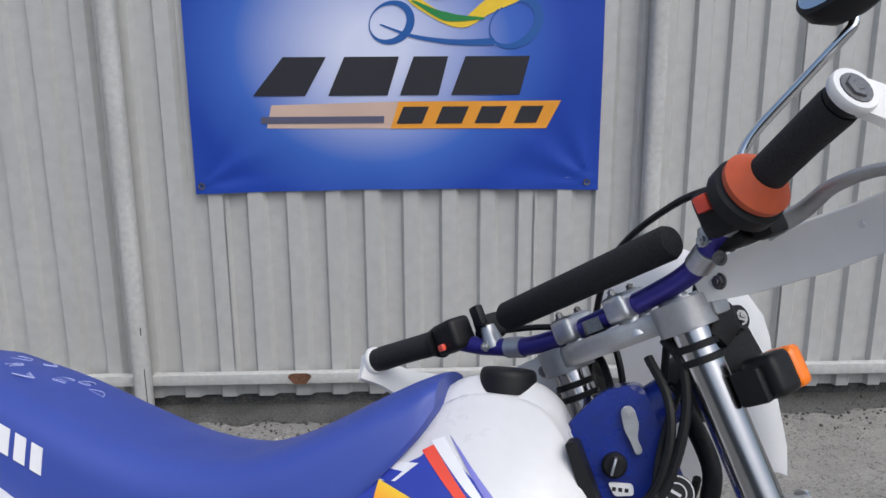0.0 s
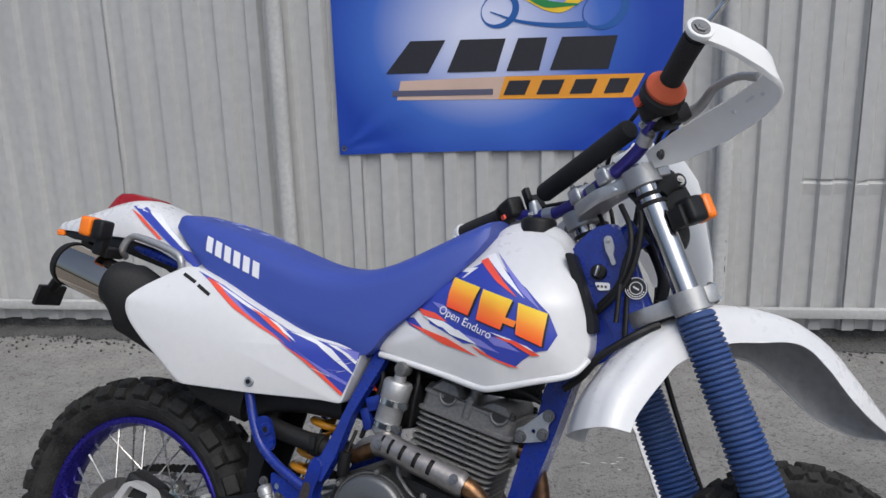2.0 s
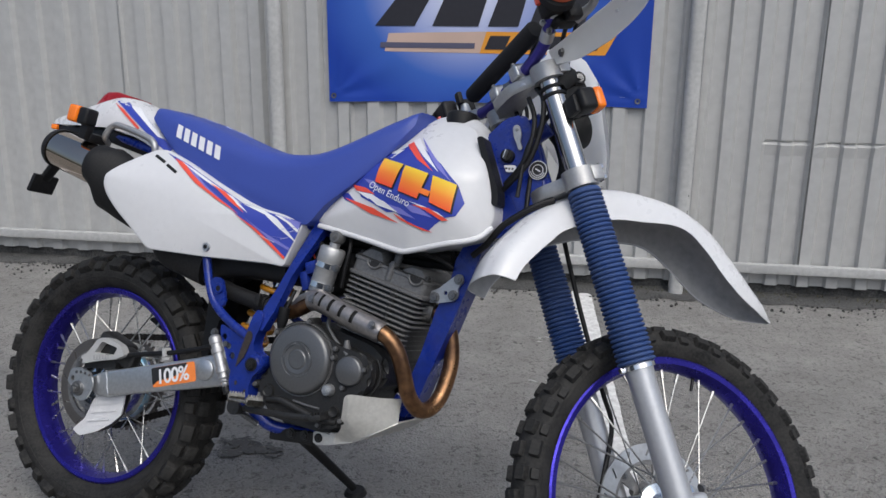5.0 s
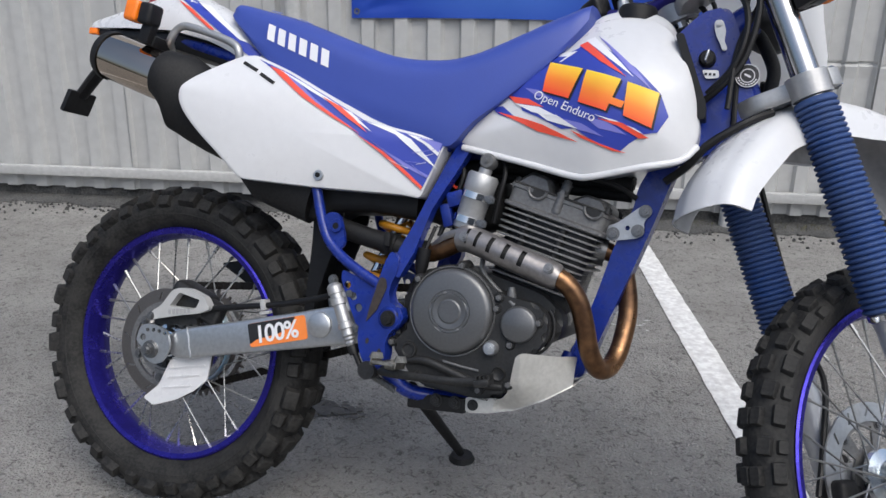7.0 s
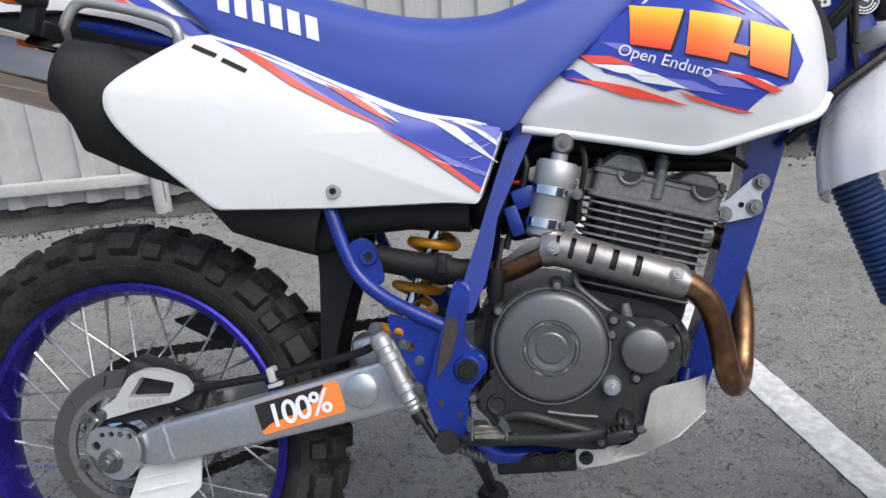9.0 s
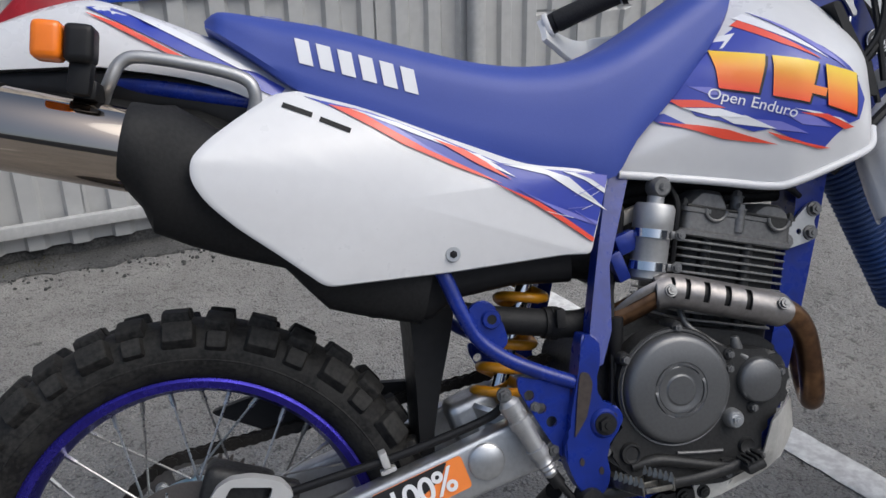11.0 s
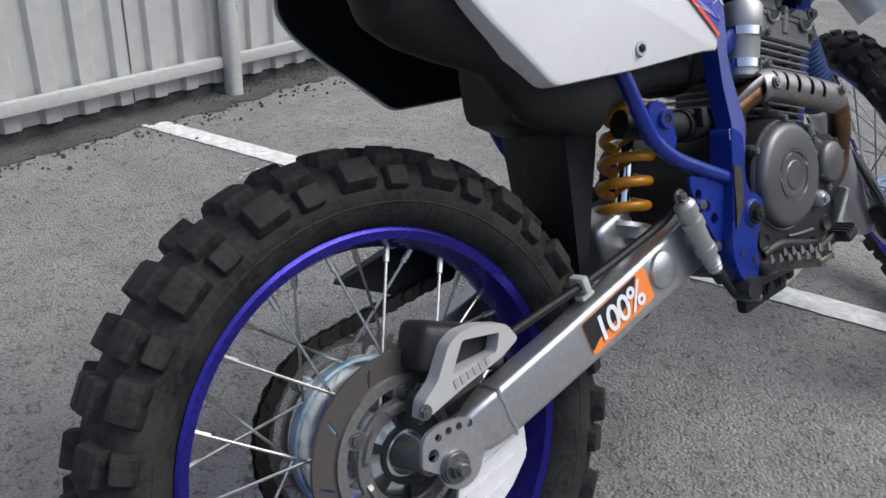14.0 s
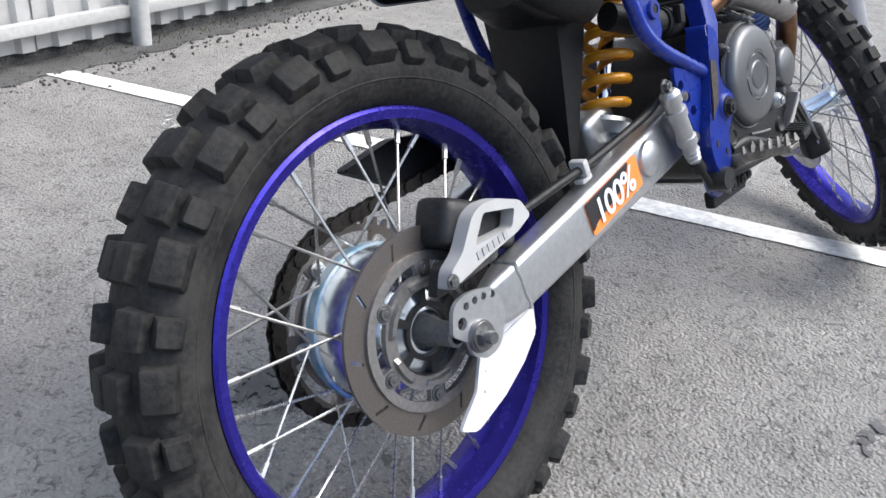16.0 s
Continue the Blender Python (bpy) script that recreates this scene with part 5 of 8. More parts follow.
def front_lamp_group():
    """White headlamp cowl seen from behind, lamp shell, brackets and turn signals."""
    bm = bmesh.new()
    rings = []
    for a, f, w, d in ((0.345, 0.112, 0.070, 0.04), (0.375, 0.116, 0.082, 0.05), (0.410, 0.120, 0.088, 0.055), (0.432, 0.120, 0.094, 0.06), (0.460, 0.120, 0.104, 0.06), (0.490, 0.120, 0.114, 0.065), (0.515, 0.119, 0.118, 0.065), (0.560, 0.116, 0.108, 0.06), (0.595, 0.108, 0.090, 0.05), (0.618, 0.100, 0.062, 0.035), (0.632, 0.094, 0.030, 0.015)):
        rings.append([(f + d * (1 - u * u) + 0.004 * s, u * w, a) for u, s in ((-1, 0), (-0.7, 0), (-0.3, 0), (0, 0), (0.3, 0), (0.7, 0), (1, 0), (0.7, -1), (0.3, -1), (0, -1), (-0.3, -1), (-0.7, -1))])
    skin(bm, rings)
    put("headlamp_cowl", bm, COWL, "white headlamp cowl", FRONT)
    bm = lathe(bmesh.new(), [(0.0, 0.140), (0.040, 0.137), (0.044, 0.124), (0.042, 0.104), (0.032, 0.080), (0.018, 0.066), (0.0, 0.064)], 36, "x", (0, 0.0, 0.462))
    put("headlamp_bowl", bm, BLACK, "black headlamp shell", FRONT)
    bm = tube(bmesh.new(), [(0.070, 0.0, 0.47), (0.060, -0.020, 0.43), (0.050, -0.030, 0.38), (0.035, -0.020, 0.345)], 0.011, 10)
    put("wiring_loom", bm, MATTE, "black wiring loom", FRONT)
    for s in (-1, 1):
        bm = bmesh.new()
        tube(bm, [(0.034, s * 0.118, 0.508), (0.059, s * 0.120, 0.526), (0.087, s * 0.108, 0.518)], [0.012, 0.021, 0.013], 14, flat=0.4)
        block(bm, (0.060, 0.006, 0.085), pose(0.066, s * 0.112, 0.486, 0, -10, 0), bevel=0.002)
        bracket = put("lamp_bracket", bm, MATTE, "black lamp bracket", FRONT)
        put("bracket_washer", lathe(bmesh.new(), [(0.006, -0.002), (0.013, -0.002), (0.014, 0.002), (0.006, 0.002)], 20), BLACK, parent=bracket, m=Matrix.Translation((0.079, s * 0.119, 0.522)))
        bolts("bracket_bolt", [(0.079, s * 0.118, 0.522)], STEEL, bracket, 0.0072, 0.006, (-0.25, s, 0.2))
        turn_signal(FRONT @ Matrix.Translation((0.046, s * 0.108, 0.456)), s)


def turn_signal(m, s, out=0.055, front=True):
    """Indicator: rubber stalk, black housing, orange lens."""
    bm = bmesh.new()
    k = 1 if front else -1
    block(bm, (0.020, 0.030, 0.030), pose(0, s * 0.012, 0), bevel=0.006, seg=3)
    block(bm, (0.036, 0.040, 0.044), pose(k * 0.004, s * 0.040, 0.004), bevel=0.010, seg=3)
    block(bm, (0.012, 0.034, 0.036), pose(-k * 0.018, s * 0.030, 0.0), bevel=0.005, seg=2)
    sig = put("turn_signal", bm, BLACK, "black turn signal housing", m)
    bm = bmesh.new()
    block(bm, (0.022, 0.039, 0.043), pose(k * 0.030, s * 0.040, 0.004), bevel=0.009, seg=3)
    put("lens", bm, ORANGE, "orange lens", parent=sig)


build_rear_wheel()
build_chain()
front_wheel()
fork()
handlebar()
front_cables()
front_fender()
front_lamp_group()


# -- frame, swingarm --
def spar_y(z):
    """How far the right spar and its pivot casting stand out, by height."""
    return float(np.interp(z, [0.06, 0.15, 0.24, 0.30, 0.37, 0.44], [-0.146, -0.146, -0.139, -0.118, -0.101, -0.082]))


def flared(bm, s):
    """Push a plate built round y = 0 out to the spar's line on side s."""
    for v in bm.verts:
        v.co.y = s * (-spar_y(v.co.z) - v.co.y)
    return bm


def build_frame():
    spine = bmesh.new()
    tube(spine, [(1.00, 0, 0.70), (0.90, 0, 0.62), (0.72, 0, 0.50), (0.55, 0, 0.43)], 0.026, 14)
    main = put("frame", spine, BLUE, "blue painted steel frame")
    # down tube: deep box section that flares into the head
    out = rounded([(0.776, 0.080), (0.812, 0.080), (0.868, 0.262), (0.893, 0.346), (0.921, 0.452), (0.985, 0.500), (0.950, 0.560), (0.880, 0.450), (0.862, 0.408), (0.859, 0.374), (0.836, 0.306), (0.816, 0.213)], 0.010)
    put("down_tube", plate(bmesh.new(), out, -0.030, 0.030, bevel=0.007), BLUE, "blue box-section down tube", parent=main)
    # head tube with gussets
    bm = rod((0.955, 0, 0.68), (1.045, 0, 0.49), 0.026, 24)
    out = rounded([(0.885, 0.655), (0.925, 0.700), (0.965, 0.712), (1.005, 0.63), (1.030, 0.52), (0.985, 0.485), (0.915, 0.445), (0.875, 0.445), (0.93, 0.53)], 0.014)
    plate(bm, out, -0.031, 0.031, bevel=0.006)
    for v in bm.verts:
        v.co.y *= float(np.interp(v.co.x, [0.93, 1.0, 1.04], [1.0, 0.80, 0.75]))
    put("head_gusset", bm, BLUE, "blue steering head gusset", parent=main)
    # weld seam round the gusset
    put("weld_bead", tube(bmesh.new(), [(0.900, -0.032, 0.645), (0.940, -0.033, 0.560), (0.935, -0.032, 0.500)], 0.0028, 8), BLUE, parent=main)
    # tank cap tag, steering lock and labels on the right of the head
    bm = plate(bmesh.new(), rounded([(0.945, 0.682), (0.951, 0.688), (0.959, 0.685), (0.965, 0.669), (0.964, 0.654), (0.971, 0.641), (0.964, 0.636), (0.957, 0.651), (0.950, 0.662)], 0.004), -0.038, -0.033, bevel=0.0015)
    bolt(bm, (0.953, -0.038, 0.679), 0.0040, 0.003)
    put("tank_cap_plate", bm, CAST, "grey metal tag", parent=main)
    bm = lathe(bmesh.new(), [(0.0, -0.044), (0.010, -0.044), (0.013, -0.041), (0.0135, -0.028), (0.0, -0.028)], 24, "y", (0.942, 0, 0.624))
    put("lock", bm, BLACK, "black lock", parent=main)
    bm = block(bmesh.new(), (0.003, 0.014, 0.018), pose(0.942, -0.050, 0.625, 0, 12, 0), bevel=0.001)
    put("lock_key", bm, ALU, "steel key", parent=main)
    bm = plate(bmesh.new(), rounded([(0.936, 0.606), (0.962, 0.607), (0.964, 0.595), (0.944, 0.592)], 0.004), -0.0355, -0.0325)
    put("lock_label", bm, D_WHITE, "white lock label", parent=main)
    for k in range(3):
        put("label_print", block(bmesh.new(), (0.004, 0.0006, 0.004), pose(0.943 + 0.0065 * k, -0.0358, 0.5995)), D_BLACK, parent=main, smooth=False)
    c = (1.006, 0, 0.602)
    put("round_label", lathe(bmesh.new(), [(0.0, -0.0305), (0.0185, -0.0305), (0.0185, -0.022), (0.0, -0.022)], 28, "y", c), D_BLACK, "round black label", parent=main)
    put("label_ring", lathe(bmesh.new(), [(0.0098, -0.0312), (0.0112, -0.0312), (0.0112, -0.030), (0.0098, -0.030)], 28, "y", c), D_WHITE, "white print", parent=main)
    put("label_rim", lathe(bmesh.new(), [(0.0172, -0.0312), (0.0185, -0.0312), (0.0185, -0.030), (0.0172, -0.030)], 28, "y", c), D_WHITE, parent=main)
    for k in range(9):
        a = radians(200 + 17 * k)
        put("label_dash", block(bmesh.new(), (0.002, 0.0006, 0.003), Matrix.Translation((c[0] + 0.0142 * math.cos(a), -0.0309, c[2] + 0.0142 * math.sin(a))) @ Matrix.Rotation(-a, 4, "Y")), D_WHITE, parent=main, smooth=False)
    put("label_bar", block(bmesh.new(), (0.011, 0.001, 0.003), pose(c[0], -0.0310, c[2], 0, 25, 0)), D_WHITE, parent=main)
    for s in (-1, 1):
        y = s * 0.108
        # folded spar with a proud casting round the swingarm pivot
        out = [(0.563, 0.452), (0.590, 0.452), (0.574, 0.411), (0.556, 0.368), (0.539, 0.327), (0.526, 0.250), (0.508, 0.207), (0.489, 0.216), (0.500, 0.258), (0.513, 0.299), (0.530, 0.357), (0.548, 0.414)]
        spar = put("side_spar", flared(plate(bmesh.new(), rounded(out, 0.003), -0.002, 0.022, bevel=0.002), s), BLUE, "blue folded side spar", parent=main)
        out = [(0.484, 0.243), (0.492, 0.248), (0.504, 0.242), (0.504, 0.214), (0.494, 0.182), (0.506, 0.162), (0.520, 0.158), (0.527, 0.140), (0.510, 0.117), (0.502, 0.104), (0.505, 0.070), (0.490, 0.050), (0.466, 0.060), (0.450, 0.108), (0.458, 0.135), (0.461, 0.155), (0.474, 0.200)]
        put("pivot_casting", flared(plate(bmesh.new(), outline_spline(out, 4), -0.006, 0.026, bevel=0.0025), s), BLUE, "blue pivot casting with worn paint", parent=main)
        bm = tube(bmesh.new(), [(0.306, s * 0.118, 0.385), (0.326, s * 0.124, 0.333), (0.341, s * 0.126, 0.292), (0.359, s * 0.127, 0.257), (0.388, s * 0.131, 0.231), (0.428, s * 0.136, 0.210), (0.480, s * 0.138, 0.188)], 0.0092, 12)
        put("rear_brace", bm, BLUE, "blue rear brace tube", parent=main)
        bm = tube(bmesh.new(), [(0.79, s * 0.035, 0.12), (0.772, s * 0.052, 0.068), (0.715, s * 0.066, 0.034), (0.62, s * 0.074, 0.016), (0.57, s * 0.090, 0.014), (0.53, s * 0.110, 0.022), (0.488, s * 0.126, 0.056)], 0.0125, 12)
        put("cradle_tube", bm, BLUE, "blue cradle tube", parent=main)
        out = rounded([(0.401, 0.207), (0.426, 0.200), (0.468, 0.200), (0.462, 0.140), (0.450, 0.100), (0.428, 0.138), (0.401, 0.190)], 0.006)
        bm = plate_holes(bmesh.new(), out, [circle(0.414, 0.182, 0.0066), circle(0.4275, 0.1645, 0.0070), circle(0.440, 0.1465, 0.0070)], s * 0.1330, s * 0.1385)
        put("pivot_plate", bm, BLUE, "blue drilled pivot plate", parent=main)
        if s < 0:
            bm = lathe(bmesh.new(), [(0.0, -0.154), (0.0155, -0.154), (0.0195, -0.150), (0.021, -0.140), (0.0, -0.140)], 28, "y", (0.503, 0, 0.139))
            put("pivot_boss", bm, BLUE, parent=main)
            bm = bmesh.new()
            bolt(bm, (0.503, -0.153, 0.139), 0.0105, 0.008)
            put("pivot_bolt", bm, MATTE, "dark swingarm pivot bolt", parent=main)
            # paint rubbed off by boots
            out = [(0.478, 0.205), (0.488, 0.203), (0.492, 0.190), (0.486, 0.168), (0.480, 0.150), (0.470, 0.136), (0.463, 0.126), (0.466, 0.146), (0.470, 0.170), (0.474, 0.192)]
            put("worn_paint", flared(plate(bmesh.new(), rounded(out, 0.004), -0.0068, -0.0050), s), WORN, "brown worn patch", parent=main)
            for q in ((0.470, 0.096), (0.494, 0.082), (0.516, 0.146)):
                put("worn_paint", flared(plate(bmesh.new(), [(a * 0.6 + q[0] * 0.4, b) for a, b in circle(q[0], q[1], 0.005, 9)], -0.0068, -0.0050), s), WORN, parent=main)
            # lug on the brace
            bm = plate(bmesh.new(), rounded([(0.346, 0.288), (0.356, 0.300), (0.370, 0.303), (0.381, 0.296), (0.386, 0.282), (0.392, 0.268), (0.396, 0.246), (0.378, 0.236), (0.360, 0.262)], 0.007), -0.132, -0.124, bevel=0.002)
            lathe(bm, [(0.006, -0.137), (0.0105, -0.137), (0.012, -0.134), (0.012, -0.126), (0.006, -0.126)], 20, "y", (0.376, 0, 0.279))
            put("stay_lug", bm, BLUE, "blue lug", parent=main)
            bm = lathe(bmesh.new(), [(0.0, -0.136), (0.006, -0.136), (0.007, -0.131), (0.0, -0.129)], 18, "y", (0.376, 0, 0.279))
            put("rubber_grommet", bm, BLACK, parent=main)
            bm = block(bmesh.new(), (0.030, 0.020, 0.026), pose(0.572, -0.088, 0.352, 0, -20, 0), bevel=0.004)
            block(bm, (0.018, 0.024, 0.040), pose(0.560, -0.086, 0.322, 0, -20, 0), bevel=0.004)
            put("spar_bracket", bm, BLUE, "blue bracket", parent=main)
    # subframe behind the seat
    bm = bmesh.new()
    for s in (-1, 1):
        tube(bm, [(0.55, s * 0.085, 0.44), (0.30, s * 0.088, 0.52), (0.05, s * 0.085, 0.575), (-0.06, s * 0.07, 0.598)], 0.0115, 10)
    put("subframe", bm, BLUE, "blue subframe tubes", parent=main)


def build_swingarm():
    bm = bmesh.new()
    for s in (-1, 1):
        y = s * 0.098
        line = [(0.044, 0.010, 0.020), (0.062, 0.014, 0.0265), (0.085, 0.021, 0.0285), (0.20, 0.052, 0.030), (0.33, 0.088, 0.033), (0.43, 0.118, 0.036), (0.505, 0.138, 0.028)]
        rings = []
        for i, (x, z, h) in enumerate(line):
            w = 0.0165 if i > 1 else 0.012 if i else 0.008
            ang = math.atan2(0.106, 0.36)
            dx, dz = -math.sin(ang), math.cos(ang)
            ring = rounded([(-w, -h), (w, -h), (w, h), (-w, h)], 0.007, 3)
            rings.append([(x + b * dx, y + a, z + b * dz) for a, b in ring])
        skin(bm, rings)
    block(bm, (0.06, 0.18, 0.05), pose(0.40, 0, 0.110, 0, -16, 0), bevel=0.01)
    arm = put("swingarm", bm, ALU, "brushed aluminium swingarm")
    # weld bead where the arm meets its end piece
    bead = []
    ang = math.atan2(0.106, 0.36)
    for k in range(25):
        t = 2 * math.pi * k / 24
        a, b = 0.0165 * max(-1, min(1, 1.5 * math.cos(t))), 0.0285 * max(-1, min(1, 1.5 * math.sin(t)))
        bead.append((0.092 - b * math.sin(ang) + 0.0012 * math.sin(9 * t), -0.098 + a, 0.0235 + b * math.cos(ang)))
    put("weld_bead", tube(bmesh.new(), bead, 0.0022, 8, caps=False, smooth=False), ALU, parent=arm)
    # snail cam plate and axle nut
    bm = plate_holes(bmesh.new(), rounded([(-0.034, 0.010), (-0.028, 0.040), (-0.004, 0.046), (0.034, 0.040), (0.046, 0.008), (0.030, -0.024), (0.008, -0.030), (-0.012, -0.018), (-0.014, -0.004)], [0.004, 0.012, 0.012, 0.012, 0.012, 0.012, 0.012, 0.008, 0.004]), [circle(-0.010 + 0.013 * k, 0.036 - 0.002 * abs(k - 1.5), 0.0040, 12) for k in range(4)] + [circle(-0.019, 0.018, 0.0065, 14)], -0.1185, -0.1135)
    put("axle_plate", bm, ALU, "drilled axle plate", parent=arm, m=Matrix.Translation((0.010, 0, 0)))
    bm = bmesh.new()
    lathe(bm, [(0.0, -0.1225), (0.0165, -0.1225), (0.0175, -0.1185), (0.0, -0.1185)], 28)
    bolt(bm, (0, -0.1225, 0), 0.0115, 0.008)
    lathe(bm, [(0.0, -0.138), (0.006, -0.138), (0.007, -0.136), (0.007, -0.12), (0.0, -0.12)], 16)
    put("axle_nut", bm, STEEL, "steel axle nut", parent=arm, m=Matrix.Translation((0.012, 0, -0.002)))
    bm = lathe(bmesh.new(), [(0.0, -0.1215), (0.019, -0.1215), (0.0225, -0.119), (0.0235, -0.1145), (0.0, -0.1145)], 32, "y", (0.360, 0, 0.102))
    put("pivot_cap", bm, ALU, "round aluminium cap", parent=arm)
    # sticker with number
    ang = math.atan2(0.036, 0.115)
    sm = Matrix.Translation((0.2785, -0.1150, 0.077)) @ Matrix.Rotation(-ang, 4, "Y")
    bm = plate(bmesh.new(), rounded([(-0.061, -0.0215), (0.058, -0.0215), (0.058, 0.0215), (-0.061, 0.0215)], 0.006), -0.0008, 0.0)
    st = put("sticker", bm, D_ORANGE, "black and orange sticker reading 100%", parent=arm, m=sm)
    bm = plate(bmesh.new(), rounded([(-0.0605, -0.016), (-0.046, -0.0085), (0.0, -0.0045), (0.024, 0.004), (0.040, 0.0212), (-0.0605, 0.0212)], 0.004), -0.0016, -0.0009)
    put("sticker_black_field", bm, D_BLACK, "black field", parent=st)
    cu = bpy.data.curves.new("number_text", "FONT")
    cu.body, cu.size, cu.extrude, cu.align_x, cu.shear = "100%", 0.044, 0.0003, "CENTER", 0.05
    cu.space_character = 0.92
    cu.offset = 0.0007
    t = new("number_text", cu)
    cu.materials.append(D_WHITE)
    t.parent = st
    t.matrix_basis = Matrix.Translation((-0.003, -0.0024, -0.0150)) @ Matrix.Rotation(radians(90), 4, "X")
    # brake hose, clip, hose guard
    put("brake_hose", tube(bmesh.new(), [(0.120, -0.094, 0.092), (0.18, -0.098, 0.105), (0.26, -0.103, 0.122), (0.36, -0.112, 0.152), (0.385, -0.122, 0.170)], 0.0055, 10), BLACK, "black brake hose", parent=arm)
    bm = block(bmesh.new(), (0.010, 0.022, 0.020), pose(0.236, -0.100, 0.118, 0, -16, 0), bevel=0.003)
    block(bm, (0.020, 0.014, 0.006), pose(0.240, -0.100, 0.104, 0, -16, 0), bevel=0.002)
    put("hose_clip", bm, CALGUARD, "white hose clip", parent=arm)
    # caliper, its white guard, white fin below
    bm = bmesh.new()
    block(bm, (0.085, 0.052, 0.052), pose(0.058, -0.066, 0.098, 0, 20, 0), bevel=0.014, seg=3)
    block(bm, (0.05, 0.03, 0.045), pose(0.105, -0.072, 0.082, 0, 20, 0), bevel=0.010, seg=3)
    plate(bm, rounded([(-0.012, 0.040), (0.030, 0.046), (0.090, 0.056), (0.080, 0.074), (0.0, 0.072)], 0.008), -0.090, -0.078)
    cal = put("rear_caliper", bm, ENGDARK, "dark grey rear brake caliper", parent=arm)
    outer = rounded([(-0.010, 0.050), (-0.003, 0.069), (0.016, 0.082), (0.037, 0.114), (0.053, 0.122), (0.078, 0.122), (0.112, 0.112), (0.126, 0.092), (0.101, 0.080), (0.048, 0.067), (0.008, 0.055)], 0.006)
    inner = rounded([(0.035, 0.084), (0.054, 0.113), (0.102, 0.106), (0.094, 0.087)], 0.004)
    bm = plate_holes(bmesh.new(), outer, [inner], -0.110, -0.092)
    g = put("caliper_guard", bm, CALGUARD, "white plastic caliper guard", parent=arm)
    for k in range(6):
        bm = block(bmesh.new(), (0.0055, 0.001, 0.009), pose(0.038 + 0.0085 * k, -0.1106, 0.0735 + 0.0018 * k, 0, -12, 0))
        put("guard_mark", bm, mat("moulded_mark", (0.33, 0.33, 0.33), 0.5), "embossed mark" if k == 0 else "", parent=arm, smooth=False)
    bm = bmesh.new()
    bolt(bm, (-0.004, -0.110, 0.059), 0.006, 0.004)
    put("caliper_bolt", bm, STEEL, parent=arm)
    fin = rounded([(0.040, -0.020), (0.130, 0.012), (0.127, -0.044), (0.100, -0.070), (0.062, -0.094), (0.012, -0.114), (-0.012, -0.103), (0.020, -0.072)], 0.004)
    bm = plate(bmesh.new(), fin, -0.092, -0.088, bevel=0.001)
    fin_part = put("disc_fin", bm, WHITE, "white ribbed plastic disc guard", parent=arm)
    for z, x0, x1 in ((-0.010, 0.044, 0.124), (-0.030, 0.040, 0.120), (-0.050, 0.036, 0.110), (-0.072, 0.030, 0.094)):
        put("fin_rib", block(bmesh.new(), (x1 - x0, 0.0030, 0.0026), pose((x0 + x1) / 2, -0.0926, z + 0.004, 0, -14, 0)), WHITE, parent=arm)
    # chain guard and slider on the far side
    bm = plate(bmesh.new(), rounded([(0.02, 0.165), (0.10, 0.186), (0.21, 0.180), (0.30, 0.175), (0.32, 0.150), (0.20, 0.128), (0.10, 0.128)], 0.008), 0.060, 0.078, bevel=0.003)
    put("chain_guard", bm, BLACK, "black plastic chain guard", parent=arm)


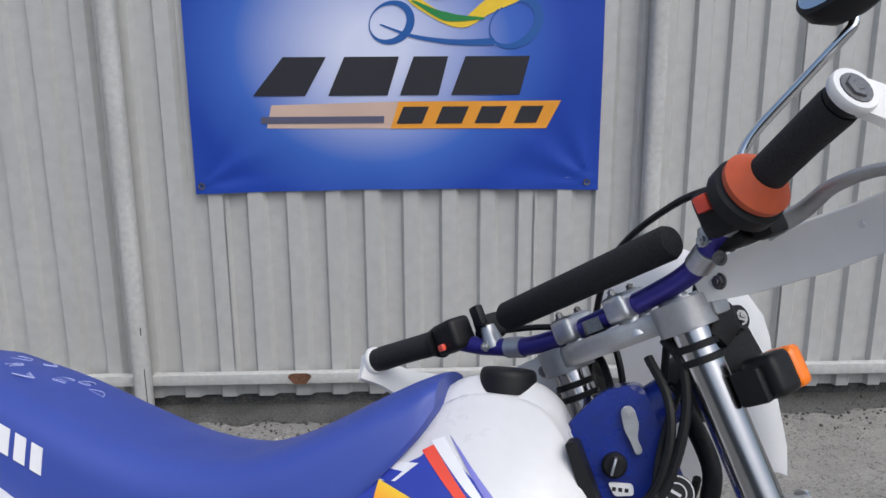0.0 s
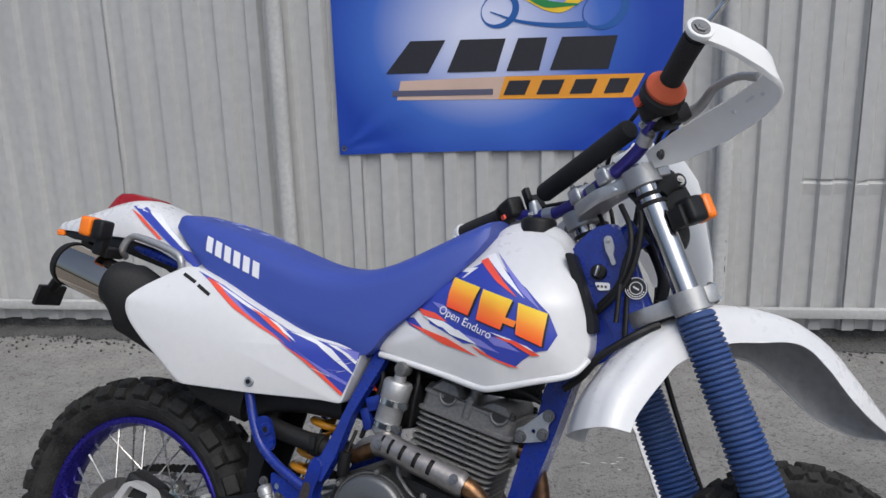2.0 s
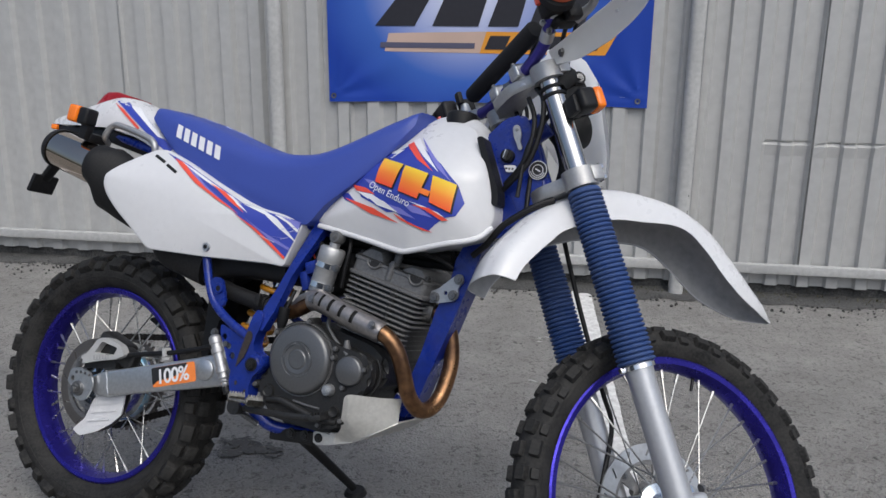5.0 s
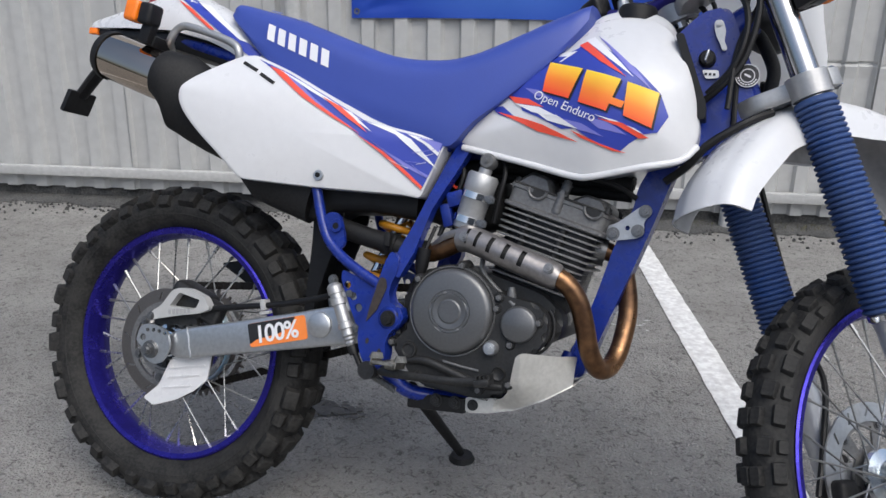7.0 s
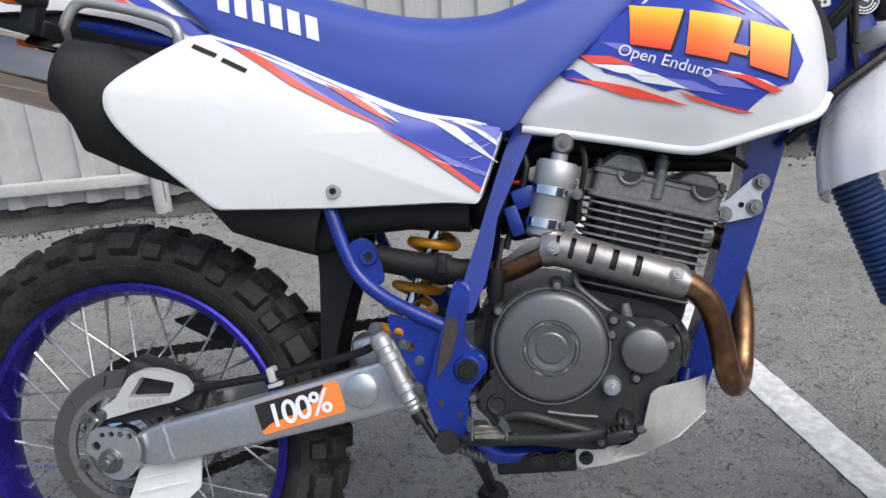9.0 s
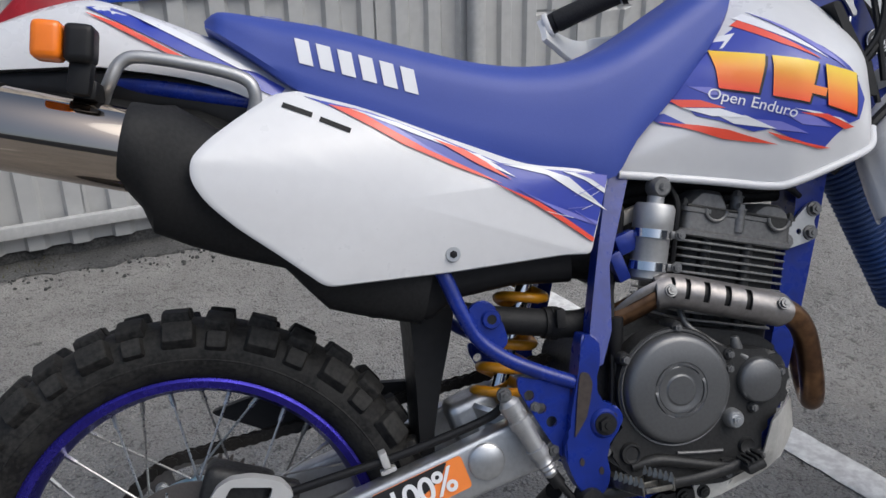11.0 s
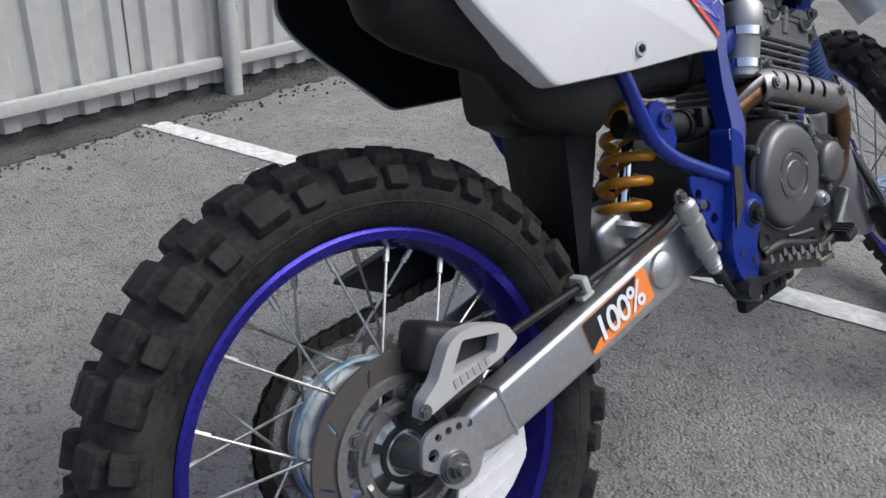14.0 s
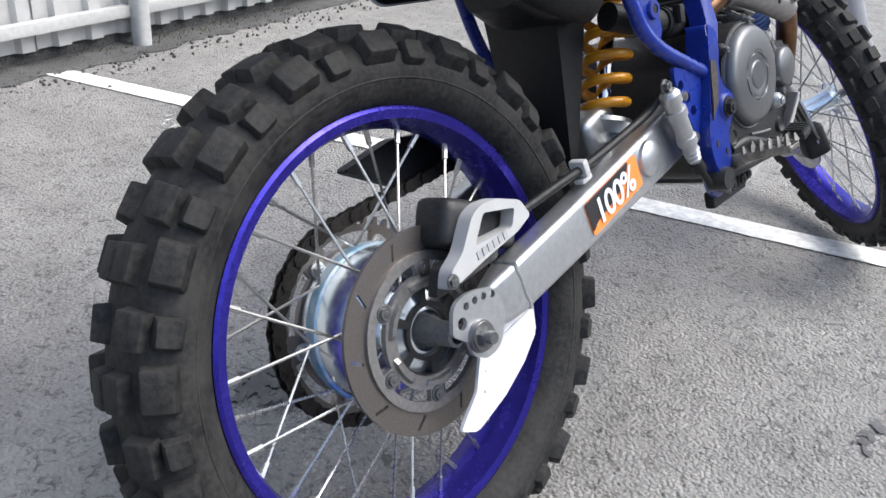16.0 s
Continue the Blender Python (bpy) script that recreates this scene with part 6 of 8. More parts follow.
def build_shock():
    bm = bmesh.new()
    pts = []
    base, top = Vector((0.396, -0.030, 0.150)), Vector((0.466, -0.022, 0.345))
    ax = (top - base).normalized()
    u = ax.orthogonal().normalized()
    v = ax.cross(u)
    turns, n = 6.5, 150
    for k in range(n + 1):
        a = 2 * math.pi * turns * k / n
        pts.append(base.lerp(top, k / n) + 0.0305 * (math.cos(a) * u + math.sin(a) * v))
    tube(bm, pts, 0.0068, 10, smooth=False)
    sp = put("shock_spring", bm, YELLOW, "yellow coil spring")
    put("damper", rod(base - ax * 0.01, top, 0.011, 18), CHROME, "chrome damper rod", parent=sp)
    bm = tube(bmesh.new(), [base - ax * 0.022, base - ax * 0.008, base - ax * 0.002], [0.030, 0.040, 0.038], 24, smooth=False)
    put("spring_seat", bm, ALU, "aluminium spring seat", parent=sp)
    bm = tube(bmesh.new(), [top, top + ax * 0.07], 0.026, 20, smooth=False)
    put("damper_body", bm, MATTE, "black damper body", parent=sp)
    bm = bmesh.new()
    block(bm, (0.07, 0.06, 0.08), pose(0.372, -0.02, 0.128, 0, -18, 0), bevel=0.014, seg=3)
    put("shock_link", bm, ALU, "aluminium suspension link", parent=sp)
    # black mud flap between wheel and shock
    rings = []
    for x, z, w, q in ((0.284, 0.345, 0.060, 0.066), (0.288, 0.29, 0.056, 0.060), (0.290, 0.246, 0.054, 0.048), (0.290, 0.188, 0.052, 0.032), (0.289, 0.129, 0.050, 0.020), (0.290, 0.08, 0.046, 0.016)):
        rings.append([(x + t, y, z) for t, y in ((0, -w), (-0.004, 0), (0, w), (q, w), (q, w - 0.005), (0.005, w - 0.005), (0.001, 0), (0.005, 0.005 - w), (q, 0.005 - w), (q, -w))])
    bm = bmesh.new()
    skin(bm, rings)
    put("mud_flap", bm, BLACK, "black rubber mud flap")
    rings = []
    for x, z, yy, h, w in ((0.188, 0.345, -0.05, 0.036, 0.045), (0.240, 0.338, -0.05, 0.050, 0.060), (0.31, 0.336, -0.046, 0.056, 0.078), (0.345, 0.340, -0.045, 0.038, 0.078), (0.42, 0.342, -0.040, 0.032, 0.072), (0.50, 0.342, -0.04, 0.036, 0.060)):
        rings.append([(x, y, z + q) for y, q in rounded([(yy - w * 0.7, -h), (yy + w, -h), (yy + w, h), (yy - w * 0.7, h)], 0.018, 3)])
    bm = bmesh.new()
    skin(bm, rings)
    put("airbox", bm, BLACK, "black plastic airbox")
    bm = tube(bmesh.new(), [(0.352, -0.085, 0.280), (0.382, -0.090, 0.273), (0.448, -0.092, 0.262), (0.492, -0.090, 0.255), (0.530, -0.085, 0.258)], 0.0175, 18)
    tube(bm, [(0.452, -0.093, 0.261), (0.476, -0.092, 0.258)], 0.0200, 18, smooth=False)
    pipe = put("link_pipe", bm, MATTE, "matt black exhaust link pipe")
    bm = tube(bmesh.new(), [(0.460, -0.092, 0.260), (0.470, -0.092, 0.2585)], 0.0215, 18, smooth=False)
    block(bm, (0.012, 0.012, 0.024), pose(0.468, -0.116, 0.268), bevel=0.003)
    put("pipe_clamp", bm, MATTE, "dark steel pipe clamp", parent=pipe)


# -- engine --
CYL = frame_matrix((0.735, 0.0, 0.228), (0.9763, 0, -0.2164), (0, 1, 0))


def build_engine():
    out = rounded([(0.505, 0.195), (0.512, 0.085), (0.545, 0.030), (0.690, 0.026), (0.706, 0.050), (0.709, 0.120), (0.780, 0.142), (0.782, 0.185), (0.745, 0.215), (0.665, 0.232), (0.60, 0.244), (0.535, 0.226)], 0.018)
    bm = plate(bmesh.new(), out, -0.100, 0.110, bevel=0.010)
    eng = put("engine", bm, ENGDARK, "grey single-cylinder engine with finned barrel")
    # right side case cover: broad round belly, foot and filter housing
    belly = [(0.606 + 0.077 * math.cos(radians(t)), 0.167 + 0.077 * math.sin(radians(t))) for t in range(40, 215, 12)]
    out = belly + [(0.518, 0.112), (0.508, 0.088), (0.535, 0.066), (0.556, 0.042), (0.663, 0.036), (0.718, 0.054), (0.722, 0.104), (0.752, 0.122), (0.766, 0.150), (0.764, 0.182), (0.742, 0.200), (0.690, 0.206)]
    bm = plate(bmesh.new(), rounded(out, 0.010, 3), -0.134, -0.098, bevel=0.006)
    put("side_case", bm, ENGDARK, "grey right engine case", parent=eng)
    places = [(0.613, 0.243), (0.541, 0.211), (0.682, 0.201), (0.680, 0.183), (0.751, 0.171), (0.710, 0.129), (0.668, 0.048), (0.508, 0.100), (0.562, 0.052), (0.716, 0.066)]
    for x, z in places:
        put("bolt_boss", lathe(bmesh.new(), [(0.0, -0.1365), (0.0066, -0.1365), (0.0085, -0.134), (0.010, -0.105), (0.0, -0.105)], 18, "y", (x, 0, z)), ENGDARK, parent=eng)
    bolts("case_bolt", [(x, -0.1365, z) for x, z in places], ENGINE, eng, 0.0050, 0.005, washer=False)
    # clutch cover: shallow dish with a raised centre and a broken ring round it
    c = (0.606, 0, 0.167)
    bm = lathe(bmesh.new(), [(0.0, -0.1515), (0.0175, -0.1515), (0.0190, -0.1500), (0.0205, -0.1496), (0.0230, -0.1506), (0.0290, -0.1506), (0.0300, -0.1498), (0.0345, -0.1498), (0.0355, -0.1508), (0.0600, -0.1496), (0.0650, -0.1480), (0.0682, -0.1445), (0.0698, -0.1390), (0.0705, -0.131), (0.0, -0.131)], 84, "y", c)
    put("clutch_cover", bm, COVER, "round grey clutch cover", parent=eng)
    put("cover_rim", lathe(bmesh.new(), [(0.0700, -0.131), (0.0716, -0.1365), (0.0735, -0.1370), (0.0750, -0.131)], 72, "y", c, close=False), ENGINE, "bare cover rim", parent=eng)
    for k in range(5):
        rings = []
        for i in range(9):
            t = 2 * math.pi * (k + 0.08 + 0.80 * i / 8) / 5 + 0.5
            e = 0.3 if i in (0, 8) else 1.0
            rings.append([(c[0] + q * math.cos(t), y, c[2] + q * math.sin(t)) for q, y in ((0.0300, -0.1496), (0.0306, -0.1496 - 0.0022 * e), (0.0338, -0.1496 - 0.0022 * e), (0.0345, -0.1496))])
        bm = bmesh.new()
        skin(bm, rings)
        put("cover_ring_segment", bm, COVER, parent=eng)
    # oil filter cover in its housing with concentric ribs behind
    f = (0.720, 0, 0.1635)
    put("filter_cover", lathe(bmesh.new(), [(0.0, -0.1455), (0.025, -0.1455), (0.028, -0.1435), (0.0295, -0.139), (0.0295, -0.128), (0.0, -0.128)], 44, "y", f), COVER, "round oil filter cover", parent=eng)
    for r in (0.036, 0.043, 0.050):
        arc = [(0.722 + r * math.cos(radians(-75 + 115 * k / 15)), -0.122 + (r - 0.036) * 1.2, 0.160 + r * math.sin(radians(-75 + 115 * k / 15))) for k in range(16)]
        put("case_rib", tube(bmesh.new(), arc, 0.0024, 6, smooth=False), ENGDARK, parent=eng)
    bm = bmesh.new()
    lathe(bm, [(0.0, -0.1475), (0.0098, -0.1475), (0.0118, -0.144), (0.0128, -0.134), (0.0, -0.134)], 20, "y", (0.680, 0, 0.119))
    bolt(bm, (0.680, -0.147, 0.119), 0.0070, 0.005)
    put("filler_plug", bm, ALU, "silver filler plug", parent=eng)
    # foot of the case: round boss, cast shelf, bright rubbed edge
    put("case_boss", lathe(bmesh.new(), [(0.0, -0.1375), (0.0085, -0.1375), (0.0105, -0.1400), (0.0130, -0.1400), (0.0145, -0.134), (0.0, -0.134)], 24, "y", (0.540, 0, 0.092)), ENGDARK, parent=eng)
    bm = bmesh.new()
    tube(bm, [(0.540, -0.134, 0.074), (0.575, -0.137, 0.079), (0.62, -0.138, 0.069), (0.668, -0.137, 0.058), (0.706, -0.134, 0.060)], [0.006, 0.008, 0.007, 0.007, 0.005], 10)
    put("case_ridge", bm, ENGDARK, parent=eng)
    put("case_ridge", tube(bmesh.new(), [(0.602, -0.1355, 0.084), (0.632, -0.1365, 0.081), (0.664, -0.1355, 0.079)], 0.0022, 8), ENGINE, "bright rubbed cast edge", parent=eng)
    bm = block(bmesh.new(), (0.020, 0.010, 0.024), pose(0.668, -0.136, 0.056, 0, 8, 0), bevel=0.003)
    put("case_lug", bm, ENGDARK, parent=eng)
    bm = lathe(bmesh.new(), [(0.0, -0.1365), (0.006, -0.1365), (0.010, -0.139), (0.012, -0.134), (0.0, -0.132)], 20, "y", (0.698, 0, 0.080))
    put("drain_plug", bm, ENGDARK, parent=eng)
    # front mounting ear and the oil pipe union over the filter
    bm = plate_holes(bmesh.new(), rounded([(0.745, 0.150), (0.750, 0.196), (0.772, 0.198), (0.784, 0.180), (0.778, 0.150)], 0.008), [circle(0.768, 0.178, 0.0048)], -0.046, -0.020)
    put("mount_ear", bm, ENGINE, "cast mounting ear", parent=eng)
    bolts("mount_bolt", [(0.768, -0.046, 0.178)], STEEL, eng, 0.0085, 0.008)
    bm = tube(bmesh.new(), [(0.700, -0.120, 0.196), (0.699, -0.124, 0.206), (0.697, -0.124, 0.220)], [0.008, 0.008, 0.005], 12, smooth=False)
    tube(bm, [(0.693, -0.128, 0.202), (0.708, -0.130, 0.192)], 0.0055, 10, smooth=False)
    put("oil_union", bm, ENGINE, "grey oil pipe union", parent=eng)
    put("oil_line", tube(bmesh.new(), [(0.690, -0.122, 0.200), (0.665, -0.118, 0.218), (0.640, -0.108, 0.240), (0.636, -0.098, 0.262)], 0.0042, 10), ENGINE, "steel oil line", parent=eng)
    # barrel and its fins, leaning forward
    bm = bmesh.new()
    block(bm, (0.148, 0.130, 0.165), CYL @ Matrix.Translation((-0.021, 0, 0.040)), bevel=0.02, seg=3)
    put("barrel", bm, ENGDARK, "dark barrel", parent=eng)
    for u in (-0.062, 0.000):
        bm = tube(bmesh.new(), [CYL @ Vector((u, -0.066, -0.01)), CYL @ Vector((u, -0.066, 0.108))], 0.0085, 12, smooth=False)
        put("stud_column", bm, ENGDARK, "cast stud column", parent=eng)
    for k in range(11):
        h = -0.006 + 0.0104 * k
        lx = 0.168 if k > 4 else 0.150
        ring = rounded([(-lx / 2, -0.086), (lx / 2, -0.074), (lx / 2, 0.080), (-lx / 2, 0.086)], 0.018, 4)
        bm = bmesh.new()
        skin(bm, [[CYL @ Vector((x * q - 0.022, y * q, h + dz)) for x, y in ring] for dz, q in ((0, 0.985), (0.0010, 1.0), (0.0024, 1.0), (0.0034, 0.985))])
        put("cooling_fin", bm, FINMAT, "thin cast cooling fin" if k == 0 else "", parent=eng)
    # head: gasket flange, camshaft box, split line, two chamfered rocker covers
    bm = bmesh.new()
    ring = rounded([(-0.109, -0.086), (0.066, -0.072), (0.066, 0.080), (-0.109, 0.086)], 0.012, 3)
    skin(bm, [[CYL @ Vector((x * q, y * q, h)) for x, y in ring] for h, q in ((0.106, 0.97), (0.108, 1.0), (0.113, 1.0), (0.115, 0.97), (0.116, 0.955), (0.138, 0.955), (0.139, 0.985), (0.144, 0.985), (0.146, 0.95))])
    put("cylinder_head", bm, ENGINE, "cast cylinder head", parent=eng)
    put("head_gasket", tube(bmesh.new(), [CYL @ Vector((x, y, 0.1465)) for x, y in ((-0.102, -0.080), (-0.034, -0.077), (0.060, -0.070))], 0.0022, 8, smooth=False), ENGDARK, "dark cover joint", parent=eng)
    for u0, u1, top, yy in ((-0.104, -0.036, 0.171, -0.076), (-0.006, 0.060, 0.165, -0.070)):
        out = rounded([(u0, 0.144), (u0 + 0.004, 0.152), (u0 + 0.022, top), (u1 - 0.014, top), (u1 - 0.002, 0.154), (u1, 0.144)], 0.005, 3)
        um = (u0 + u1) / 2
        rings = [[CYL @ Vector((um + (x - um) * q, y, 0.144 + (z - 0.144) * q)) for x, z in out] for y, q in ((yy, 0.80), (yy + 0.010, 1.0), (0.066, 1.0), (0.078, 0.80))]
        bm = bmesh.new()
        skin(bm, rings)
        put("rocker_cover", bm, ENGINE, "cast rocker cover", parent=eng)
        # half-moon plug, its flat edge on the cover joint
        moon = [CYL @ Vector((um + 0.010 + 0.0155 * math.cos(t), 0, 0.1455 + 0.0150 * math.sin(t))) for t in (math.pi * (1 + k / 14) for k in range(15))]
        put("rocker_plug", plate(bmesh.new(), [(p.x, p.z) for p in moon], yy - 0.0055, yy + 0.006, bevel=0.001), ENGDARK, "dark half-moon rocker plug", parent=eng)
        put("plug_collar", tube(bmesh.new(), [(p.x, yy - 0.005, p.z) for p in moon], 0.0026, 8, smooth=False), ENGINE, parent=eng)
    # bolt stack between the covers
    for y, h in ((-0.072, 0.150), (-0.060, 0.168)):
        bm = tube(bmesh.new(), [CYL @ Vector((-0.021, y, h - 0.030)), CYL @ Vector((-0.021, y, h))], 0.0085, 14, smooth=False)
        bolt(bm, tuple(CYL @ Vector((-0.021, y, h))), 0.0075, 0.007, tuple(CYL.to_3x3() @ Vector((0, 0, 1))))
        put("cover_stud", bm, ENGINE, "cast bolt tower", parent=eng)
    up = tuple(CYL.to_3x3() @ Vector((0, 0, 1)))
    bolts("head_bolt", [tuple(CYL @ Vector((u, y, 0.146))) for u in (-0.100, 0.058) for y in (-0.066, 0.066)], ENGDARK, eng, 0.0062, 0.008, up)
    # head stay to the down tube
    bm = plate_holes(bmesh.new(), rounded([(0.822, 0.316), (0.842, 0.318), (0.876, 0.326), (0.883, 0.340), (0.879, 0.352), (0.891, 0.370), (0.882, 0.382), (0.870, 0.376), (0.836, 0.345), (0.822, 0.340)], 0.007), [circle(0.855, 0.340, 0.004)], -0.040, -0.034)
    stay = put("head_stay", bm, ALU, "aluminium engine stay", parent=eng)
    bolts("stay_bolt", [(x, -0.040, z) for x, z in ((0.880, 0.370), (0.872, 0.337), (0.833, 0.328))], STEEL, stay, 0.0082, 0.008)
    # decompression canister beside the barrel, held by two steel bands
    a, b = Vector((0.596, -0.092, 0.300)), Vector((0.616, -0.092, 0.398))
    bm = tube(bmesh.new(), [a, a.lerp(b, 0.04), a.lerp(b, 0.62), a.lerp(b, 0.66), a.lerp(b, 0.95), b], [0.020, 0.0235, 0.0240, 0.0262, 0.0268, 0.0235], 24, smooth=False)
    can = put("canister", bm, CAST, "pale silver canister")
    bm = tube(bmesh.new(), [b, b.lerp(a, -0.10)], 0.011, 16, smooth=False)
    put("canister_neck", bm, CAST, parent=can)
    k = b.lerp(a, -0.22)
    bm = bmesh.new()
    lathe(bm, [(0.0, -0.106), (0.0105, -0.106), (0.0135, -0.102), (0.0135, -0.082), (0.0, -0.082)], 20, "y", (k.x + 0.001, 0, k.z))
    bolt(bm, (k.x + 0.001, -0.106, k.z), 0.004, 0.003)
    put("canister_knob", bm, ENGINE, "grey knurled knob", parent=can)
    for t in (0.14, 0.56):
        c0, c1 = a.lerp(b, t), a.lerp(b, t + 0.11)
        band = put("canister_band", tube(bmesh.new(), [c0, c1], 0.0268, 24, smooth=False), CHROME, "bright steel band", parent=can)
        m = c0.lerp(c1, 0.5)
        bm = block(bmesh.new(), (0.018, 0.010, 0.010), pose(m.x + 0.026, -0.106, m.z - 0.004, 0, 8, 0), bevel=0.002)
        bolt(bm, (m.x + 0.030, -0.111, m.z - 0.004), 0.0055, 0.005)
        put("band_screw", bm, STEEL, parent=band)
    bm = bmesh.new()
    block(bm, (0.11, 0.08, 0.09), pose(0.590, 0.01, 0.345, 0, -15, 0), bevel=0.02, seg=3)
    tube(bm, [(0.55, -0.03, 0.33), (0.50, -0.02, 0.34)], 0.03, 18, smooth=False)
    put("carburettor", bm, MATTE, "dark carburettor")
    for pts, r in (([(0.545, -0.10, 0.30), (0.535, -0.115, 0.245), (0.527, -0.122, 0.170), (0.520, -0.120, 0.095)], 0.0035), ([(0.556, -0.06, 0.42), (0.575, -0.075, 0.395), (0.560, -0.08, 0.330), (0.548, -0.085, 0.285)], 0.0045), ([(0.640, -0.07, 0.43), (0.650, -0.085, 0.40), (0.645, -0.085, 0.36), (0.640, -0.08, 0.32)], 0.004), ([(0.690, -0.05, 0.425), (0.76, -0.06, 0.418), (0.83, -0.05, 0.405), (0.862, -0.035, 0.390)], 0.0045), ([(0.60, -0.07, 0.44), (0.68, -0.075, 0.432), (0.75, -0.06, 0.42)], 0.006)):
        put("hose", tube(bmesh.new(), pts, r, 8), BLACK, "black hose")
    bm = tube(bmesh.new(), [(0.538, -0.118, 0.262), (0.536, -0.118, 0.232), (0.535, -0.118, 0.214)], [0.0115, 0.0115, 0.006], 14, smooth=False)
    sw = put("brake_switch", bm, BLACK, "black brake light switch")
    put("switch_spring", tube(bmesh.new(), [(0.5345, -0.118, 0.214), (0.533, -0.118, 0.196), (0.531, -0.119, 0.150), (0.526, -0.120, 0.094)], [0.0035, 0.0035, 0.0012, 0.0012], 8, smooth=False), STEEL, "thin steel pull wire", parent=sw)
    # loom and ignition leads under the tank
    for y, z, r in ((0.020, 0.428, 0.016), (-0.020, 0.418, 0.013), (0.005, 0.402, 0.012)):
        put("wiring_loom", tube(bmesh.new(), [(0.545, y, z - 0.012), (0.63, y * 1.2, z + 0.004), (0.74, y, z - 0.004), (0.85, y * 0.8, z - 0.006)], r, 12), MATTE, "black wiring loom")
    # cream plug of the wiring behind the spar
    bm = block(bmesh.new(), (0.030, 0.018, 0.018), pose(0.590, -0.062, 0.385, 0, -20, 0), bevel=0.004)
    put("wiring_plug", bm, mat("cream_plastic", (0.45, 0.42, 0.36), 0.5, grain=0.2, scale=90), "cream wiring plug")
    put("wire", tube(bmesh.new(), [(0.575, -0.064, 0.378), (0.560, -0.066, 0.372), (0.545, -0.06, 0.385)], 0.0025, 6), D_RED, "red wire")


def build_exhaust():
    path = [(0.800, 0.000, 0.300), (0.838, 0.006, 0.292), (0.858, 0.010, 0.255), (0.869, 0.008, 0.200), (0.866, -0.010, 0.140), (0.857, -0.035, 0.110), (0.843, -0.064, 0.107), (0.829, -0.088, 0.134), (0.817, -0.102, 0.178), (0.804, -0.112, 0.214), (0.784, -0.120, 0.238), (0.756, -0.124, 0.251), (0.690, -0.122, 0.268), (0.630, -0.116, 0.286), (0.598, -0.110, 0.282), (0.566, -0.100, 0.266), (0.535, -0.090, 0.254), (0.505, -0.084, 0.255)]
    header = put("header_pipe", tube(bmesh.new(), path, 0.0160, 20, steps=6), BRONZE, "bronze heat-tinted exhaust header")
    bm = tube(bmesh.new(), [(0.800, 0.0, 0.300), (0.820, 0.003, 0.297)], 0.026, 20, smooth=False)
    put("flange", bm, STEEL, "steel exhaust flange", parent=header)
    # slotted heat shield: pressed sleeve with a flat face and rounded ends
    line = [(0.596, -0.110, 0.286), (0.622, -0.115, 0.286), (0.690, -0.122, 0.268), (0.772, -0.122, 0.245)]
    # added black sleeve so the slots read as shaded gaps
    put("slot_shade_sleeve", tube(bmesh.new(), line, 0.0180, 18, steps=6), MATTE, "black sleeve added as shade behind the shield slots", parent=header)
    ln = spline(line, 20)
    bm = bmesh.new()
    vs = []
    n = len(ln)
    for i, p in enumerate(ln):
        t = (ln[min(i + 1, n - 1)] - ln[max(i - 1, 0)]).normalized()
        up = (Vector((0, 0, 1)) - t * t.z).normalized()
        out = t.cross(up)
        if out.y > 0:
            out = -out
        pinch = 0.75 if i in (0, n - 1) else 0.93 if i in (1, n - 2) else 1.0
        vs.append([p + 0.0225 * (math.cos(a) * out * (1.0 if abs(math.degrees(a)) < 50 else 0.95) + math.sin(a) * up * pinch) for a in (math.radians(-78 + 168 * k / 14) for k in range(15))])
    grid = [[bm.verts.new(q) for q in row] for row in vs]
    for i in range(n - 1):
        for j in range(14):
            if 5 <= j <= 10 and 14 < i < n - 12 and (i - 16) % 7 < 2:
                continue
            bm.faces.new((grid[i][j], grid[i][j + 1], grid[i + 1][j + 1], grid[i + 1][j]))
    g = bmesh.ops.extrude_face_region(bm, geom=list(bm.faces))
    bmesh.ops.translate(bm, verts=[v for v in g["geom"] if isinstance(v, bmesh.types.BMVert)], vec=(0, 0.0018, 0))
    put("heat_shield", bm, SHIELD, "slotted steel heat shield", parent=header)
    bolts("shield_screw", [(0.609, -0.1350, 0.290), (0.757, -0.1455, 0.259)], STEEL, header, 0.0062, 0.004, (0, -1, 0.25), label="bright screw", sides=12)
    # loose flange of the shield towards the rear
    bm = tube(bmesh.new(), [(0.600, -0.126, 0.299), (0.572, -0.120, 0.287), (0.545, -0.106, 0.268)], [0.006, 0.006, 0.003], 10, flat=0.35)
    put("shield_tail", bm, SHIELD, parent=header)
    # silencer: bright sleeve, end cap, black front shroud running under the side panel
    a, b = Vector((-0.150, -0.136, 0.5445)), Vector((-0.008, -0.136, 0.507))
    d = (b - a).normalized()
    bm = tube(bmesh.new(), [a, a + d * 0.004, b - d * 0.002], [0.0440, 0.0452, 0.0452], 64, smooth=False)
    sil = put("silencer", bm, mat("polished_steel_sleeve", (0.53, 0.45, 0.37), 0.06, metal=1.0, grain=0.06, scale=10, big=4), "polished steel silencer")
    bm = tube(bmesh.new(), [a - d * 0.012, a - d * 0.011, a - d * 0.002, a + d * 0.006], [0.036, 0.043, 0.0472, 0.0472], 40, smooth=False)
    put("end_cap", bm, MATTE, "black silencer end cap", parent=sil)
    bm = bmesh.new()
    rings = []
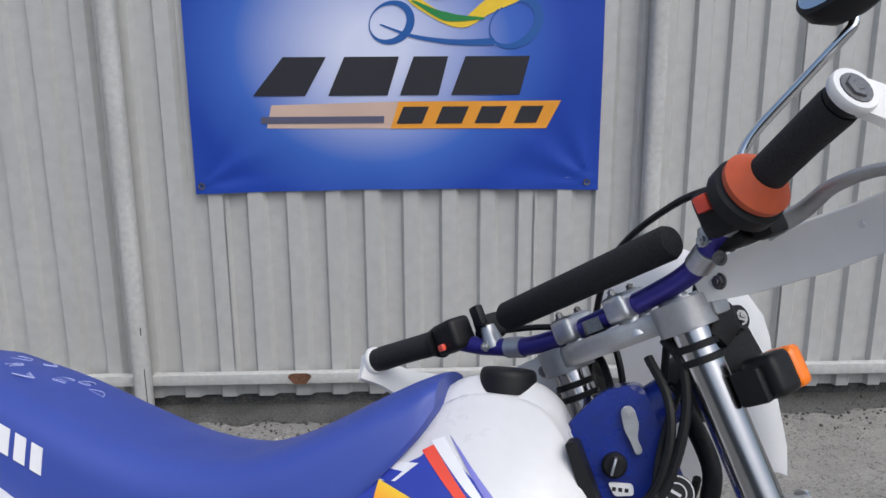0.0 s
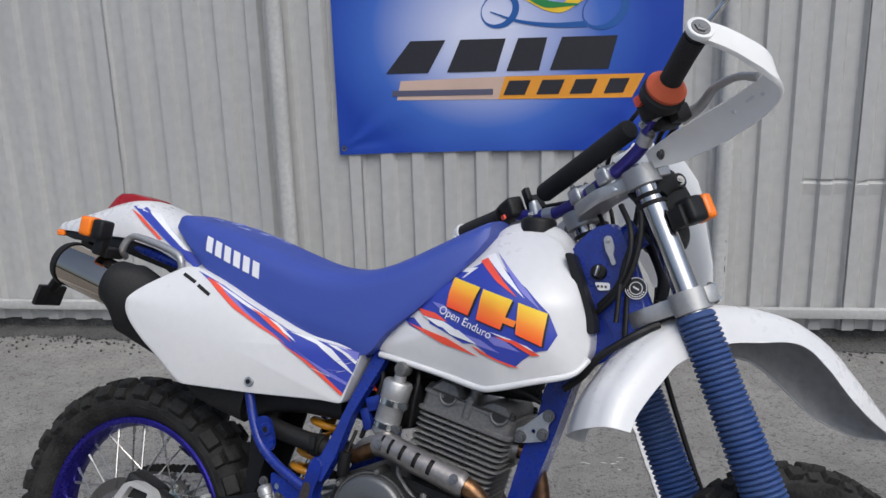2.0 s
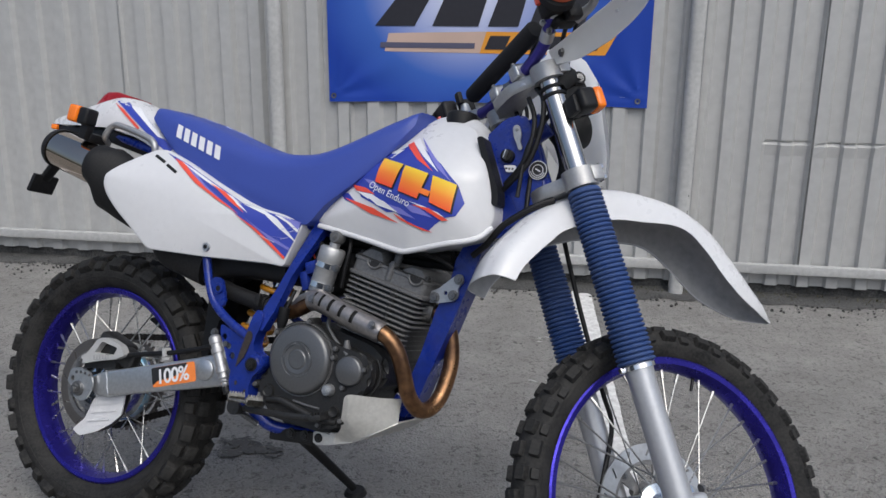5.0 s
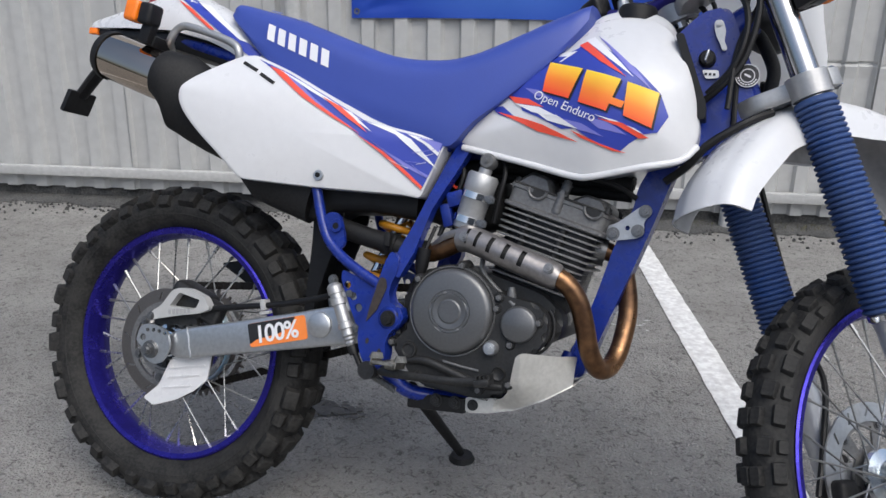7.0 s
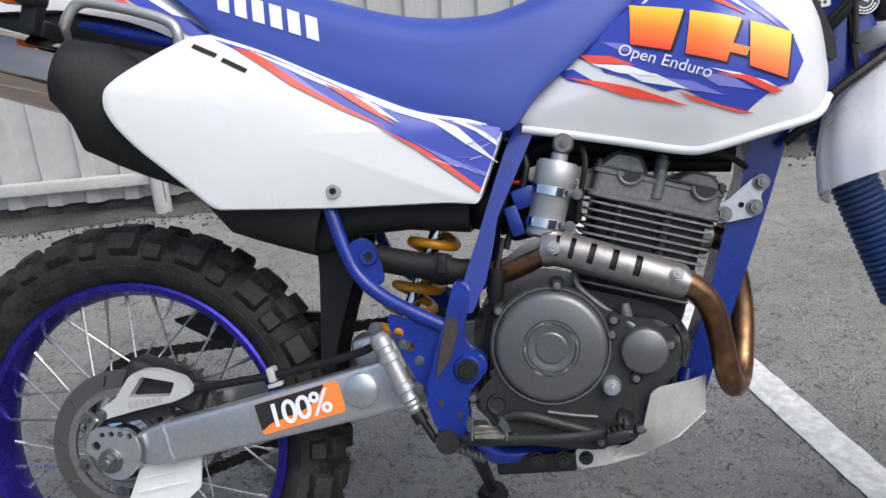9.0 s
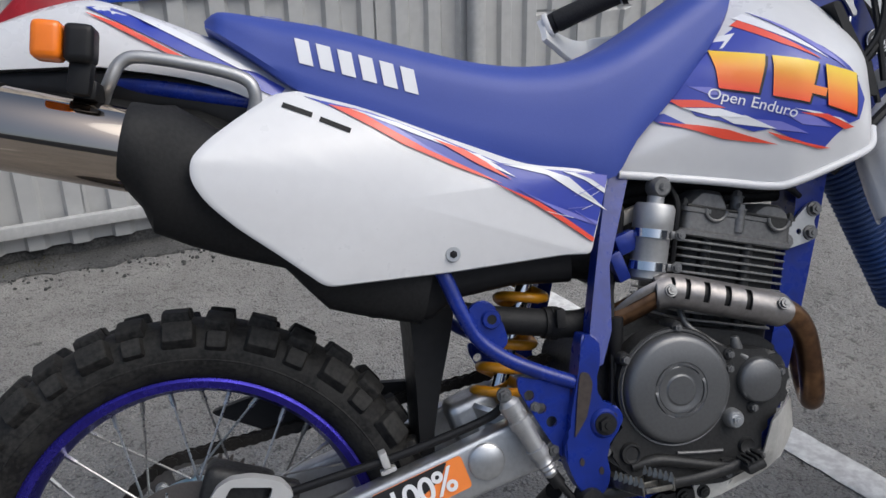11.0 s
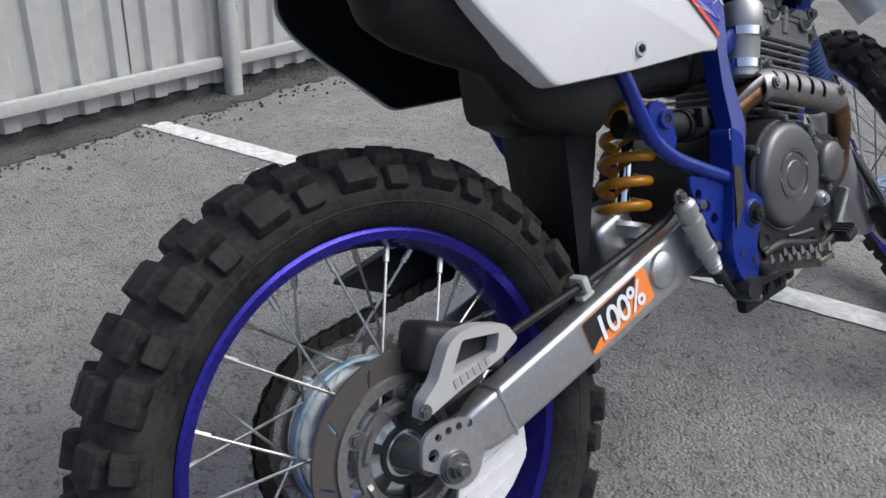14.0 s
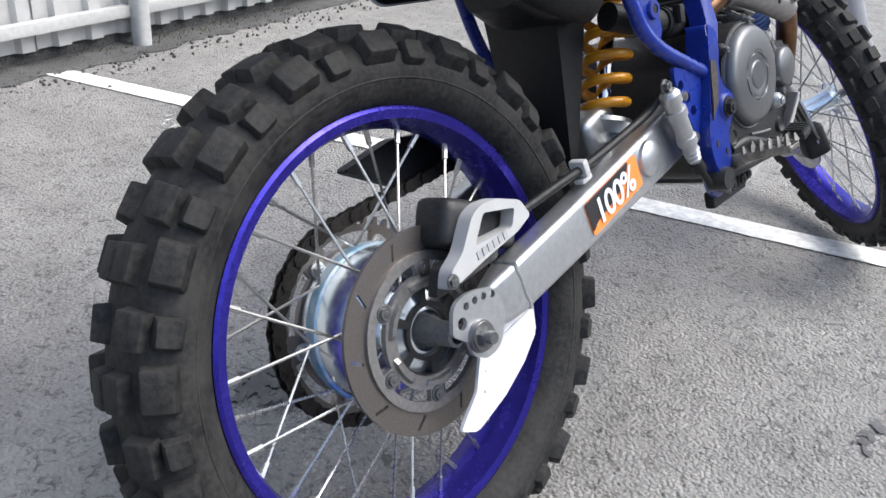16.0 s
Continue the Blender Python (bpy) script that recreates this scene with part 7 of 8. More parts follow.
    for k, (x, z, ry, rz, yy) in enumerate(((-0.016, 0.514, 0.0465, 0.0465, -0.138), (-0.008, 0.512, 0.0475, 0.0475, -0.138), (0.008, 0.500, 0.048, 0.056, -0.134), (0.020, 0.486, 0.048, 0.070, -0.128), (0.036, 0.477, 0.048, 0.069, -0.120), (0.055, 0.466, 0.048, 0.068, -0.114), (0.095, 0.446, 0.046, 0.064, -0.110), (0.155, 0.420, 0.042, 0.058, -0.106), (0.180, 0.394, 0.040, 0.061, -0.104), (0.203, 0.372, 0.038, 0.064, -0.100), (0.235, 0.358, 0.036, 0.061, -0.095), (0.31, 0.330, 0.034, 0.054, -0.088))):
        rings.append([(x + 0.25 * rz * math.sin(t), yy + ry * math.cos(t), z + rz * math.sin(t)) for t in (2 * math.pi * q / 36 for q in range(36))])
    skin(bm, rings)
    put("silencer_shroud", bm, MATTE, "matt black silencer body", parent=sil)


def build_bottom():
    # skid plate: tab on the cradle, wing that flares out round the case and back in to the front
    def wing(x, z):
        near = float(np.interp(z, [0.02, 0.05, 0.07, 0.118], [-0.095, -0.125, -0.140, -0.155])) if x > 0.69 else -0.100
        return near + (-0.070 - near) * max(0.0, min(1.0, (x - 0.735) / 0.073))

    out = rounded([(0.638, 0.026), (0.640, 0.002), (0.676, 0.008), (0.720, 0.021), (0.767, 0.047), (0.808, 0.075), (0.805, 0.088), (0.808, 0.121), (0.785, 0.119), (0.735, 0.122), (0.726, 0.115), (0.719, 0.069), (0.712, 0.046), (0.700, 0.036), (0.666, 0.029)], 0.005)
    bm = bmesh.new()
    bm.faces.new([bm.verts.new((x, 0, z)) for x, z in out])
    bmesh.ops.triangulate(bm, faces=bm.faces)
    for _ in range(4):
        bmesh.ops.subdivide_edges(bm, edges=[e for e in bm.edges if e.calc_length() > 0.012], cuts=1)
        bmesh.ops.triangulate(bm, faces=[f for f in bm.faces if len(f.verts) > 3])
    for v in bm.verts:
        v.co.y = wing(v.co.x, v.co.z)
    bmesh.ops.recalc_face_normals(bm, faces=bm.faces)
    g = bmesh.ops.extrude_face_region(bm, geom=list(bm.faces))
    bmesh.ops.translate(bm, verts=[v for v in g["geom"] if isinstance(v, bmesh.types.BMVert)], vec=(0, 0.003, 0))
    rows = []
    for x, z in ((0.645, 0.003), (0.676, 0.009), (0.720, 0.022), (0.767, 0.048), (0.806, 0.075)):
        rows.append([(x, wing(x, z) + 0.002, z), (x, -wing(x, z), z), (x + 0.002, -wing(x, z), z - 0.003), (x + 0.002, wing(x, z) + 0.002, z - 0.003)])
    skin(bm, rows)
    skid = put("skid_plate", bm, mat("matt_alloy_skid", (0.68, 0.67, 0.63), 0.42, metal=0.5, grain=0.16, scale=140, big=20), "pale alloy skid plate")
    bolts("skid_bolt", [(0.652, -0.100, 0.015)], ENGDARK, skid, 0.0070, 0.005)
    bm = block(bmesh.new(), (0.104, 0.016, 0.026), pose(0.588, -0.096, 0.006, 0, -5, 0), bevel=0.005)
    bracket = put("engine_bracket", bm, MATTE, "black engine bracket")
    bolts("bracket_bolt", [(0.589, -0.104, 0.012), (0.622, -0.104, 0.014)], ENGDARK, bracket, 0.0085, 0.006)
    # foot rest: toothed steel cradle
    bm = bmesh.new()
    c = Vector((0, 0, 0))
    peg_m = Matrix.Translation((0.527, -0.175, 0.070)) @ Matrix.Rotation(radians(-8), 4, "X") @ Matrix.Rotation(radians(8), 4, "Z")
    for dx in (-0.020, 0.020):
        pts = [c + Vector((dx, 0.012, 0)), c + Vector((dx, -0.050, 0.002))]
        m = Matrix.Translation((pts[0] + pts[1]) / 2)
        block(bm, (0.003, 0.064, 0.013), m, bevel=0.001, seg=1)
        for k in range(6):
            p = c + Vector((dx, 0.008 - 0.0112 * k, 0.0065))
            bmesh.ops.create_cone(bm, cap_ends=True, segments=4, radius1=0.0050, radius2=0.0012, depth=0.010, matrix=Matrix.Translation(p + Vector((0, 0, 0.004))))
    for y in (-0.050, -0.020, 0.010):
        block(bm, (0.036, 0.004, 0.006), Matrix.Translation(c + Vector((0, y, 0))), bevel=0.001, seg=1)
    block(bm, (0.022, 0.050, 0.016), Matrix.Translation(c + Vector((-0.004, 0.036, -0.003))), bevel=0.006)
    peg = put("foot_rest", bm, mat("worn_steel", (0.30, 0.285, 0.25), 0.36, metal=0.9, grain=0.5, scale=120, big=30), "worn toothed steel foot rest", peg_m)
    spr = []
    for k in range(90):
        t = k / 89
        p = Vector((0.482, -0.140, 0.038)).lerp(Vector((0.524, -0.132, 0.020)), t)
        spr.append(p + 0.0055 * Vector((0.0, math.cos(k * 0.95), math.sin(k * 0.95))))
    put("return_spring", tube(bmesh.new(), spr, 0.0013, 5, smooth=False), STEEL, "steel return spring")
    # rear brake pedal and master cylinder
    bm = tube(bmesh.new(), [(0.472, -0.140, 0.050), (0.52, -0.150, 0.050), (0.60, -0.160, 0.056), (0.64, -0.160, 0.060), (0.676, -0.160, 0.066)], [0.0075, 0.0075, 0.0065, 0.0065, 0.008], 12, flat=0.6)
    block(bm, (0.026, 0.034, 0.012), pose(0.684, -0.166, 0.068, 0, -18, 0), bevel=0.004)
    for k in range(4):
        block(bm, (0.003, 0.026, 0.006), pose(0.674 + 0.0065 * k, -0.166, 0.073 + 0.002 * k, 0, -18, 0))
    lathe(bm, [(0.0, -0.160), (0.015, -0.160), (0.017, -0.135), (0.0, -0.135)], 18, "y", (0.478, 0, 0.048))
    put("brake_pedal", bm, ENGDARK, "dark steel brake pedal")
    bm = bmesh.new()
    p, q = Vector((0.386, -0.136, 0.180)), Vector((0.436, -0.136, 0.080))
    steps = ((0, 0.009), (0.05, 0.0135), (0.16, 0.0135), (0.17, 0.0115), (0.24, 0.0115), (0.25, 0.0140), (0.34, 0.0140), (0.35, 0.0115), (0.62, 0.0115), (0.63, 0.0132), (0.72, 0.0132), (0.73, 0.0110), (0.80, 0.0100), (0.83, 0.0115), (0.86, 0.0090), (0.89, 0.0105), (0.92, 0.0080), (0.95, 0.0095), (1.0, 0.0070))
    rows = []
    axis = (q - p).normalized()
    for t, r in steps:
        c, side_v = p.lerp(q, t), Vector((0, 1, 0))
        rows.append([c + r * (math.cos(w) * side_v + math.sin(w) * axis.cross(side_v)) for w in (2 * math.pi * k / 18 for k in range(18))])
    skin(bm, rows)
    block(bm, (0.040, 0.010, 0.016), pose(0.408, -0.128, 0.152, 0, 62, 0), bevel=0.003)
    mc = put("master_cylinder", bm, CAST, "grey rear master cylinder")
    bm = rod((0.434, -0.136, 0.084), (0.462, -0.140, 0.044), 0.005, 10)
    tube(bm, [(0.436, -0.136, 0.080), (0.444, -0.137, 0.068)], 0.009, 12, smooth=False)
    put("push_rod", bm, MATTE, parent=mc)
    bolts("cylinder_bolt", [(x, -0.133, z) for x, z in ((0.420, 0.168), (0.440, 0.112), (0.384, 0.186))], STEEL, mc, 0.007, 0.007)
    # side stand on the far side, its foot on the ground
    foot = BIKE_M.inverted() @ Vector((-0.019, 1.150, 0.012))
    bm = tube(bmesh.new(), [(0.489, 0.035, -0.005), tuple(foot.lerp(Vector((0.489, 0.035, -0.005)), 0.04))], [0.0125, 0.010], 14, smooth=False)
    up = (BIKE_M.inverted().to_3x3() @ Vector((0, 0, 1))).normalized()
    q = up.to_track_quat("Z", "Y").to_matrix().to_4x4()
    bmesh.ops.create_cone(bm, cap_ends=True, segments=20, radius1=0.030, radius2=0.024, depth=0.012, matrix=Matrix.Translation(foot - up * 0.006) @ q)
    put("side_stand", bm, MATTE, "black side stand")


# -- bodywork --
def build_seat():
    st = [(0.074, 0.650, 0.660, 0.080), (0.090, 0.635, 0.668, 0.100), (0.125, 0.606, 0.664, 0.110), (0.175, 0.566, 0.655, 0.116), (0.235, 0.536, 0.640, 0.120), (0.327, 0.496, 0.612, 0.123), (0.40, 0.474, 0.593, 0.123), (0.46, 0.456, 0.586, 0.122), (0.52, 0.442, 0.589, 0.120), (0.556, 0.438, 0.599, 0.117), (0.590, 0.482, 0.613, 0.114), (0.64, 0.527, 0.640, 0.108), (0.70, 0.588, 0.675, 0.098), (0.735, 0.632, 0.692, 0.088), (0.752, 0.664, 0.697, 0.076)]
    line = spline([(x, zb, zt) for x, zb, zt, w in st], 3)
    ws = [w for *_, w in st]
    rings = []
    for i, p in enumerate(line):
        x, zb, zt = p
        w = float(np.interp(i / (len(line) - 1) * (len(st) - 1), range(len(st)), ws))
        h = zt - zb
        r = min(0.042, h * 0.55)
        half = [(-w * 0.97, zb), (-w, zb + h * 0.10)]
        half += [(-w + 0.004 * t, zb + h * 0.1 + (h * 0.9 - r) * t) for t in (0.35, 0.7, 1.0)]
        half += [(-w + 0.004 + r * 1.15 * (1 - math.cos(a)), zt - r + r * math.sin(a)) for a in (math.radians(k) for k in (20, 40, 60, 75, 90))]
        half += [(-w * 0.35, zt + 0.004)]
        rings.append([(x, y, z) for y, z in half] + [(x, 0, zt + 0.006)] + [(x, -y, z) for y, z in half[::-1]])
    bm = bmesh.new()
    skin(bm, rings)
    seat = put("seat", bm, VINYL, "long blue vinyl seat")

    def side(x, z):
        i = np.interp(x, [s[0] for s in st], range(len(st)))
        zb, zt, w = (float(np.interp(i, range(len(st)), [s[k] for s in st])) for k in (1, 2, 3))
        h = zt - zb
        r = min(0.042, h * 0.55)
        t = (z - zb - h * 0.1) / max(1e-4, h * 0.9 - r)
        y = -w + 0.004 * max(0, min(1, t))
        if z > zt - r:
            s = min(1.0, (z - zt + r) / r)
            y = -w + 0.004 + r * 1.15 * (1 - math.sqrt(max(0, 1 - s * s)))
        return y

    # name on the seat as plain white blocks, leaning with the seat line
    o, u, v = Vector((0.178, 0.598)), Vector((0.951, -0.32)).normalized(), Vector((-0.10, 0.995))
    shapes = []
    for k in range(6):
        a, w, h = o + u * (0.0252 * k), 0.0168, 0.030
        shapes.append([tuple(a), tuple(a + u * w), tuple(a + u * w + v * h), tuple(a + v * h)])
    for s in shapes:
        decal("name_block", [s], side, D_WHITE, seat, lift=0.0016)
    # chalk scribbles on the top of the seat
    rnd = random.Random(8)
    bm = bmesh.new()
    for cx, cy in ((0.15, -0.045), (0.18, -0.02), (0.21, -0.04), (0.15, 0.02), (0.19, 0.035), (0.235, 0.0), (0.255, 0.03), (0.28, 0.02)):
        pts = []
        for k in range(7):
            x, y = cx + rnd.uniform(-0.012, 0.014), cy + rnd.uniform(-0.016, 0.016)
            zt = float(np.interp(x, [s[0] for s in st], [s[2] for s in st]))
            pts.append((x, y, zt + 0.0055))
        tube(bm, pts, 0.0008, 4, steps=5)
    put("chalk_mark", bm, mat("faint_chalk", (0.34, 0.38, 0.66), 0.7, grain=0.3, scale=200), "faint chalk marks", parent=seat)


def lettering(cu, name, material, parent, place, surface, lift):
    """Built-in font laid on a curved side: place maps the flat text to x-z."""
    t = new(name, cu)
    bpy.context.view_layer.update()
    me = bpy.data.meshes.new_from_object(t.evaluated_get(bpy.context.evaluated_depsgraph_get()))
    bpy.data.objects.remove(t)
    bm = bmesh.new()
    bm.from_mesh(me)
    for v in bm.verts:
        depth = v.co.z
        q = place(v.co)
        v.co = (q.x, surface(q.x, q.y) - lift - depth, q.y)
    return put(name, bm, material, parent=parent, smooth=False)


def build_tank():
    pts = [(0.556, 0.449), (0.600, 0.494), (0.640, 0.538), (0.690, 0.596), (0.735, 0.652), (0.765, 0.680), (0.820, 0.688), (0.868, 0.676), (0.898, 0.640), (0.930, 0.574), (0.949, 0.509), (0.947, 0.476), (0.926, 0.452), (0.870, 0.434), (0.800, 0.413), (0.768, 0.411), (0.703, 0.422), (0.607, 0.437)]
    out = rounded(pts, 0.02, 3)

    def edge(x, z):
        return float(np.interp(x, [0.56, 0.65, 0.72, 0.80, 0.88, 0.92, 0.955], [-0.086, -0.092, -0.100, -0.116, -0.118, -0.108, -0.074])) + 0.062 * max(0, (z - 0.56) / 0.10) ** 1.3

    pf = Puff(out, (0.80, 0.53), edge, 0.024, 2.2)
    bm = bmesh.new()
    right = pf.shell(bm, 0.006)
    left = [[bm.verts.new((v.co.x, -v.co.y, v.co.z)) for v in ring] for ring in right]
    n = len(out)
    for a, b in zip(left, left[1:]):
        for j in range(n):
            k = (j + 1) % n
            bm.faces.new((a[k], a[j], b[j], b[k]))
    bm.faces.new(left[-1])
    # band across, crowned on top
    prev = right[0]
    steps = 8
    rows = [right[0]]
    for i in range(1, steps):
        t = i / steps
        row = []
        for v in right[0]:
            y = v.co.y * (1 - 2 * t)
            lift = 0.020 * math.sin(math.pi * t) * max(0, min(1, (v.co.z - 0.60) / 0.06))
            row.append(bm.verts.new((v.co.x, y, v.co.z + lift)))
        rows.append(row)
    rows.append(left[0])
    for a, b in zip(rows, rows[1:]):
        for j in range(n):
            k = (j + 1) % n
            bm.faces.new((a[j], a[k], b[k], b[j]))
    tank = put("fuel_tank", bm, WHITE, "white plastic fuel tank with racing stripes")
    # lower lip
    bm = bmesh.new()
    lip = [(0.570, 0.440), (0.640, 0.430), (0.703, 0.420), (0.768, 0.409), (0.800, 0.411), (0.870, 0.432), (0.926, 0.450), (0.948, 0.476)]
    tube(bm, [(x, edge(x, z) - 0.001, z) for x, z in lip], 0.0055, 10, steps=5)
    put("tank_lip", bm, WHITE, parent=tank)
    bm = lathe(bmesh.new(), [(0.0, 0.7130), (0.020, 0.7130), (0.026, 0.7128), (0.0295, 0.7115), (0.0315, 0.7085), (0.0325, 0.7040), (0.0325, 0.686), (0.0, 0.686)], 40, "z", (0.818, 0, 0))
    put("filler_cap", bm, BLACK, "black filler cap", parent=tank)
    bm = plate(bmesh.new(), rounded([(0.893, 0.648), (0.905, 0.650), (0.952, 0.545), (0.955, 0.520), (0.944, 0.518)], 0.003), -0.088, -0.045, bevel=0.002)
    put("tank_edge_rubber", bm, BLACK, "black rubber edge", parent=tank)
    S = pf.y
    D = lambda nm, o, m, lift=0.0012, lab="": decal(nm, o, S, m, tank, lift, lab)
    # blue flash with red, white and violet streaks
    D("flash", [[(0.632, 0.530), (0.662, 0.558), (0.706, 0.596), (0.744, 0.618), (0.762, 0.638), (0.798, 0.612), (0.845, 0.583), (0.888, 0.545), (0.904, 0.512), (0.891, 0.486), (0.872, 0.481), (0.852, 0.466), (0.839, 0.453), (0.800, 0.462), (0.764, 0.482), (0.742, 0.480), (0.700, 0.497), (0.672, 0.506), (0.662, 0.518)]], D_BLUE, 0.0012, "blue flash decal")
    D("streak", [[(0.690, 0.588), (0.712, 0.609), (0.744, 0.612), (0.722, 0.592)]], D_WHITE, 0.0020, "white streak decal")
    D("streak", [[(0.700, 0.592), (0.712, 0.602), (0.728, 0.602), (0.716, 0.590)]], D_BLUE, 0.0026)
    D("streak", [[(0.744, 0.624), (0.756, 0.631), (0.800, 0.594), (0.834, 0.566), (0.790, 0.590)]], D_RED, 0.0022, "red streak decal")
    D("streak", [[(0.752, 0.634), (0.766, 0.640), (0.815, 0.596), (0.846, 0.566), (0.802, 0.596)]], D_WHITE, 0.0020)
    D("streak", [[(0.772, 0.642), (0.790, 0.628), (0.846, 0.580), (0.876, 0.548), (0.836, 0.578)]], D_VIOLET, 0.0018, "violet streak decal")
    D("streak", [[(0.640, 0.531), (0.679, 0.526), (0.708, 0.513), (0.655, 0.519)]], D_RED, 0.0024)
    D("streak", [[(0.668, 0.545), (0.694, 0.541), (0.716, 0.528), (0.690, 0.532)]], D_VIOLET, 0.0020)
    D("streak", [[(0.655, 0.518), (0.700, 0.513), (0.738, 0.497), (0.690, 0.504)]], D_WHITE, 0.0026)
    D("streak", [[(0.612, 0.511), (0.634, 0.513), (0.672, 0.487), (0.628, 0.499)]], D_BLUE, 0.0018)
    D("streak", [[(0.625, 0.503), (0.672, 0.494), (0.710, 0.485), (0.772, 0.461), (0.703, 0.474), (0.674, 0.485)]], D_RED, 0.0024)
    D("streak", [[(0.690, 0.508), (0.732, 0.501), (0.770, 0.481), (0.717, 0.492)]], D_WHITE, 0.0022)
    D("streak", [[(0.742, 0.496), (0.775, 0.490), (0.812, 0.472), (0.770, 0.480)]], D_VIOLET, 0.0021)
    D("streak", [[(0.758, 0.479), (0.808, 0.461), (0.848, 0.451), (0.828, 0.452), (0.775, 0.468)]], D_RED, 0.0024)
    D("streak", [[(0.778, 0.500), (0.817, 0.495), (0.846, 0.478), (0.803, 0.484)]], D_VIOLET, 0.0020)
    D("streak", [[(0.800, 0.499), (0.832, 0.490), (0.866, 0.474), (0.880, 0.476), (0.838, 0.495)]], D_RED, 0.0026)
    D("streak", [[(0.792, 0.505), (0.827, 0.498), (0.872, 0.481), (0.857, 0.489)]], D_WHITE, 0.0024)
    # model name as plain tapering blocks running from red to yellow
    fade = fade_material()
    u = Vector((0.974, -0.228))
    for quad in (((0.703, 0.591), (0.764, 0.577), (0.748, 0.528), (0.702, 0.539)), ((0.771, 0.575), (0.828, 0.561), (0.811, 0.511), (0.765, 0.523)), ((0.815, 0.533), (0.838, 0.527), (0.834, 0.517), (0.812, 0.523)), ((0.838, 0.558), (0.887, 0.545), (0.882, 0.491), (0.838, 0.506))):
        D("name_shadow", [[(x + 0.0030, z - 0.0028) for x, z in quad]], D_BLACK, 0.0030, "black print shadow")
        D("name_block", [list(quad)], fade, 0.0042, "orange to yellow printed block")
    cu = bpy.data.curves.new("script_text", "FONT")
    cu.body, cu.size, cu.extrude, cu.shear = "Open Enduro", 0.0205, 0.0002, 0.25
    lettering(cu, "script_text", D_WHITE, tank, lambda p: Vector((0.686, 0.528)) + Vector((0.951, -0.309)) * p.x + Vector((0.10, 0.99)) * p.y, S, 0.0030)


def build_side_panels():
    pts = [(0.172, 0.564), (0.146, 0.561), (0.107, 0.5375), (0.070, 0.511), (0.052, 0.492), (0.050, 0.470), (0.062, 0.447), (0.091, 0.416), (0.135, 0.381), (0.184, 0.339), (0.330, 0.340), (0.478, 0.346), (0.515, 0.344), (0.549, 0.446), (0.438, 0.460), (0.324, 0.505), (0.240, 0.542)]
    radii = [0.006, 0.008, 0.03, 0.03, 0.02, 0.02, 0.03, 0.04, 0.04, 0.012, 0.03, 0.008, 0.008, 0.006, 0.03, 0.03, 0.03]
    out = rounded(pts, radii, 4)

    def edge(x, z):
        return float(np.interp(x, [0.03, 0.12, 0.22, 0.34, 0.57], [-0.184, -0.168, -0.152, -0.138, -0.110])) + 0.028 * max(0.0, min(1.0, (z - 0.49) / 0.07)) * max(0.0, min(1.0, (0.32 - x) / 0.12))

    pf = Puff(out, (0.27, 0.43), edge, 0.012, 1.9)
    bm = bmesh.new()
    pf.shell(bm, 0.045)
    pan = put("side_panel", bm, WHITE, "white plastic side panel with racing stripes")
    S = pf.y
    D = lambda nm, o, m, lift=0.0012, lab="": decal(nm, o, S, m, pan, lift, lab)
    D("stripe", [[(0.180, 0.557), (0.250, 0.534), (0.327, 0.500), (0.402, 0.465), (0.447, 0.455), (0.545, 0.441), (0.536, 0.410), (0.518, 0.362), (0.482, 0.386), (0.446, 0.411), (0.371, 0.454), (0.303, 0.492), (0.240, 0.526)]], D_BLUE, 0.0012, "blue stripe decal")
    D("stripe", [[(0.205, 0.546), (0.236, 0.538), (0.270, 0.514), (0.312, 0.487), (0.372, 0.456), (0.401, 0.440), (0.345, 0.464), (0.285, 0.494), (0.255, 0.514)]], D_RED, 0.0022, "red stripe decal")
    D("stripe", [[(0.232, 0.541), (0.262, 0.527), (0.310, 0.492), (0.352, 0.466), (0.300, 0.490), (0.262, 0.516)]], D_VIOLET, 0.0019, "violet stripe decal")
    D("stripe", [[(0.228, 0.540), (0.280, 0.520), (0.330, 0.497), (0.402, 0.463), (0.360, 0.479), (0.300, 0.505)]], D_WHITE, 0.0026, "white stripe decal")
    D("stripe", [[(0.322, 0.498), (0.358, 0.484), (0.384, 0.467), (0.413, 0.444), (0.372, 0.466)]], D_RED, 0.0032)
    D("stripe", [[(0.345, 0.486), (0.378, 0.476), (0.420, 0.446), (0.388, 0.462)]], D_WHITE, 0.0028)
    D("stripe", [[(0.405, 0.463), (0.455, 0.455), (0.490, 0.441), (0.522, 0.413), (0.540, 0.396), (0.500, 0.420), (0.462, 0.446)]], D_WHITE, 0.0026)
    D("stripe", [[(0.482, 0.449), (0.520, 0.444), (0.541, 0.428), (0.538, 0.418), (0.512, 0.436)]], D_WHITE, 0.0027)
    D("stripe", [[(0.500, 0.446), (0.543, 0.440), (0.539, 0.424), (0.522, 0.436)]], D_VIOLET, 0.0030)
    D("stripe", [[(0.392, 0.441), (0.440, 0.413), (0.482, 0.384), (0.517, 0.359), (0.519, 0.364), (0.484, 0.390), (0.446, 0.415)]], D_RED, 0.0032)
    D("stripe", [[(0.420, 0.432), (0.452, 0.415), (0.500, 0.394), (0.526, 0.384), (0.524, 0.379), (0.480, 0.396)]], D_VIOLET, 0.0024)
    rnd = random.Random(5)
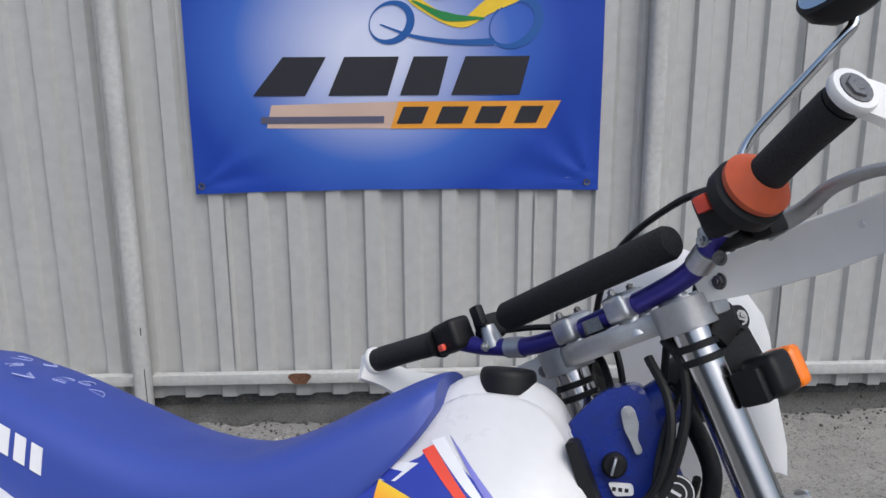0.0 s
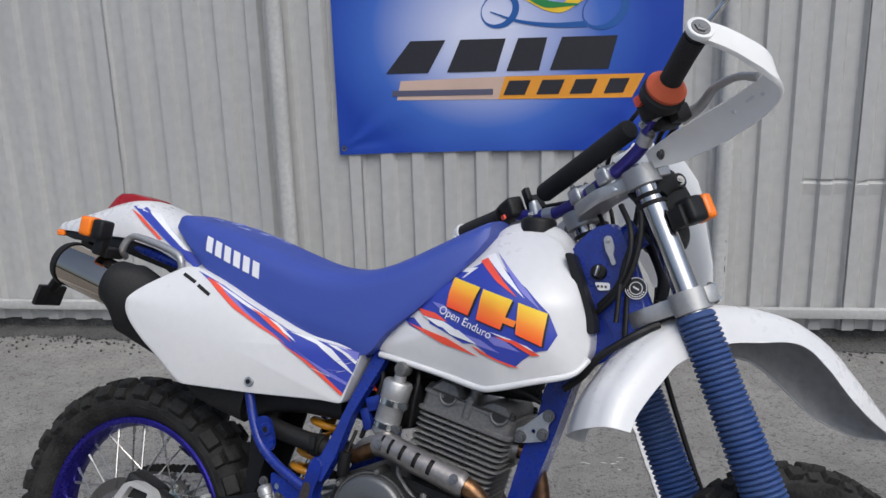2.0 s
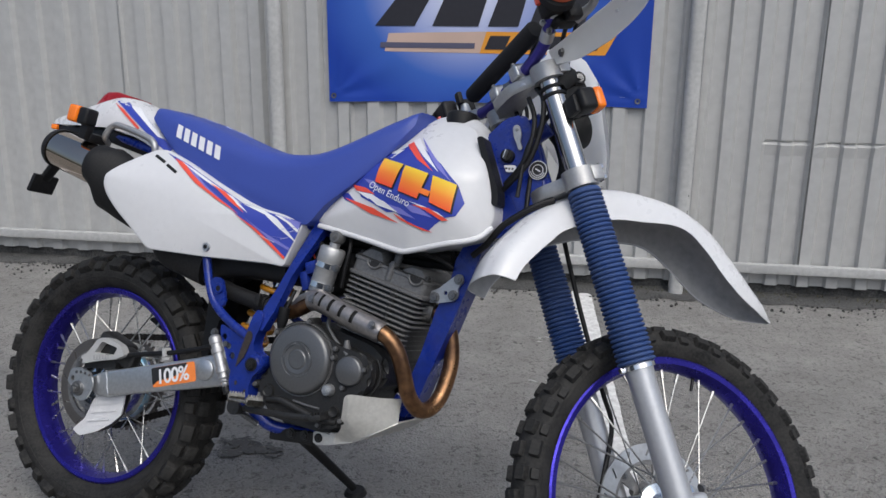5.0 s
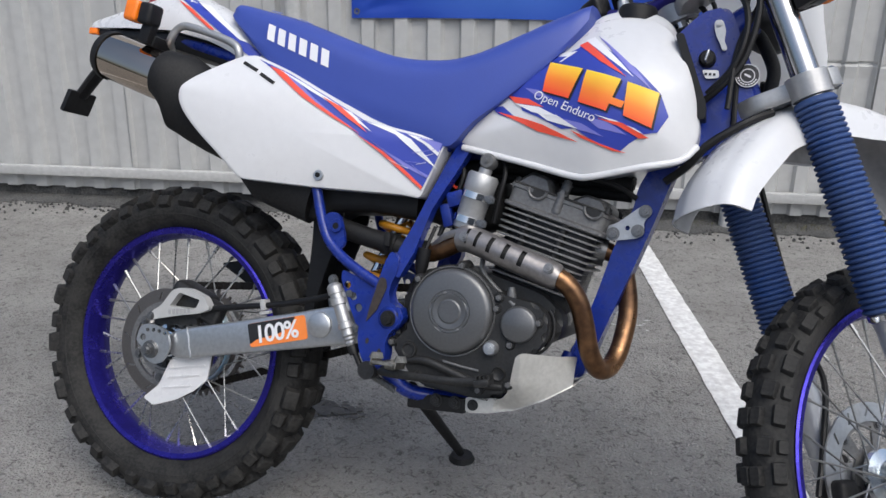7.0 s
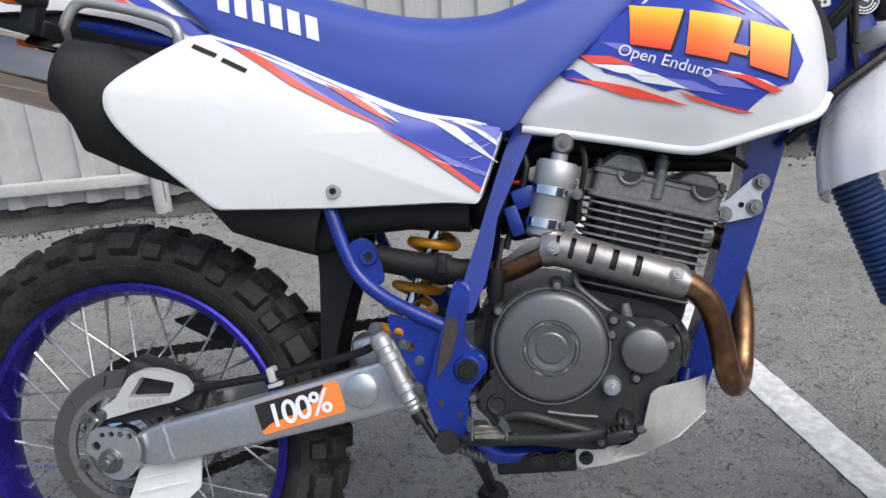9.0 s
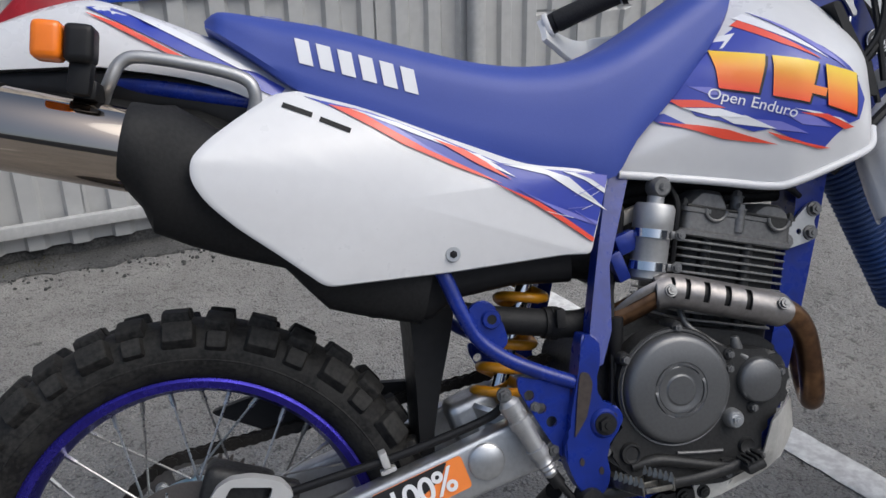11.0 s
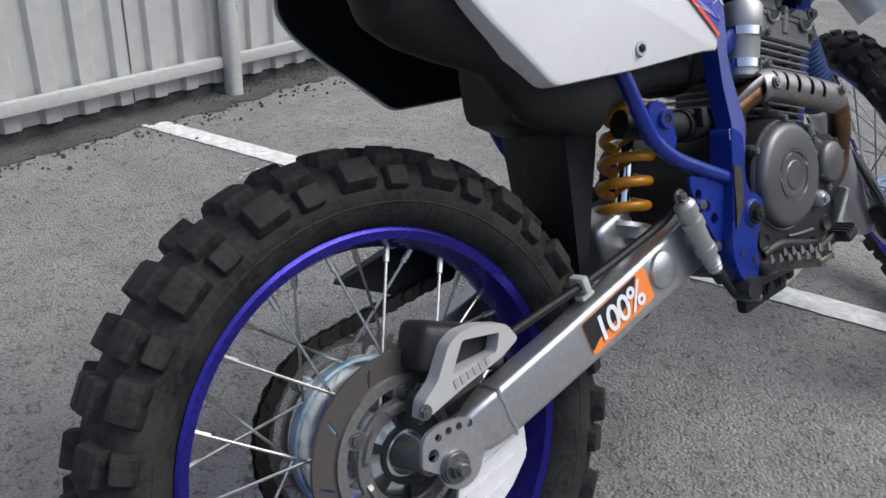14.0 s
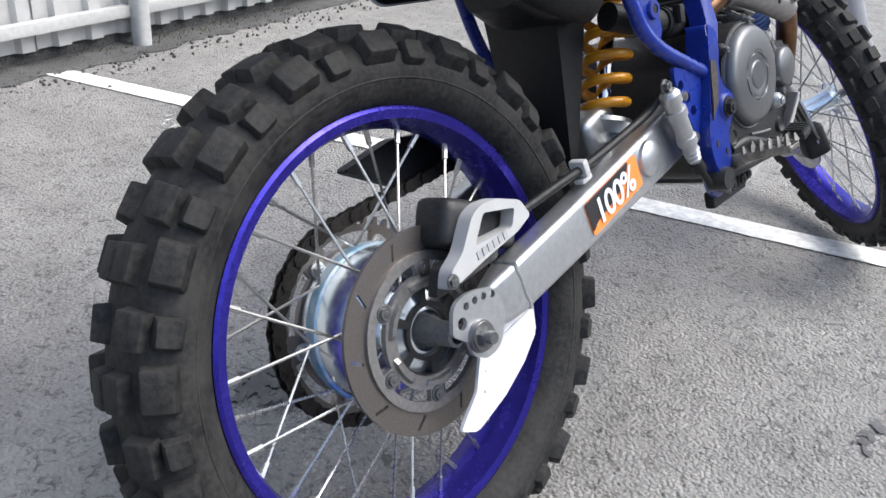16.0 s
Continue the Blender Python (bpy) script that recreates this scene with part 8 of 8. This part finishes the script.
    for k in range(7):
        x, z, a, l = rnd.uniform(0.455, 0.520), rnd.uniform(0.396, 0.426), rnd.uniform(-0.6, 0.5), rnd.uniform(0.012, 0.040)
        D("scuff", [[(x, z), (x + l * math.cos(a), z + l * math.sin(a)), (x + l * math.cos(a), z + l * math.sin(a) - 0.0006), (x, z - 0.0007)]], D_WHITE if k % 3 else D_VIOLET, 0.0036)
    # two slots and the fixing screw
    for x0, z0, x1, z1 in ((0.154, 0.548, 0.186, 0.534), (0.194, 0.529, 0.227, 0.513)):
        n = Vector((-(z1 - z0), x1 - x0)).normalized() * 0.0030
        D("slot", [[(x0 - n.x, z0 - n.y), (x1 - n.x, z1 - n.y), (x1 + n.x, z1 + n.y), (x0 + n.x, z0 + n.y)]], MATTE, 0.0010, "dark slot")
    y = S(0.334, 0.362)
    bm = lathe(bmesh.new(), [(0.004, y - 0.003), (0.0085, y - 0.003), (0.0100, y + 0.001), (0.004, y + 0.002)], 24, "y", (0.334, 0, 0.362))
    put("screw_cup", bm, ALU, "steel screw cup", parent=pan)
    bm = bmesh.new()
    bolt(bm, (0.334, y - 0.0005, 0.362), 0.0050, 0.004, washer=False)
    put("panel_screw", bm, BLACK, "dark screw", parent=pan)
    # the far side's panel, of which its inner face shows, covered by a black plate
    bm = plate(bmesh.new(), out, 0.131, 0.135)
    far = put("side_panel", bm, WHITE, "white plastic side panel with black inner plate")
    bm = plate(bmesh.new(), [(0.28 + (x - 0.28) * 0.985, 0.43 + (z - 0.43) * 0.975) for x, z in out], 0.127, 0.1305)
    put("inner_plate", bm, BLACK, "black inner plate", parent=far)


def build_tail():
    st = [(-0.310, 0.624, 0.634, 0.030), (-0.290, 0.619, 0.640, 0.044), (-0.230, 0.616, 0.655, 0.062), (-0.170, 0.614, 0.672, 0.076), (-0.110, 0.612, 0.690, 0.086), (-0.055, 0.610, 0.698, 0.092), (-0.010, 0.602, 0.684, 0.096), (0.050, 0.589, 0.658, 0.100), (0.110, 0.566, 0.630, 0.104), (0.170, 0.530, 0.590, 0.106)]
    line = spline([(x, zb, zt) for x, zb, zt, w in st], 4)
    rings = []
    for i, (x, zb, zt) in enumerate(line):
        w = float(np.interp(i / (len(line) - 1) * (len(st) - 1), range(len(st)), [s[3] for s in st]))
        h = zt - zb
        half = [(-w, zb), (-w * 0.985, zb + h * 0.25), (-w * 0.93, zb + h * 0.55), (-w * 0.82, zb + h * 0.80), (-w * 0.60, zb + h * 0.95), (-w * 0.3, zt)]
        rings.append([(x, y, z) for y, z in half] + [(x, 0, zt + 0.002)] + [(x, -y, z) for y, z in half[::-1]] + [(x, w * 0.93, zb + h * 0.1), (x, 0, zb + h * 0.4), (x, -w * 0.93, zb + h * 0.1)])
    bm = bmesh.new()
    skin(bm, rings)
    tail = put("rear_fender", bm, WHITE, "white plastic rear fender")

    def side(x, z):
        i = np.interp(x, [s[0] for s in st], range(len(st)))
        zb, zt, w = (float(np.interp(i, range(len(st)), [s[k] for s in st])) for k in (1, 2, 3))
        t = (z - zb) / (zt - zb)
        return -w * float(np.interp(t, [0, 0.25, 0.55, 0.8, 0.95, 1.0], [1, 0.985, 0.93, 0.82, 0.6, 0.3])) - 0.001
    decal("stripe", [[(-0.055, 0.680), (-0.035, 0.684), (0.060, 0.637), (0.160, 0.572), (0.150, 0.560), (0.060, 0.612), (0.0, 0.648)]], side, D_BLUE, tail, 0.0014, "blue stripe decal")
    decal("stripe", [[(-0.010, 0.671), (0.010, 0.669), (0.130, 0.592), (0.110, 0.597)]], side, D_WHITE, tail, 0.0026)
    decal("stripe", [[(-0.056, 0.674), (-0.020, 0.658), (0.050, 0.614), (0.045, 0.611), (-0.02, 0.651)]], side, D_RED, tail, 0.0024)
    # tail lamp, wedge of red plastic on top
    rings = []
    for x, zt, w in ((-0.186, 0.664, 0.034), (-0.170, 0.676, 0.044), (-0.142, 0.703, 0.048), (-0.132, 0.710, 0.048), (-0.100, 0.711, 0.048), (-0.055, 0.702, 0.040)):
        zb = 0.650
        rings.append([(x, y, z) for y, z in rounded([(-w, zb), (w, zb), (w * 0.85, zt), (-w * 0.85, zt)], 0.008, 3)])
    bm = bmesh.new()
    skin(bm, rings)
    put("tail_lamp", bm, RED, "red tail lamp lens", parent=tail)
    # black inner fender and plate holder arm
    bm = bmesh.new()
    rings = []
    for x, zb, zt, w in ((-0.300, 0.608, 0.622, 0.034), (-0.24, 0.598, 0.615, 0.055), (-0.16, 0.594, 0.613, 0.068), (-0.05, 0.576, 0.608, 0.085), (0.06, 0.552, 0.590, 0.092), (0.16, 0.505, 0.540, 0.095)):
        rings.append([(x, y, z) for y, z in rounded([(-w, zb), (w, zb), (w, zt), (-w, zt)], 0.006, 2)])
    skin(bm, rings)
    put("inner_fender", bm, BLACK, "black inner rear fender", parent=tail)
    bm = bmesh.new()
    tube(bm, [(-0.215, 0, 0.606), (-0.252, 0, 0.582), (-0.304, 0, 0.532), (-0.346, 0, 0.478)], [0.030, 0.014, 0.011, 0.010], 10, flat=1.6)
    block(bm, (0.012, 0.075, 0.050), pose(-0.350, 0, 0.464, 0, 20, 0), bevel=0.004)
    holder = put("plate_holder", bm, BLACK, "black number plate arm")
    bm = block(bmesh.new(), (0.024, 0.012, 0.014), pose(-0.290, -0.040, 0.612), bevel=0.004)
    put("side_reflector", bm, ORANGE, "orange side reflector", parent=holder)
    # grab rails and rear turn signals
    for s in (-1, 1):
        y = s * 0.118
        bm = tube(bmesh.new(), [(-0.044, s * 0.095, 0.570), (-0.032, y, 0.584), (-0.015, y, 0.609), (0.016, y, 0.611), (0.104, y, 0.588), (0.125, y, 0.565), (0.114, s * 0.105, 0.528)], 0.0075, 12, steps=6)
        put("grab_rail", bm, CAST, "grey steel grab rail")
        bm = bmesh.new()
        block(bm, (0.026, 0.050, 0.022), pose(-0.050, s * 0.130, 0.575, 0, 12, 0), bevel=0.006)
        block(bm, (0.024, 0.022, 0.050), pose(-0.050, s * 0.158, 0.592, 0, 12, 0), bevel=0.006)
        block(bm, (0.030, 0.036, 0.040), pose(-0.046, s * 0.164, 0.619, 0, 8, 0), bevel=0.008, seg=3)
        sig = put("turn_signal", bm, BLACK, "black rear turn signal housing")
        bm = block(bmesh.new(), (0.030, 0.036, 0.040), pose(-0.077, s * 0.166, 0.624, 0, 8, 0), bevel=0.008, seg=3)
        put("lens", bm, ORANGE, "orange lens", parent=sig)


build_frame()
build_swingarm()
build_shock()
build_engine()
build_exhaust()
build_bottom()
build_seat()
build_tank()
build_side_panels()
build_tail()
